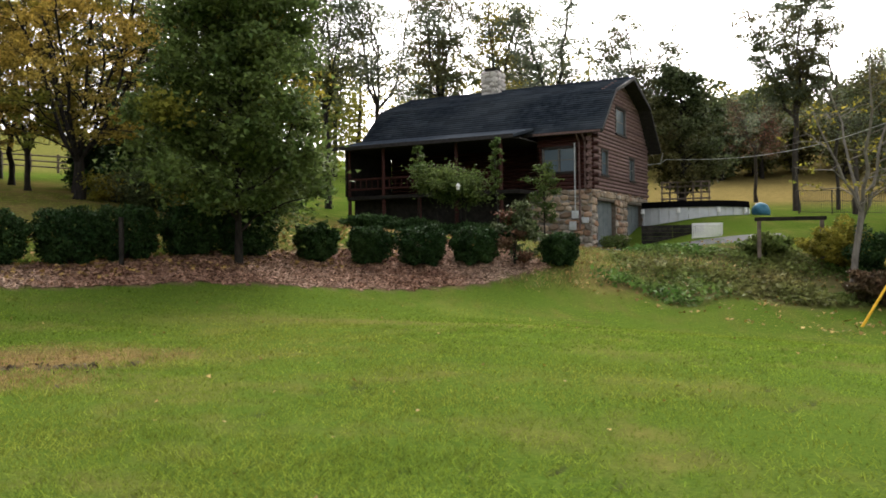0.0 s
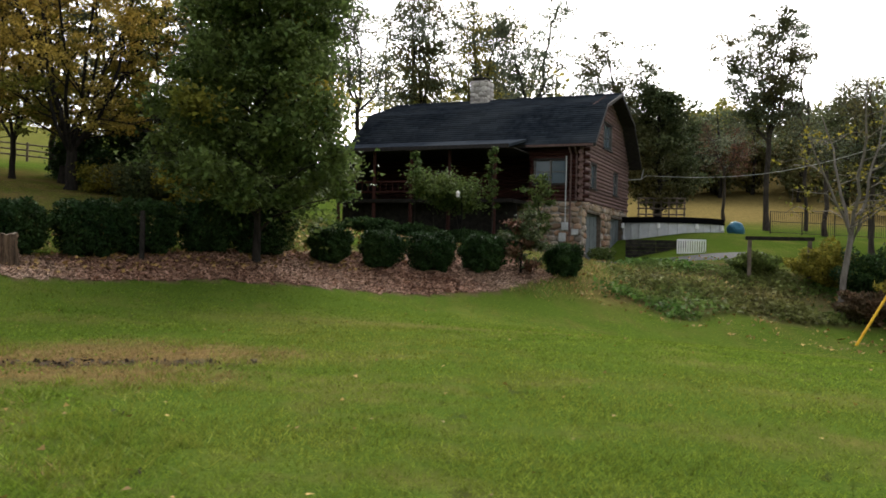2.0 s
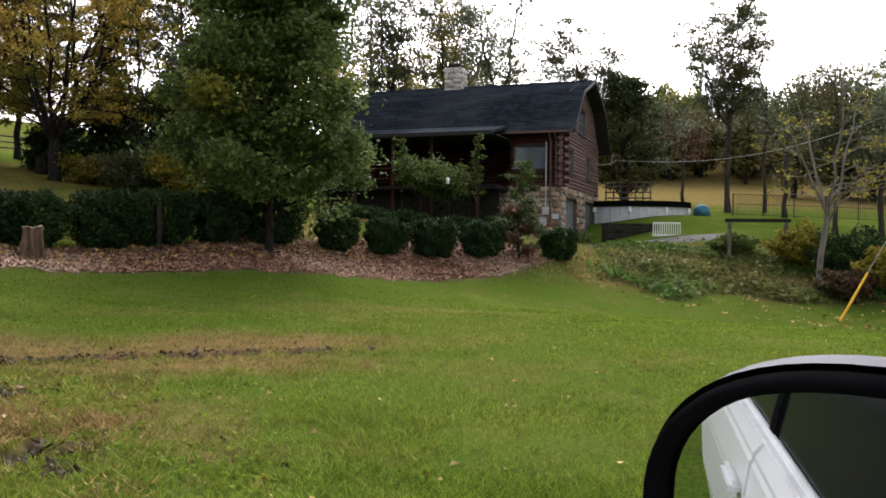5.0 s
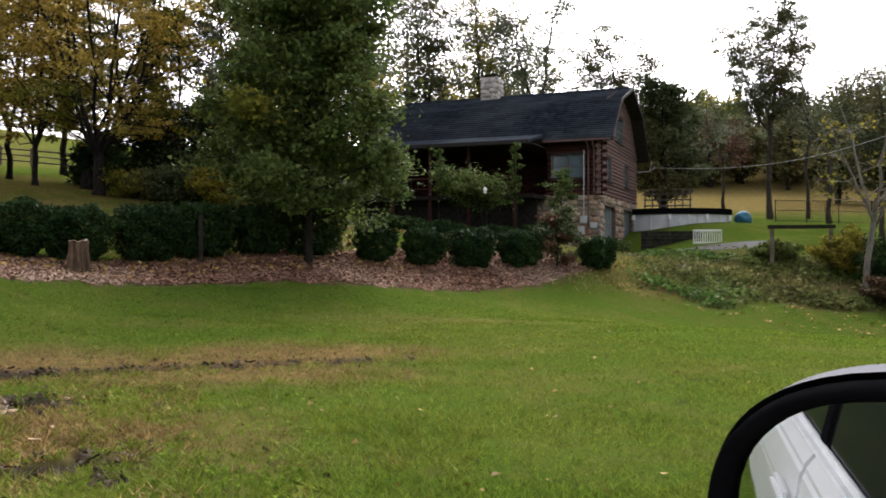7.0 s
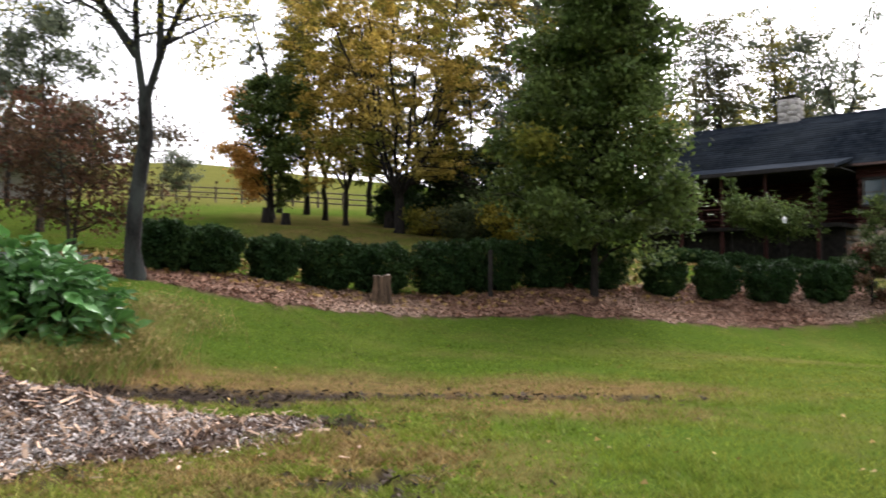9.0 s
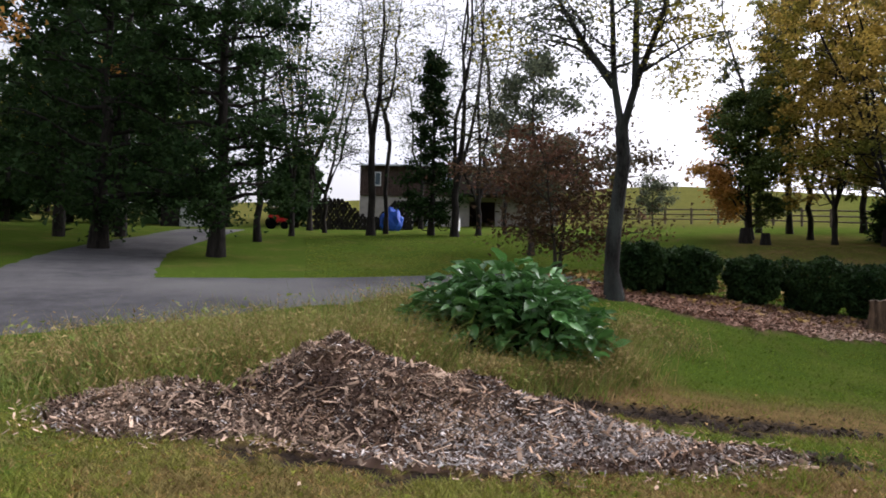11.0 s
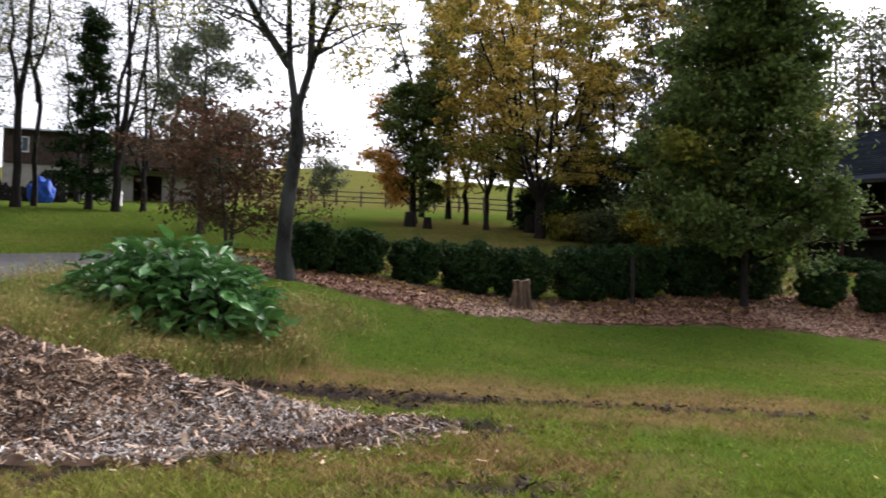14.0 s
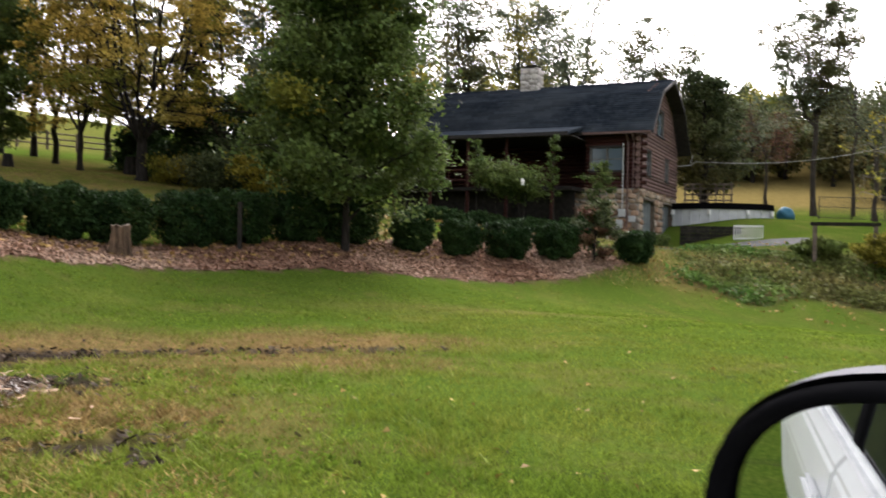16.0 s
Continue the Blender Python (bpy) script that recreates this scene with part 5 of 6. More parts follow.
    for name, sel, m, h in (("moss_blades", tone > rng.uniform(0.15, 0.9, n), MAT_TUFT, 0.05), ("straw_blades", tone < rng.uniform(-1.1, -0.3, n), MAT_DRY, 0.055), ("brown_blades", np.abs(tone) < rng.uniform(0, 0.25, n), MAT_FALLEN, 0.045)):
        V, F = blades_np(on_ground(x[ok & sel], y[ok & sel], -0.008), rng, h, 0.014, 1.1)
        mesh_np(name, V, F, m, top)
    # long grass along the foot of the bank
    n = 26000
    az, r = rng.uniform(-27, -6.5, n), rng.uniform(30.5, 40, n)
    x, y = -r * np.sin(np.radians(az)), r * np.cos(np.radians(az))
    ok = (bed_mask(x, y) < 0.5) & (land(x, y) > rng.uniform(-0.15, 0.7, n)) & (noise2(x, y, 0.8, 41) + noise2(x, y, 2.6, 42) > rng.uniform(-1.2, 0.8, n))
    for name, sel, m in (("bank_grass", rng.uniform(size=n) < 0.65, MAT_WEED), ("bank_straw", rng.uniform(size=n) < 0.4, MAT_STRAW)):
        V, F = blades_np(on_ground(x[ok & sel], y[ok & sel], -0.01), rng, 0.17, 0.04, 0.8)
        mesh_np(name, V, F, m, top)
    # small broad weeds in the worn turf
    n = 16000
    az, r = rng.uniform(8, 80, n), 4.0 + 9 * rng.uniform(0, 1, n) ** 1.6
    x, y = -r * np.sin(np.radians(az)), r * np.cos(np.radians(az))
    ok = (noise2(x, y, 2.2, 9) + 0.8 * noise2(x, y, 6.0, 4) > rng.uniform(-0.3, 0.9, n)) & (mud_mask(x, y) < 0.5) & (pile_height(x, y) < 0.05)
    V, F = leaves_np(on_ground(x[ok], y[ok], 0.02), 0.04, rng, aspect=0.8, flat=0.4)
    mesh_np("weed_leaves", V, F, MAT_BLADE, top)
    # fallen leaves on the lawn
    n = 260
    az = rng.uniform(-36, 60, n)
    r = 4.5 + 22 * rng.uniform(0, 1, n) ** 1.3
    x, y = -r * np.sin(np.radians(az)), r * np.cos(np.radians(az))
    V, F = leaves_np(on_ground(x, y, 0.03), 0.05, rng, aspect=0.85, flat=0.15)
    ob = mesh_np("fallen_leaves", V, F, MAT_FALLEN)
    tagged(ob, "scattered yellow fallen leaves lying on the lawn", "leaves", kind="stuff")


PILE_A, PILE_B = polar(57.5, 10.5), polar(35.5, 8.9)


def pile_height(x, y):
    x, y = np.asarray(x, float), np.asarray(y, float)
    d = np.hypot(x - PILE_A[0], y - PILE_A[1])
    peak = 0.86 * np.exp(-(d / 1.15) ** 2) - 0.06
    ax, ay = PILE_B[0] - PILE_A[0], PILE_B[1] - PILE_A[1]
    L2 = ax * ax + ay * ay
    t = np.clip(((x - PILE_A[0]) * ax + (y - PILE_A[1]) * ay) / L2, 0, 1)
    d2 = np.hypot(x - PILE_A[0] - t * ax, y - PILE_A[1] - t * ay)
    ridge = (0.80 * (1 - t) ** 0.6 + 0.04) * np.clip(1 - d2 / (1.7 - 0.5 * t), 0, 1) ** 0.9
    lx, ly = polar(68, 10.2)
    side = 0.36 * np.exp(-((x - lx) ** 2 + (y - ly) ** 2) / 1.3) - 0.06
    ex, ey = -4.75, 7.9
    bx, by = ex - PILE_B[0], ey - PILE_B[1]
    s = np.clip(((x - PILE_B[0]) * bx + (y - PILE_B[1]) * by) / (bx * bx + by * by), 0, 1)
    d3 = np.hypot(x - PILE_B[0] - s * bx, y - PILE_B[1] - s * by)
    thin = 0.07 * np.clip(1 - d3 / (1.25 - 0.55 * s), 0, 1)
    u, v = 0.795 * (x + 6.4) + 0.606 * (y - 5.0), -0.606 * (x + 6.4) + 0.795 * (y - 5.0)
    apron = 0.055 * np.exp(-((u / 1.8) ** 2 + (v / 0.5) ** 2)) - 0.018
    h = np.maximum(np.maximum(np.maximum(peak, ridge), np.maximum(side, thin)), np.maximum(apron, 0))
    return h * (1 + 0.10 * noise2(x, y, 1.6, 8) + 0.14 * noise2(x, y, 3.0, 2) + 0.09 * noise2(x, y, 8.0, 3))


def build_pile():
    cx, cy = (PILE_A[0] + PILE_B[0]) / 2, (PILE_A[1] + PILE_B[1]) / 2
    g = np.linspace(-5.2, 5.2, 190)
    X, Y = np.meshgrid(cx + g, cy + g)
    h = pile_height(X, Y)
    Z = land(X.ravel(), Y.ravel()).reshape(X.shape) + np.where(h > 0.02, h, -0.08)
    n = len(g)
    i, j = np.meshgrid(np.arange(n - 1), np.arange(n - 1), indexing="ij")
    b = (i * n + j).ravel()
    keep = (h > 0.0)[:-1, :-1].ravel() | (h > 0.0)[1:, 1:].ravel()
    F = np.stack([b, b + 1, b + n + 1, b + n], -1)[keep]
    top = thing("mulch_pile", "long heap of brown shredded wood mulch on the lawn", "mulch pile")
    mesh_np("mound", np.stack([X, Y, Z], -1).reshape(-1, 3), F, MAT_CHIP_DARK, top, smooth=True)
    rng = np.random.default_rng(21)
    x, y = rng.uniform(cx - 5.2, cx + 5.2, 230000), rng.uniform(cy - 5.2, cy + 5.2, 230000)
    h = pile_height(x, y)
    ok = h > rng.uniform(0.0, 0.06, len(x))
    x, y, h = x[ok], y[ok], h[ok]
    c = on_ground(x, y) + np.stack([0 * h, 0 * h, h + rng.uniform(0.0, 0.035, len(h))], -1)
    lump = noise2(x, y, 1.7, 12) + 0.6 * noise2(x, y, 4.0, 13)
    dark = rng.uniform(size=len(x)) < np.where((h < 0.07) & (x > -5.3), 0.75, np.clip(0.48 + 0.5 * lump, 0.15, 0.92) * np.clip((-5.0 - x) / 2.2, 0.35, 1))
    grey = rng.uniform(size=len(x)) < np.clip(0.15 + 0.7 * smooth01(x, -7.6, -5.6) + 0.2 * lump, 0, 0.9)
    for sel, m in ((dark, MAT_CHIP_DARK), (~dark & ~grey, MAT_CHIP), (~dark & grey, MAT_CHIP_GREY)):
        V, F = chips_np(c[sel], rng, 0.054, 0.019, 0.6)
        tagged(mesh_np("chip_layer", V, F, m, top), "loose shredded wood chips", kind="stuff")
    far = rng.uniform(size=len(x)) < 0.03
    V, F = chips_np(c[far] + [0, 0, 0.02], rng, 0.17, 0.035, 0.6)
    tagged(mesh_np("shard_layer", V, F, MAT_CHIP, top), "long pale wood splinters", kind="stuff")
    far = rng.uniform(size=len(x)) < 0.06
    q = c[far][:, :2] + rng.normal(size=(far.sum(), 2)) * 0.5
    q = q[pile_height(q[:, 0], q[:, 1]) < 0.02]
    V, F = chips_np(on_ground(q[:, 0], q[:, 1], 0.03), rng, 0.07, 0.024, 0.4)
    tagged(mesh_np("stray_layer", V, F, MAT_CHIP, top), "stray wood chips on the grass round the heap", kind="stuff")


def build_bed_chips():
    rng = np.random.default_rng(23)
    n = 78000
    v, u = rng.uniform(-11, 17, n), rng.uniform(-3.0, 2.9, n)
    x, y = -7 + 0.68 * v - 0.73 * u, 22.3 + 0.73 * v + 0.68 * u
    ok = bed_mask(x, y) > rng.uniform(0.2, 0.8, n)
    x, y = x[ok], y[ok]
    V, F = chips_np(on_ground(x, y, 0.03), rng, 0.115, 0.042, 0.4)
    ob = mesh_np("bed_mulch", V, F, MAT_BED_CHIP)
    tagged(ob, "brown wood-chip mulch spread over the sloping bed", "mulch", kind="stuff")
    n = 3500
    v, u = rng.uniform(-11, 17, n), rng.uniform(0.5, 6.5, n)
    x, y = -7 + 0.68 * v - 0.73 * u, 22.3 + 0.73 * v + 0.68 * u
    V, F = leaves_np(on_ground(x, y, 0.06), 0.13, rng, aspect=0.9, flat=0.2)
    tagged(mesh_np("bed_leaves", V, F, MAT_FALLEN), "tan fallen leaves lying along the hedge foot", "leaves", kind="stuff")


build_pile()
build_bed_chips()
build_grass()


def build_ivy():
    rng = np.random.default_rng(25)
    n = 60000
    az, r = rng.uniform(-40, -9, n), rng.uniform(31, 45, n)
    x, y = -r * np.sin(np.radians(az)), r * np.cos(np.radians(az))
    dens = ivy_mask(x, y) * np.clip(0.62 + 0.7 * noise2(x, y, 0.8, 3), 0, 1)
    ok = dens > rng.uniform(0.05, 0.9, n)
    x, y = x[ok], y[ok]
    hump = 0.2 + 0.2 * noise2(x, y, 0.9, 5)
    c = on_ground(x, y) + np.stack([0 * x, 0 * x, np.clip(hump, 0.04, 1) * rng.uniform(0.2, 1, len(x))], -1)
    V, F = leaves_np(c, 0.17, rng, aspect=0.8, flat=0.5)
    tagged(mesh_np("ivy", V, F, MAT_IVY), "tangled green ivy and weeds covering the bank", "ground cover", kind="stuff")
    n = 1300
    az, r = rng.uniform(-40, -9, n), rng.uniform(32, 44, n)
    x, y = -r * np.sin(np.radians(az)), r * np.cos(np.radians(az))
    V, F = leaves_np(on_ground(x, y, 0.1), 0.12, rng, aspect=0.9, flat=0.2)
    tagged(mesh_np("bank_leaves", V, F, MAT_FALLEN), "brown fallen leaves lying on the bank", "leaves", kind="stuff")


build_ivy()


for i, (az, r, rx, h, m) in enumerate([(-25.5, 41, 1.2, 1.7, MAT_LEAF_OLIVE), (-28.5, 40, 1.5, 2.2, MAT_LEAF_DARK), (-31, 39, 1.5, 2.0, MAT_LEAF_OLIVE), (-28, 37.6, 1.1, 1.1, MAT_LEAF_RED), (-34, 40, 1.8, 2.6, MAT_LEAF_DARK), (-21.5, 41.2, 0.9, 0.8, MAT_IVY)]):
    bush("thicket_shrub", "tangled wild shrub on the bank", "shrub", spot(az, r), rx, rx * 0.8, h, 5000, m, 340 + i, square=1.8, leaf=0.16, group="bank thicket", rag=0.35)


# ---- the broad-leaved clump and dry grass by the pile ----
def build_clump():
    cx, cy, cz = spot(46.8, 14.9, -0.25)
    plant = thing("broad_leaf_plant", "large mound of broad glossy green leaves among dry grass", "plant", at=(cx, cy, cz))
    plant.scale = (1.12, 1.08, 1.1)
    rng = random.Random(5)
    kinds = []
    for s in range(5):
        bm = bmesh.new()
        rows = 7
        prev = None
        curl = rng.uniform(0.2, 0.6)
        for i in range(rows):
            t = i / (rows - 1)
            w = 0.30 * math.sin(math.pi * min(1, 0.08 + t * 0.92)) ** 0.75 * (1 - 0.25 * t)
            w = max(w, 0.012)
            z = 0.25 * t - curl * t * t * 0.8
            wav = 0.05 * math.sin(t * 9 + s)
            ring = [bm.verts.new((-w, t, z + 0.09 + wav)), bm.verts.new((-w * 0.5, t, z + 0.03)), bm.verts.new((0, t, z)), bm.verts.new((w * 0.5, t, z + 0.03)), bm.verts.new((w, t, z + 0.09 - wav))]
            if prev:
                for k in range(4):
                    bm.faces.new((prev[k], prev[k + 1], ring[k + 1], ring[k])).smooth = True
            prev = ring
        me = bpy.data.meshes.new("leaf")
        bm.to_mesh(me)
        bm.free()
        me.materials.append(MAT_BIGLEAF)
        kinds.append(me)
    for i in range(300):
        a = rng.uniform(0, 2 * math.pi)
        e = math.asin(rng.uniform(0.0, 1.0) ** 0.8)
        k = rng.uniform(0.72, 1.03)
        p = Vector((math.cos(a) * math.cos(e) * 1.85, math.sin(a) * math.cos(e) * 1.5, 0.2 + math.sin(e) * 1.5)) * k
        out = math.degrees(math.atan2(p.y, p.x)) - 90
        ob = new("leaf", rng.choice(kinds))
        ob.parent = plant
        size = rng.uniform(0.22, 0.4)
        ob.matrix_basis = pose(p.x, p.y, p.z, rng.uniform(-35, 40), rng.uniform(-30, 30), out + rng.uniform(-55, 55)) @ Matrix.Diagonal((size, size, size, 1))
    r2 = np.random.default_rng(6)
    wood = []
    for i in range(60):
        a, e = r2.uniform(0, 6.28), r2.uniform(0.2, 1.4)
        wood.append((curve_pts((math.cos(a) * 0.5, math.sin(a) * 0.4, 0), (math.cos(a) * math.cos(e) * 1.4, math.sin(a) * math.cos(e) * 1.1, 0.2 + math.sin(e) * 1.3), 0.2, r2, 5, 0.02), np.linspace(0.022, 0.012, 5)))
    V, F = tubes_np(wood, 5)
    mesh_np("stalks", V, F, MAT_WEED, plant)
    # further leaves of the same shape filling the mound
    src = np.array([v.co[:] for v in kinds[0].vertices])
    quads = np.array([p.vertices[:] for p in kinds[0].polygons])
    V, F = [], []
    for i in range(1150):
        a, e, k = r2.uniform(0, 6.28), math.asin(r2.uniform(0, 1) ** 0.8), r2.uniform(0.65, 1.02)
        p = Vector((math.cos(a) * math.cos(e) * 1.85 * k, math.sin(a) * math.cos(e) * 1.5 * k, (0.2 + math.sin(e) * 1.5) * k))
        s = r2.uniform(0.2, 0.36)
        m = np.array(pose(*p, r2.uniform(-40, 40), r2.uniform(-35, 35), math.degrees(math.atan2(p.y, p.x)) - 90 + r2.uniform(-60, 60)))
        V.append(src * s @ m[:3, :3].T + m[:3, 3])
        F.append(quads + i * len(src))
    tagged(mesh_np("leaf_mass", np.concatenate(V), np.concatenate(F), MAT_BIGLEAF, plant, smooth=True), kind="stuff")
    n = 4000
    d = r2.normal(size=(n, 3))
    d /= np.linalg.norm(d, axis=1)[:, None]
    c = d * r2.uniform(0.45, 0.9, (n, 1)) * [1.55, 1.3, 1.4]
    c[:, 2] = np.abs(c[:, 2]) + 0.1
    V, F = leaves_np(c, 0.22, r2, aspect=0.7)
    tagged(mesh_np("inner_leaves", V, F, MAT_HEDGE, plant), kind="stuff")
    # dry and green grass round it
    rng = np.random.default_rng(27)
    patches = [(54, 14.4, 1.5, 6000, 0.34), (60, 14.2, 1.6, 6000, 0.28), (66, 13.6, 1.5, 5000, 0.25), (49, 13.2, 0.9, 3500, 0.28), (40.2, 14.4, 0.6, 5000, 0.55), (43, 13.4, 0.6, 3500, 0.4), (51, 17.2, 1.2, 4000, 0.4), (37.6, 17.5, 0.9, 1800, 0.35), (72, 13.0, 1.6, 5000, 0.3), (63, 12.6, 1.2, 6000, 0.62), (58, 13.0, 1.0, 5500, 0.68), (68, 12.2, 1.2, 6000, 0.55), (53.5, 13.2, 0.8, 4500, 0.7), (47.5, 12.6, 0.5, 2500, 0.45)]
    for m, share, w, lab in ((MAT_STRAW, 0.45, 0.012, "tall dry straw-coloured grass"), (MAT_WEED, 0.6, 0.02, "tall green weeds and grass")):
        C, H = [], []
        for az, r, s, n, h in patches:
            x0, y0 = polar(az, r)
            n = int(n * share)
            p = rng.normal(size=(n, 2)) * s * 0.6
            C.append(on_ground(x0 + p[:, 0], y0 + p[:, 1], -0.02))
            H.append(np.full(n, h))
        C, H = np.concatenate(C), np.concatenate(H)
        V, F = blades_np(C, rng, 1.0, w, 0.6)
        H = H * rng.uniform(0.4, 1.25, len(H))
        V = V.reshape(-1, 3, 3)
        V[:, 2] = C + (V[:, 2] - C) * H[:, None]
        tagged(mesh_np("tall_grass", V.reshape(-1, 3), F, m), lab + " beside the mulch pile", "grass", kind="stuff")
    C = []
    for az, r, s, n, h in patches:
        x0, y0 = polar(az, r)
        p = rng.normal(size=(n // 3, 2)) * s * 0.6
        q = on_ground(x0 + p[:, 0], y0 + p[:, 1])
        q[:, 2] += h * rng.uniform(0.5, 1.0, len(q))
        C.append(q)
    V, F = leaves_np(np.concatenate(C), 0.085, rng, aspect=0.3)
    tagged(mesh_np("seed_heads", V, F, MAT_STRAW), "tan seed heads over the tall dry grass", "grass", kind="stuff")
    C = []
    for az, r, s, n, h in patches[:4] + patches[6:]:
        x0, y0 = polar(az, r)
        p = rng.normal(size=(n // 3, 2)) * s * 0.65
        q = on_ground(x0 + p[:, 0], y0 + p[:, 1])
        q = q[noise2(q[:, 0], q[:, 1], 2.4, 3) > 0.05]
        q[:, 2] += h * rng.uniform(0.1, 0.9, len(q))
        C.append(q)
    V, F = leaves_np(np.concatenate(C), 0.10, rng, aspect=0.5)
    tagged(mesh_np("tall_weeds", V, F, MAT_WEED), "leafy green weeds growing among the dry grass", "weeds", kind="stuff")


build_clump()


def build_stump():
    x, y = -9.35, 21.55
    st = thing("tree_stump", "weathered grey sawn tree stump in the mulch bed", "stump", at=(x, y, ground_at(x, y) - 0.08))
    rng = np.random.default_rng(31)
    n, rows = 56, 12
    V = []
    ang = np.linspace(0, 2 * np.pi, n, endpoint=False)
    for i in range(rows):
        t = i / (rows - 1)
        r = 0.195 + 0.09 * (1 - t) ** 2 * (1 + 0.5 * np.sin(ang * 5)) + 0.025 * np.sin(ang * 3 + 1) + 0.035 * np.abs(np.sin(ang * 8 + t * 1.2)) + rng.normal(size=n) * 0.012
        V.append(np.stack([r * np.cos(ang) + 0.03 * t, r * np.sin(ang), np.full(n, t * 0.82) + (0.05 * np.sin(ang + 2) + 0.035 * np.sin(ang * 2) + 0.012 * np.sin(ang * 7)) * t], -1))
    V = np.concatenate(V)
    i, j = np.meshgrid(np.arange(rows - 1), np.arange(n), indexing="ij")
    a, b = i * n + j, i * n + (j + 1) % n
    mesh_np("trunk", V, np.stack([a, b, b + n, a + n], -1).reshape(-1, 4), MAT_STUMP, st, smooth=True)
    rim = V[-n:]
    inner = rim * [0.9, 0.9, 1] + [0, 0, 0.015]
    core = rim * [0.45, 0.45, 1] + [0, 0, -0.03]
    W = np.concatenate([rim, inner, core, [[0.03, 0, 0.79]]])
    j = np.arange(n)
    k = (j + 1) % n
    F = [np.concatenate([np.stack([j, k, k + n, j + n], -1), np.stack([j + n, k + n, k + 2 * n, j + 2 * n], -1)]), np.stack([j + 2 * n, k + 2 * n, np.full(n, 3 * n)], -1)]
    mesh_np("cut_face", W, F, MAT_STUMPTOP, st)


build_stump()


# ---- shrubs, posts and ornaments in front of the house ----
px, py, pz = spot(16.0, 25.8)
post = thing("hedge_post", "black wooden post standing between hedge bushes", "post", at=(px, py, pz - 0.2))
part("shaft", boxed(-0.06, 0.06, -0.06, 0.06, 0, 1.65, 0.015), MAT_TIMBER_DARK, post)
for i, (az, r, h, sp, lv, cb) in enumerate([(-1.1, 40.3, 3.3, 1.3, 2600, 0.6), (-2.9, 40.3, 3.2, 1.2, 2600, 0.6), (-4.9, 40.7, 5.0, 0.35, 700, 0.4), (-8.0, 41.3, 4.0, 0.7, 1200, 0.3), (0.3, 40.8, 4.4, 0.35, 500, 0.5)]):
    tree("porch_vine", "leafy vine and shrub growing up the porch", "shrub", spot(az, r), h, sp, 0.05, lv * 2, 0.12, MAT_LEAF, MAT_BARK_DARK, 300 + i, crown_base=cb, limbs=14, clumps=5, stems=2 if sp > 1 else 1, group="porch plants", clump_r=0.2)
for i, (az, r, rx, h) in enumerate([(3.5, 39, 1.2, 0.6), (0.5, 38.5, 1.3, 0.55), (-3, 39, 1.3, 0.6), (-6.5, 40.3, 0.9, 1.0)]):
    bush("porch_shrub", "low dark shrub below the porch", "shrub", spot(az, r), rx, 0.8, h, 3500, MAT_LEAF_DARK, 320 + i, square=2.0, leaf=0.14, group="porch plants", rag=0.25)
for i, (az, r) in enumerate([(-11.4, 45.6), (-11.8, 46.4), (-12.1, 47.6)]):
    bush("potted_shrub", "small leafy shrub beside the garage doors", "shrub", spot(az, r), 0.35, 0.35, 0.7, 700, MAT_LEAF, 360 + i, square=2.0, leaf=0.1, group="garage plants", rag=0.3)
px, py, pz = spot(-2.85, 38.0)
hook = thing("bird_feeder", "white bird feeder hanging from a thin black hook", "bird feeder", at=(px, py, pz - 0.1))
bm = rod(bmesh.new(), (0.18, 0, 0), (0.18, 0, 2.5), 0.015, sides=6)
rod(bm, (0.18, 0, 2.5), (0, 0, 2.55), 0.012, sides=6)
part("hook", bm, MAT_BLACK, hook)
bm = bmesh.new()
bmesh.ops.create_cone(bm, cap_ends=True, segments=14, radius1=0.11, radius2=0.03, depth=0.12, matrix=Matrix.Translation((0, 0, 2.42)))
bmesh.ops.create_cone(bm, cap_ends=True, segments=14, radius1=0.07, radius2=0.07, depth=0.16, matrix=Matrix.Translation((0, 0, 2.28)))
part("feeder_body", bm, MAT_WHITE, hook)


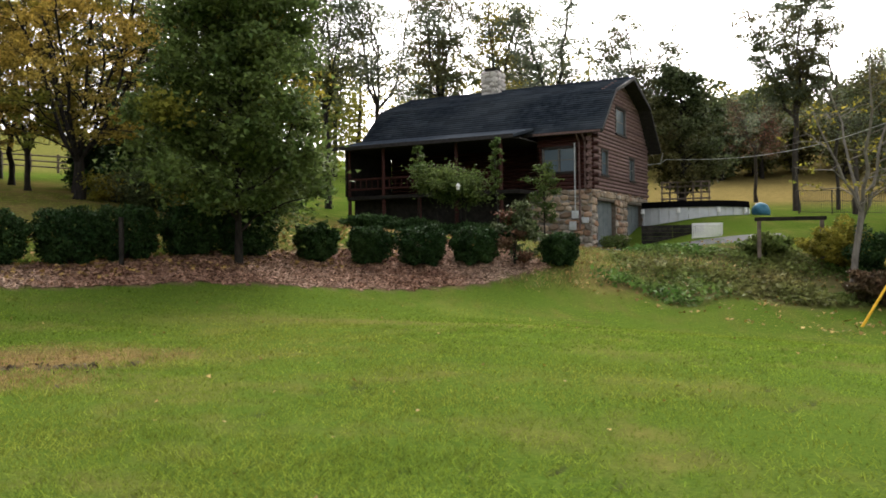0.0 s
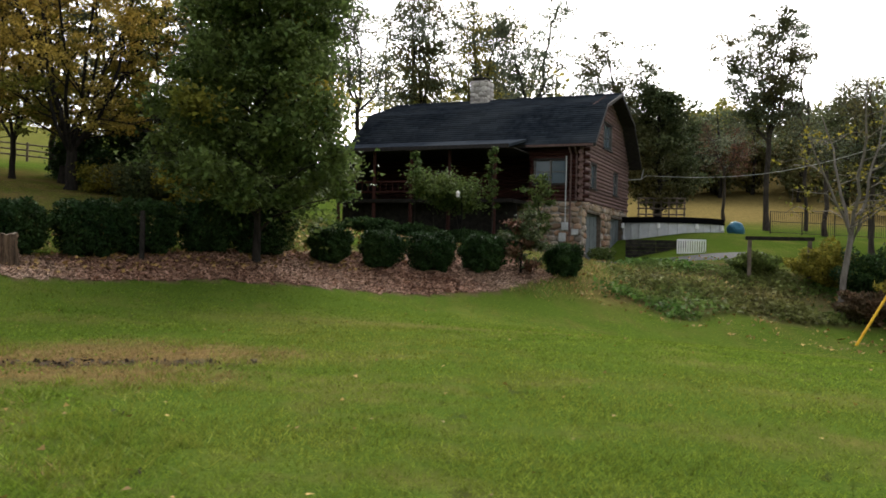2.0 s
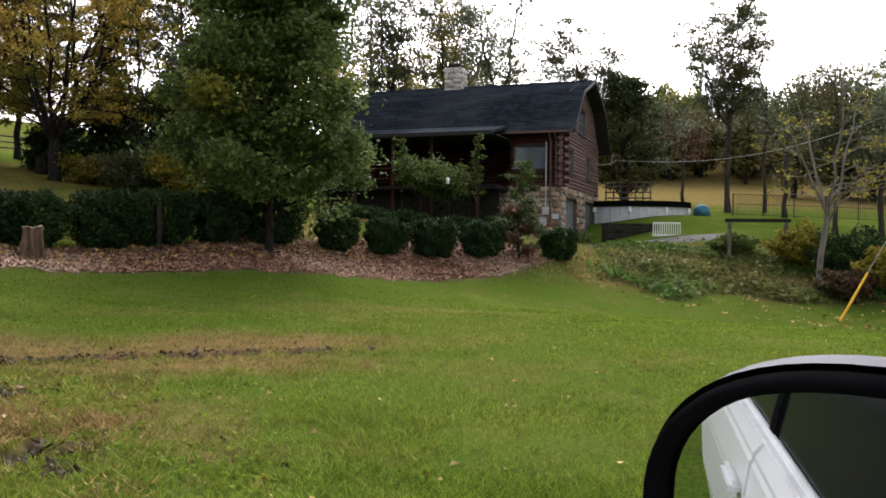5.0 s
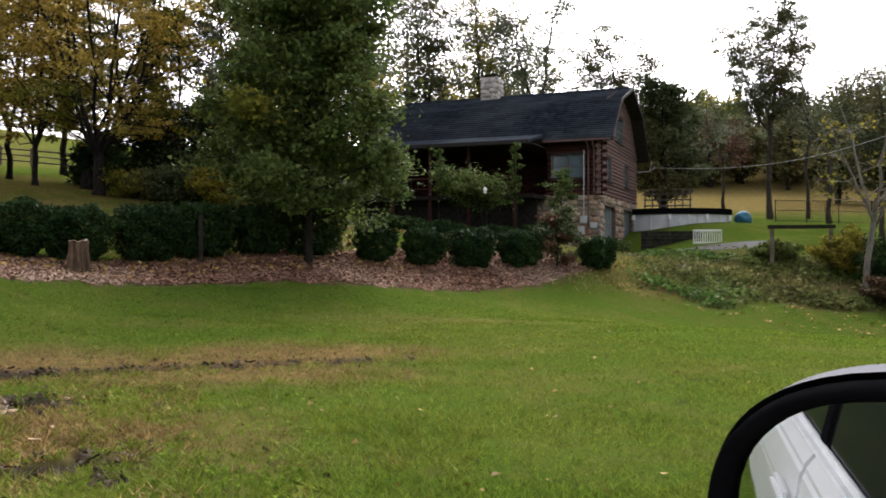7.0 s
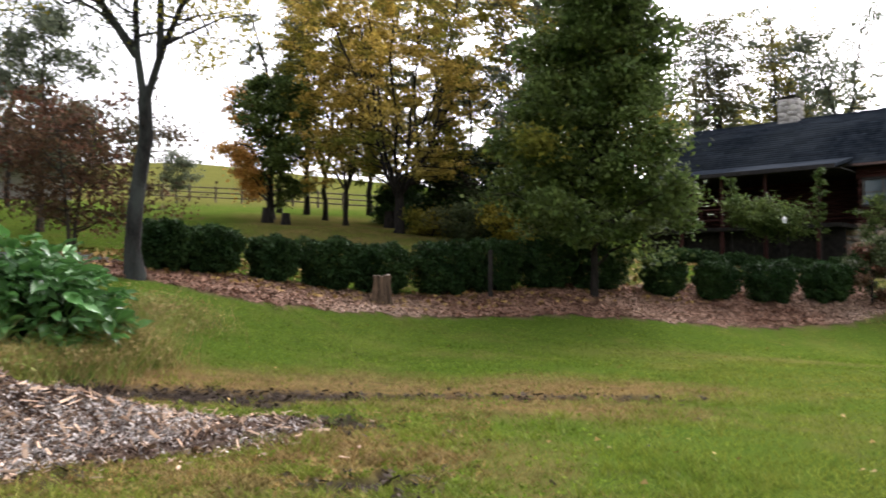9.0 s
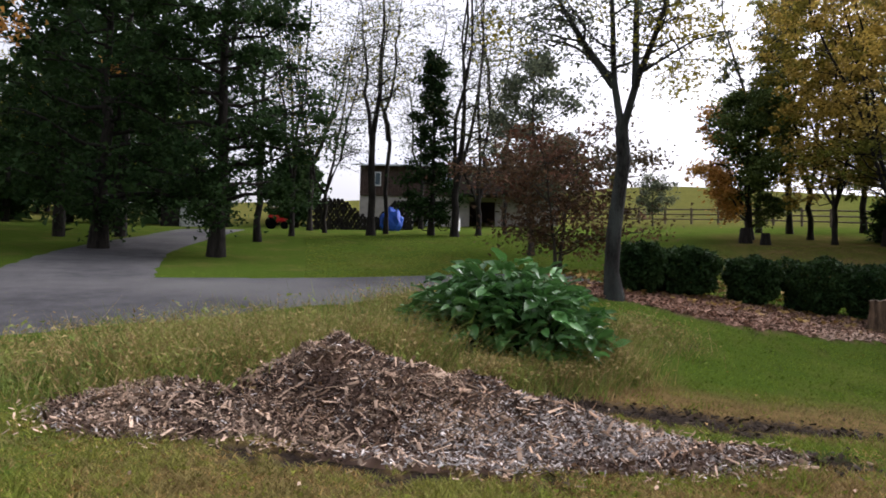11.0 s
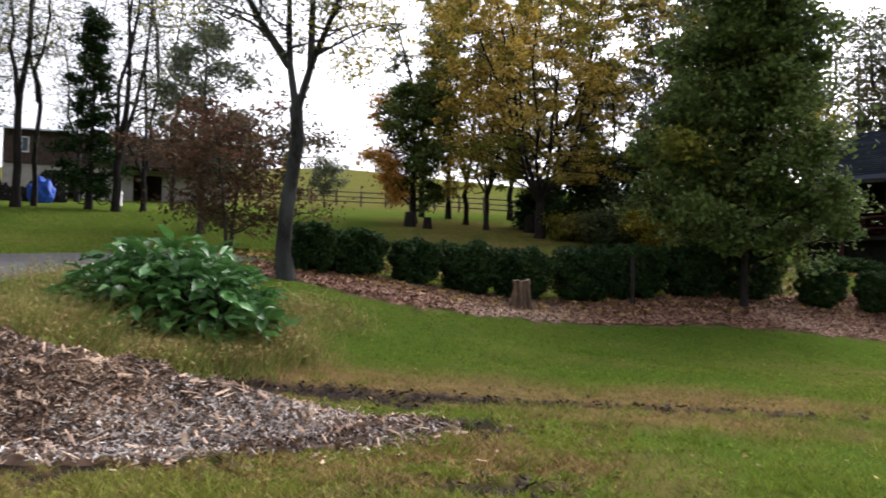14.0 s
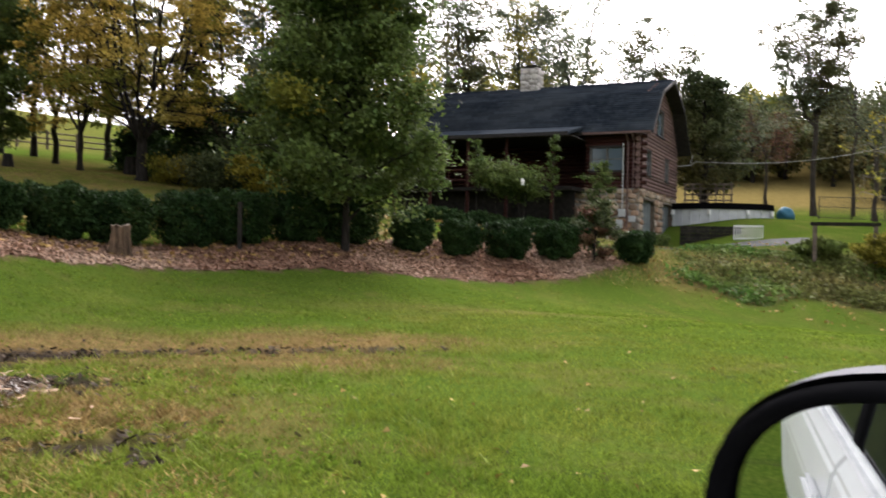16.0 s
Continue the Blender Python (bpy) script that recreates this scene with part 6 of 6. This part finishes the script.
# ---- beyond the house: pool, wall, rails, fence ----
def build_pool():
    x, y = polar(-15.2, 57)
    pool = thing("swimming_pool", "round above-ground pool with pale wall and black cover", "pool", at=(x, y, 2.86))
    n, R, H = 40, 3.6, 0.8
    for i in range(n):
        a0, a1 = 2 * math.pi * i / n, 2 * math.pi * (i + 1) / n
        bm = bmesh.new()
        q = [bm.verts.new((math.cos(a) * r, math.sin(a) * r, z)) for z in (-0.6, H) for r in (R, R - 0.05) for a in (a0 + 0.003, a1 - 0.003)]
        for f in ((0, 1, 5, 4), (2, 6, 7, 3), (0, 4, 6, 2), (1, 3, 7, 5), (4, 5, 7, 6), (0, 2, 3, 1)):
            bm.faces.new([q[k] for k in f])
        part("panel", bm, MAT_POOL, pool)
        if i % 2 == 0:
            part("upright", rod(bmesh.new(), (math.cos(a0) * (R + 0.05), math.sin(a0) * (R + 0.05), -0.6), (math.cos(a0) * (R + 0.03), math.sin(a0) * (R + 0.03), H), 0.04, sides=6), MAT_POOL, pool)
            if i % 4 == 0:
                part("cover_weight", rod(bmesh.new(), (math.cos(a0) * (R + 0.14), math.sin(a0) * (R + 0.14), H - 0.35), (math.cos(a0) * (R + 0.14), math.sin(a0) * (R + 0.14), H - 0.05), 0.12, 0.09, sides=8), MAT_WHITE, pool, "white jug holding the cover")
    bm = bmesh.new()
    bmesh.ops.create_cone(bm, cap_ends=True, segments=40, radius1=R + 0.12, radius2=R + 0.08, depth=0.36, matrix=Matrix.Translation((0, 0, H + 0.16)))
    part("cover", bm, MAT_BLACK, pool, "black winter cover")


build_pool()


def build_yard():
    # dark timber retaining wall
    a, b = polar(-13.2, 48.3), polar(-17.0, 48.8)
    x, y = (a[0] + b[0]) / 2, (a[1] + b[1]) / 2
    L = math.hypot(b[0] - a[0], b[1] - a[1])
    wall = thing("retaining_wall", "low retaining wall of dark stacked timbers", "wall", at=(x, y, 1.3), turn=math.degrees(math.atan2(b[1] - a[1], b[0] - a[0])))
    for k in range(6):
        for j in range(2):
            part("timber", boxed(-L / 2 + j * L / 2 + 0.01, -L / 2 + (j + 1) * L / 2 - 0.01, -0.1 + 0.03 * (k % 2), 0.1, k * 0.2, k * 0.2 + 0.19, 0.015), MAT_TIMBER_DARK, wall)
    # white slatted panel leaning by the wall
    x, y, z = spot(-17.4, 46.6, 0.0)
    crib = thing("slatted_panel", "white plastic slatted crib standing on the yard edge", "panel", at=(x, y, z - 0.05), turn=-18)
    crib.scale = (0.8, 0.8, 0.95)
    for yy in (0, 0.7):
        for zz in (0.1, 0.78):
            part("rail", boxed(-0.9, 0.9, yy - 0.03, yy + 0.03, zz - 0.04, zz + 0.04, 0.01), MAT_WHITE, crib)
        for k in range(13):
            xx = -0.87 + k * 0.145
            part("slat", boxed(xx - 0.025, xx + 0.025, yy - 0.02, yy + 0.02, 0.0, 0.74, 0.006), MAT_WHITE, crib)
    # post and beam
    x, y, z = spot(-23.0, 40.5)
    rail = thing("post_rail", "dark wooden beam carried on two posts", "rail", at=(x, y, 0.8), turn=-12)
    for xx in (-1.22, 1.22):
        part("post", boxed(xx - 0.08, xx + 0.08, -0.08, 0.08, 0, 1.6, 0.012), MAT_TIMBER, rail)
    part("beam", boxed(-1.4, 1.4, -0.1, 0.1, 1.602, 1.76, 0.015), MAT_TIMBER_DARK, rail)
    # blue heap by the pool
    x, y, z = spot(-19.6, 57)
    tarp = thing("blue_tarp_heap", "blue tarpaulin heap beside the pool", "tarp", at=(x, y, z - 0.05))
    bm = bmesh.new()
    bmesh.ops.create_icosphere(bm, subdivisions=3, radius=0.55)
    for v in bm.verts:
        k = 1 + 0.2 * noise.noise(v.co * 2.3)
        v.co = Vector((v.co.x * k, v.co.y * k, max(0, v.co.z * 0.9 * k + 0.3)))
    part("sheet", bm, MAT_TEAL, tarp)
    # boards under the shade tree
    x, y, z = spot(-14.9, 60)
    deck = thing("deck_rail", "weathered wooden deck railing behind the house", "railing", at=(x, y, z - 0.2), turn=-14)
    for k in range(7):
        part("post", boxed(-1.5 + k * 0.5 - 0.05, -1.5 + k * 0.5 + 0.05, -0.05, 0.05, 0, 2.4, 0.01), MAT_TIMBER, deck)
    for zz in (1.2, 1.6, 2.0, 2.3):
        part("rail", boxed(-1.6, 1.6, -0.08, -0.051, zz, zz + 0.1, 0.008), MAT_TIMBER, deck)
    # mesh fence on the far right
    pts = [polar(a, 60) for a in np.linspace(-21.5, -36, 9)]
    f = thing("mesh_fence", "dark mesh garden fence on metal posts", "fence")
    for (xa, ya), (xb, yb) in zip(pts, pts[1:]):
        za, zb = ground_at(xa, ya), ground_at(xb, yb)
        part("post", rod(bmesh.new(), (xa, ya, za - 0.3), (xa, ya, za + 1.5), 0.04, sides=6), MAT_TRIM_DARK, f)
        for h in (0.1, 0.8, 1.45):
            part("rail", rod(bmesh.new(), (xa, ya, za + h), (xb, yb, zb + h), 0.02, sides=5), MAT_TRIM_DARK, f)
        bm = bmesh.new()
        for k in range(1, 16):
            t = k / 16
            xx, yy, zz = xa + (xb - xa) * t, ya + (yb - ya) * t, za + (zb - za) * t
            rod(bm, (xx, yy, zz + 0.1), (xx, yy, zz + 1.45), 0.016, sides=4)
        part("mesh_panel", bm, MAT_TEAL if len(f.children) > 32 else MAT_TRIM_DARK, f)
    # yellow guy-wire guard
    x, y = polar(-27.75, 34.2)
    guard = thing("wire_guard", "yellow plastic guard on a leaning guy wire", "guard", at=(x, y, ground_at(x, y)))
    part("tube", rod(bmesh.new(), (0, 0, -0.1), (1.25, 0.35, 1.75), 0.045, sides=8), MAT_YELLOW, guard)
    part("wire", rod(bmesh.new(), (1.25, 0.35, 1.75), (6.6, 1.9, 9.5), 0.012, sides=5), MAT_WIRE, guard)
    # service cable to the house
    a = np.array([13.4, 53.1, 6.6])
    b = np.array([*polar(-36, 44), 9.2])
    t = np.linspace(0, 1, 24)[:, None]
    V, F = tubes_np([(a + (b - a) * t - np.array([0, 0, 1.5]) * np.sin(np.pi * t), np.full(24, 0.015))], 6)
    cable = thing("service_cable", "pale overhead service cable to the house", "cable")
    mesh_np("strand", V, F, MAT_WIRE, cable)


build_yard()


# ---- split-rail fence along the field ----
def build_fence():
    stops = [(46, 72), (41, 72), (36, 72), (31, 70), (26, 66), (21, 61), (16, 57), (11, 54)]
    pts = []
    for (a0, r0), (a1, r1) in zip(stops, stops[1:]):
        for k in range(3):
            t = k / 3
            pts.append(polar(a0 + (a1 - a0) * t, r0 + (r1 - r0) * t))
    f = thing("rail_fence", "weathered wooden three-rail fence along the field", "fence")
    for (xa, ya), (xb, yb) in zip(pts, pts[1:]):
        za, zb = ground_at(xa, ya), ground_at(xb, yb)
        part("post", boxed(xa - 0.07, xa + 0.07, ya - 0.07, ya + 0.07, za - 0.3, za + 1.35, 0.01), MAT_TIMBER, f)
        for h in (0.4, 0.8, 1.2):
            part("rail", rod(bmesh.new(), (xa, ya, za + h), (xb, yb, zb + h), 0.055, sides=6), MAT_TIMBER, f)
    # old stump and stones under the grove
    for az, r, s in ((31.0, 44, 0.45), (29.8, 43, 0.35), (22.8, 44, 0.5)):
        x, y, z = spot(az, r)
        st = thing("cut_stump", "dark old cut stump among the grove", "stump", group="old stumps", at=(x, y, z - 0.1))
        bm = bmesh.new()
        rod(bm, (0, 0, 0), (0, 0, s * 1.9), s * 0.8, s * 0.55, sides=12)
        part("trunk", bm, MAT_BARK_DARK, st)


build_fence()


# ---- barn and the things round it ----
def build_barn():
    a, b = polar(56.5, 66), polar(43.0, 66)
    L = math.hypot(b[0] - a[0], b[1] - a[1])
    z0 = 7.05
    barn = thing("barn", "long brown barn with pale lower wall and tin roof", "barn", at=(a[0], a[1], z0), turn=math.degrees(math.atan2(b[1] - a[1], b[0] - a[0])))
    doors = [(4.2, 6.4), (8.6, 10.6)]
    bm = bmesh.new()
    for u0, u1 in gaps(0, L, doors):
        box(bm, u0, u1, 0, 0.25, -1.5, 2.55)
    for u0, u1 in doors:
        box(bm, u0, u1, 0, 0.25, 2.2, 2.55)
    part("lower_wall", bm, MAT_BARN_PALE, barn)
    bm = bmesh.new()
    box(bm, 0, 0.25, 0.251, 8, -1.5, 5.0)
    box(bm, L - 0.25, L, 0.251, 8, -1.5, 5.0)
    box(bm, 0.251, L - 0.251, 7.75, 8, -1.5, 5.0)
    part("side_wall", bm, MAT_BARN, barn)
    n = int(L / 0.3)
    for k in range(n):
        u = L * k / n
        part("board", boxed(u + 0.008, u + L / n - 0.008, -0.12, 0.12, 2.555, 5.0), MAT_BARN, barn)
    part("upper_wall", boxed(0.02, L - 0.02, 0.13, 0.24, 2.56, 4.99), MAT_BARN, barn)
    for s in (1, -1):
        pts = [(-0.6, -0.6, 4.95), (L + 0.6, -0.6, 4.95), (L + 0.6, 4.0, 6.6), (-0.6, 4.0, 6.6)] if s > 0 else [(-0.6, 4.0, 6.6), (L + 0.6, 4.0, 6.6), (L + 0.6, 8.6, 4.95), (-0.6, 8.6, 4.95)]
        bm = bmesh.new()
        q = [bm.verts.new(p) for p in pts]
        w = [bm.verts.new((p[0], p[1], p[2] - 0.12)) for p in pts]
        bm.faces.new(q)
        bm.faces.new(w[::-1])
        for i in range(4):
            bm.faces.new((q[i], w[i], w[(i + 1) % 4], q[(i + 1) % 4]))
        r = part("roof", bm, MAT_TIN, barn, "dull tin roof")
        for k in range(int(L / 0.6)):
            u = k * 0.6
            p, o = Vector(pts[0]), Vector(pts[3])
            part("seam", rod(bmesh.new(), (u, p.y, p.z + 0.02), (u, o.y, o.z + 0.02), 0.025, sides=4), MAT_TIN, r)
    for u in (1.2, 6.8, 13.2):
        w = part("window", boxed(u - 0.45, u + 0.45, -0.17, -0.121, 3.3, 4.4, 0.01), MAT_WHITE, barn, "white-framed window")
        for k in range(2):
            part("pane", boxed(u - 0.38 + k * 0.4, u - 0.02 + k * 0.4, -0.185, -0.172, 3.38, 4.32), MAT_PANE, w)
    for k in range(5):
        part("post", boxed(7.3 + k * 1.9 - 0.08, 7.3 + k * 1.9 + 0.08, -1.6, -1.45, -1.5, 2.5, 0.01), MAT_TIMBER, barn)
    part("awning", boxed(7.0, 15.2, -1.7, -0.13, 2.52, 2.62, 0.01), MAT_TIMBER_DARK, barn)

    # stacked firewood, blue tarp, bicycle, white tank, red tractor
    rng = random.Random(8)
    x, y, z = spot(56.2, 56)
    stack = thing("woodpile", "long dark stack of split firewood beside the barn", "firewood", at=(x, y, z - 0.1), turn=57)
    for k in range(11):
        for j in range(26):
            rr = rng.uniform(0.11, 0.15)
            xx, zz = -3.2 + j * 0.25 + (0.12 if k % 2 else 0) + rng.uniform(-0.03, 0.03), 0.1 + k * 0.19
            if zz < 1.6 + 0.7 * math.sin(j * 0.33):
                part("split_log", rod(bmesh.new(), (xx, -0.3 + rng.uniform(-0.06, 0.06), zz), (xx, 0.3, zz), rr, sides=6), MAT_BARK_DARK if rng.random() < 0.6 else MAT_TIMBER_DARK, stack)
    x, y, z = spot(54.3, 53)
    tarp = thing("blue_tarp", "bright blue tarp draped over a heap", "tarp", at=(x, y, z - 0.05), turn=52)
    tarp.scale = (0.6, 0.6, 0.75)
    bm = bmesh.new()
    bmesh.ops.create_icosphere(bm, subdivisions=3, radius=1.0)
    for v in bm.verts:
        k = 1 + 0.25 * noise.noise(v.co * 2.0)
        v.co = Vector((v.co.x * 1.2 * k, v.co.y * 0.8 * k, max(0, (v.co.z * 1.2 + 0.75) * k)))
    part("sheet", bm, MAT_BLUE, tarp)
    x, y, z = spot(51.4, 52)
    bike = thing("bicycle", "small dark bicycle leaning near the barn", "bicycle", at=(x, y, z), turn=50)
    for xx in (-0.55, 0.55):
        V, F = tubes_np([(np.array([[xx + 0.33 * math.cos(t), 0, 0.35 + 0.33 * math.sin(t)] for t in np.linspace(0, 6.283, 21)]), np.full(21, 0.03))], 6)
        mesh_np("wheel", V, F, MAT_BLACK, bike)
    bm = bmesh.new()
    for p, q in (((-0.55, 0, 0.35), (-0.1, 0, 0.4)), ((-0.1, 0, 0.4), (0.4, 0, 0.85)), ((-0.3, 0, 0.85), (0.4, 0, 0.85)), ((-0.3, 0, 0.95), (-0.1, 0, 0.4)), ((0.55, 0, 0.35), (0.38, 0, 1.0)), ((-0.55, 0, 0.35), (-0.3, 0, 0.8))):
        rod(bm, p, q, 0.03, sides=6)
    part("bike_frame", bm, MAT_GREYBOX, bike)
    x, y, z = spot(49.9, 53)
    tank = thing("white_tank", "upright white tank standing by the barn trees", "tank", at=(x, y, z - 0.1))
    tank.scale = (0.7, 0.7, 0.8)
    bm = bmesh.new()
    rod(bm, (0, 0, 0), (0, 0, 1.1), 0.35, sides=16)
    rod(bm, (0, 0, 1.1), (0, 0, 1.35), 0.35, 0.12, sides=16)
    part("cylinder", bm, MAT_WHITE, tank)
    x, y, z = spot(62.0, 56)
    tr = thing("tractor", "red garden tractor parked by the trees", "tractor", at=(x, y, z + 0.0), turn=60)
    tr.scale = (0.6, 0.6, 0.6)
    bm = boxed(-0.9, 0.3, -0.4, 0.4, 0.7, 1.5, 0.12)
    box(bm, 0.3, 1.1, -0.35, 0.35, 0.7, 1.2, 0.1)
    part("hood", bm, MAT_REDPAINT, tr)
    part("roof_panel", boxed(-0.9, 0.2, -0.5, 0.5, 2.3, 2.42, 0.04), MAT_WHITE, tr)
    for xx in (-0.8, 0.1):
        for yy in (-0.4, 0.4):
            part("roof_post", rod(bmesh.new(), (xx, yy, 1.4), (xx, yy, 2.3), 0.04, sides=6), MAT_BLACK, tr)
    for xx, rr in ((-0.6, 0.6), (0.85, 0.4)):
        for yy in (-0.55, 0.55):
            part("wheel", rod(bmesh.new(), (xx, yy - 0.15, rr), (xx, yy + 0.15, rr), rr, sides=18), MAT_BLACK, tr)
    # pale shed door far up the drive
    x, y, z = spot(67.2, 58)
    shed = thing("shed", "small grey shed at the end of the drive", "shed", at=(x, y, z - 0.2), turn=67)
    part("wall", boxed(-2.2, 2.2, 0, 3, 0, 2.8, 0.02), MAT_TIMBER_DARK, shed)
    part("door", boxed(-1.0, 0.5, -0.05, -0.001, 0.1, 2.4, 0.01), MAT_GREYBOX, shed, "pale grey door")
    bm = prism([(-2.6, 2.75), (2.6, 2.75), (0, 4.0)], -0.3, 3.3)
    part("roof", bm, MAT_SHINGLE, shed)


build_barn()


# ---- the parked car with its wing mirror ----
def build_car():
    car = thing("car", "white car with black-rimmed wing mirror parked on the grass", "car", at=(0, 0, 0), turn=9.8)
    o = 0.07

    def section(pts, x0, x1, mat, name, label="", steps=1):
        bm = prism(pts, 0, 1)
        for v in bm.verts:
            v.co = Vector((x0 + (x1 - x0) * v.co.y, v.co.x, v.co.z))
        bmesh.ops.recalc_face_normals(bm, faces=bm.faces)
        bmesh.ops.bevel(bm, geom=list(bm.edges), offset=0.012, segments=2, affect="EDGES")
        return part(name, bm, mat, car, label)

    flank = [(o + 0.02, 0.38), (o + 0.07, 0.62), (o + 0.08, 0.86), (o + 0.06, 0.98), (o + 0.02, 1.03), (-1.72, 1.03), (-1.75, 0.98), (-1.78, 0.86), (-1.77, 0.62), (-1.72, 0.38)]
    section(flank, -0.55, 0.75, MAT_CARPAINT, "front_door", "white front door")
    section(flank, -1.50, -0.56, MAT_CARPAINT, "rear_door", "white rear door")
    section(flank, -2.95, -1.51, MAT_CARPAINT, "rear_body", "white rear body")
    nose = [p for p in flank[:3]] + [(o + 0.03, 0.98), (-1.74, 0.98)] + flank[7:]
    section(nose, 0.76, 2.1, MAT_CARPAINT, "front_body", "white bonnet and wing")
    glass = [(o + 0.01, 1.035), (o - 0.13, 1.60), (-1.57, 1.60), (-1.71, 1.035)]
    section(glass, -1.46, -0.62, MAT_TINT, "rear_window", "dark tinted window")
    section(glass, -2.55, -1.56, MAT_TINT, "quarter_window", "dark tinted window")
    pillar = [(o + 0.018, 1.035), (o - 0.122, 1.61), (-1.578, 1.61), (-1.718, 1.035)]
    section(pillar, -0.615, -0.53, MAT_BLACK, "door_pillar")
    section(pillar, -1.555, -1.465, MAT_BLACK, "door_pillar")
    section(pillar, -2.75, -2.555, MAT_CARPAINT, "rear_pillar")
    section([(o - 0.12, 1.612), (o - 0.22, 1.68), (-1.48, 1.68), (-1.58, 1.612)], -2.7, -0.56, MAT_CARPAINT, "roof_panel", "white roof")
    section([(o + 0.045, 1.02), (o + 0.03, 1.048), (o + 0.0, 1.048), (o + 0.0, 1.02)], -2.5, -0.62, MAT_GREYBOX, "belt_trim", "bright belt trim")
    for x in (-0.75, -1.65):
        part("door_handle", boxed(x - 0.11, x + 0.11, o + 0.075, o + 0.11, 0.87, 0.91, 0.012), MAT_CARPAINT, car)
    for x in (-2.25, 1.35):
        for y0, y1 in ((o - 0.16, o + 0.06), (-1.76, -1.54)):
            w = part("wheel", rod(bmesh.new(), (x, y0, 0.34), (x, y1, 0.34), 0.34, sides=28), MAT_BLACK, car)
            part("rim", rod(bmesh.new(), (x, y1 - 0.01, 0.34), (x, y1 + 0.012, 0.34), 0.22, sides=20), MAT_GREYBOX, w)

    # mirror: a rounded housing, black rim and real mirror glass
    W, H = 0.235, 0.165
    left = Vector((0.1225, 0.4125, EYE - 0.131))
    ang = -48.0
    centre = left + Vector((math.cos(radians(ang)), math.sin(radians(ang)), 0)) * W / 2
    inv = pose(0, 0, 0, 0, 0, 9.8).inverted()
    holder = Matrix.Translation(inv @ centre) @ pose(0, 0, 0, 0, 0, ang - 9.8)

    def outline(k, n=56):
        pts = []
        for i in range(n):
            a = 2 * math.pi * i / n
            c, s = math.cos(a), math.sin(a)
            e = 2 / 2.45
            pts.append((math.copysign(abs(c) ** e, c) * (W / 2 - k), math.copysign(abs(s) ** e, s) * (H / 2 - k)))
        return pts

    def loft(rings, cap0, cap1):
        bm = bmesh.new()
        loops = [[bm.verts.new((p[0], y, p[1])) for p in outline(k)] for k, y in rings]
        n = len(loops[0])
        for a, b in zip(loops, loops[1:]):
            for i in range(n):
                bm.faces.new((a[i], a[(i + 1) % n], b[(i + 1) % n], b[i])).smooth = True
        if cap0:
            bm.faces.new(loops[0])
        if cap1:
            bm.faces.new(loops[-1])
        bmesh.ops.recalc_face_normals(bm, faces=bm.faces)
        return bm

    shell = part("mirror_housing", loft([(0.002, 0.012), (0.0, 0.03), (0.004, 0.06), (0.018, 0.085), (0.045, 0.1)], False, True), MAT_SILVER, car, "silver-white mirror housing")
    rim = part("mirror_rim", loft([(0.014, 0.016), (0.0135, 0.002), (0.011, -0.003), (0.007, 0.0), (0.005, 0.010)], False, False), MAT_BLACK, car, "black mirror rim")
    glass = part("mirror_glass", loft([(0.0138, 0.010), (0.0138, 0.013)], True, True), MAT_MIRROR, car, "mirror glass")
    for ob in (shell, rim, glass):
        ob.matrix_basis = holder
    part("mirror_arm", boxed(0.10, 0.20, o, o + 0.2, 1.2, 1.27, 0.02), MAT_BLACK, car)


build_car()
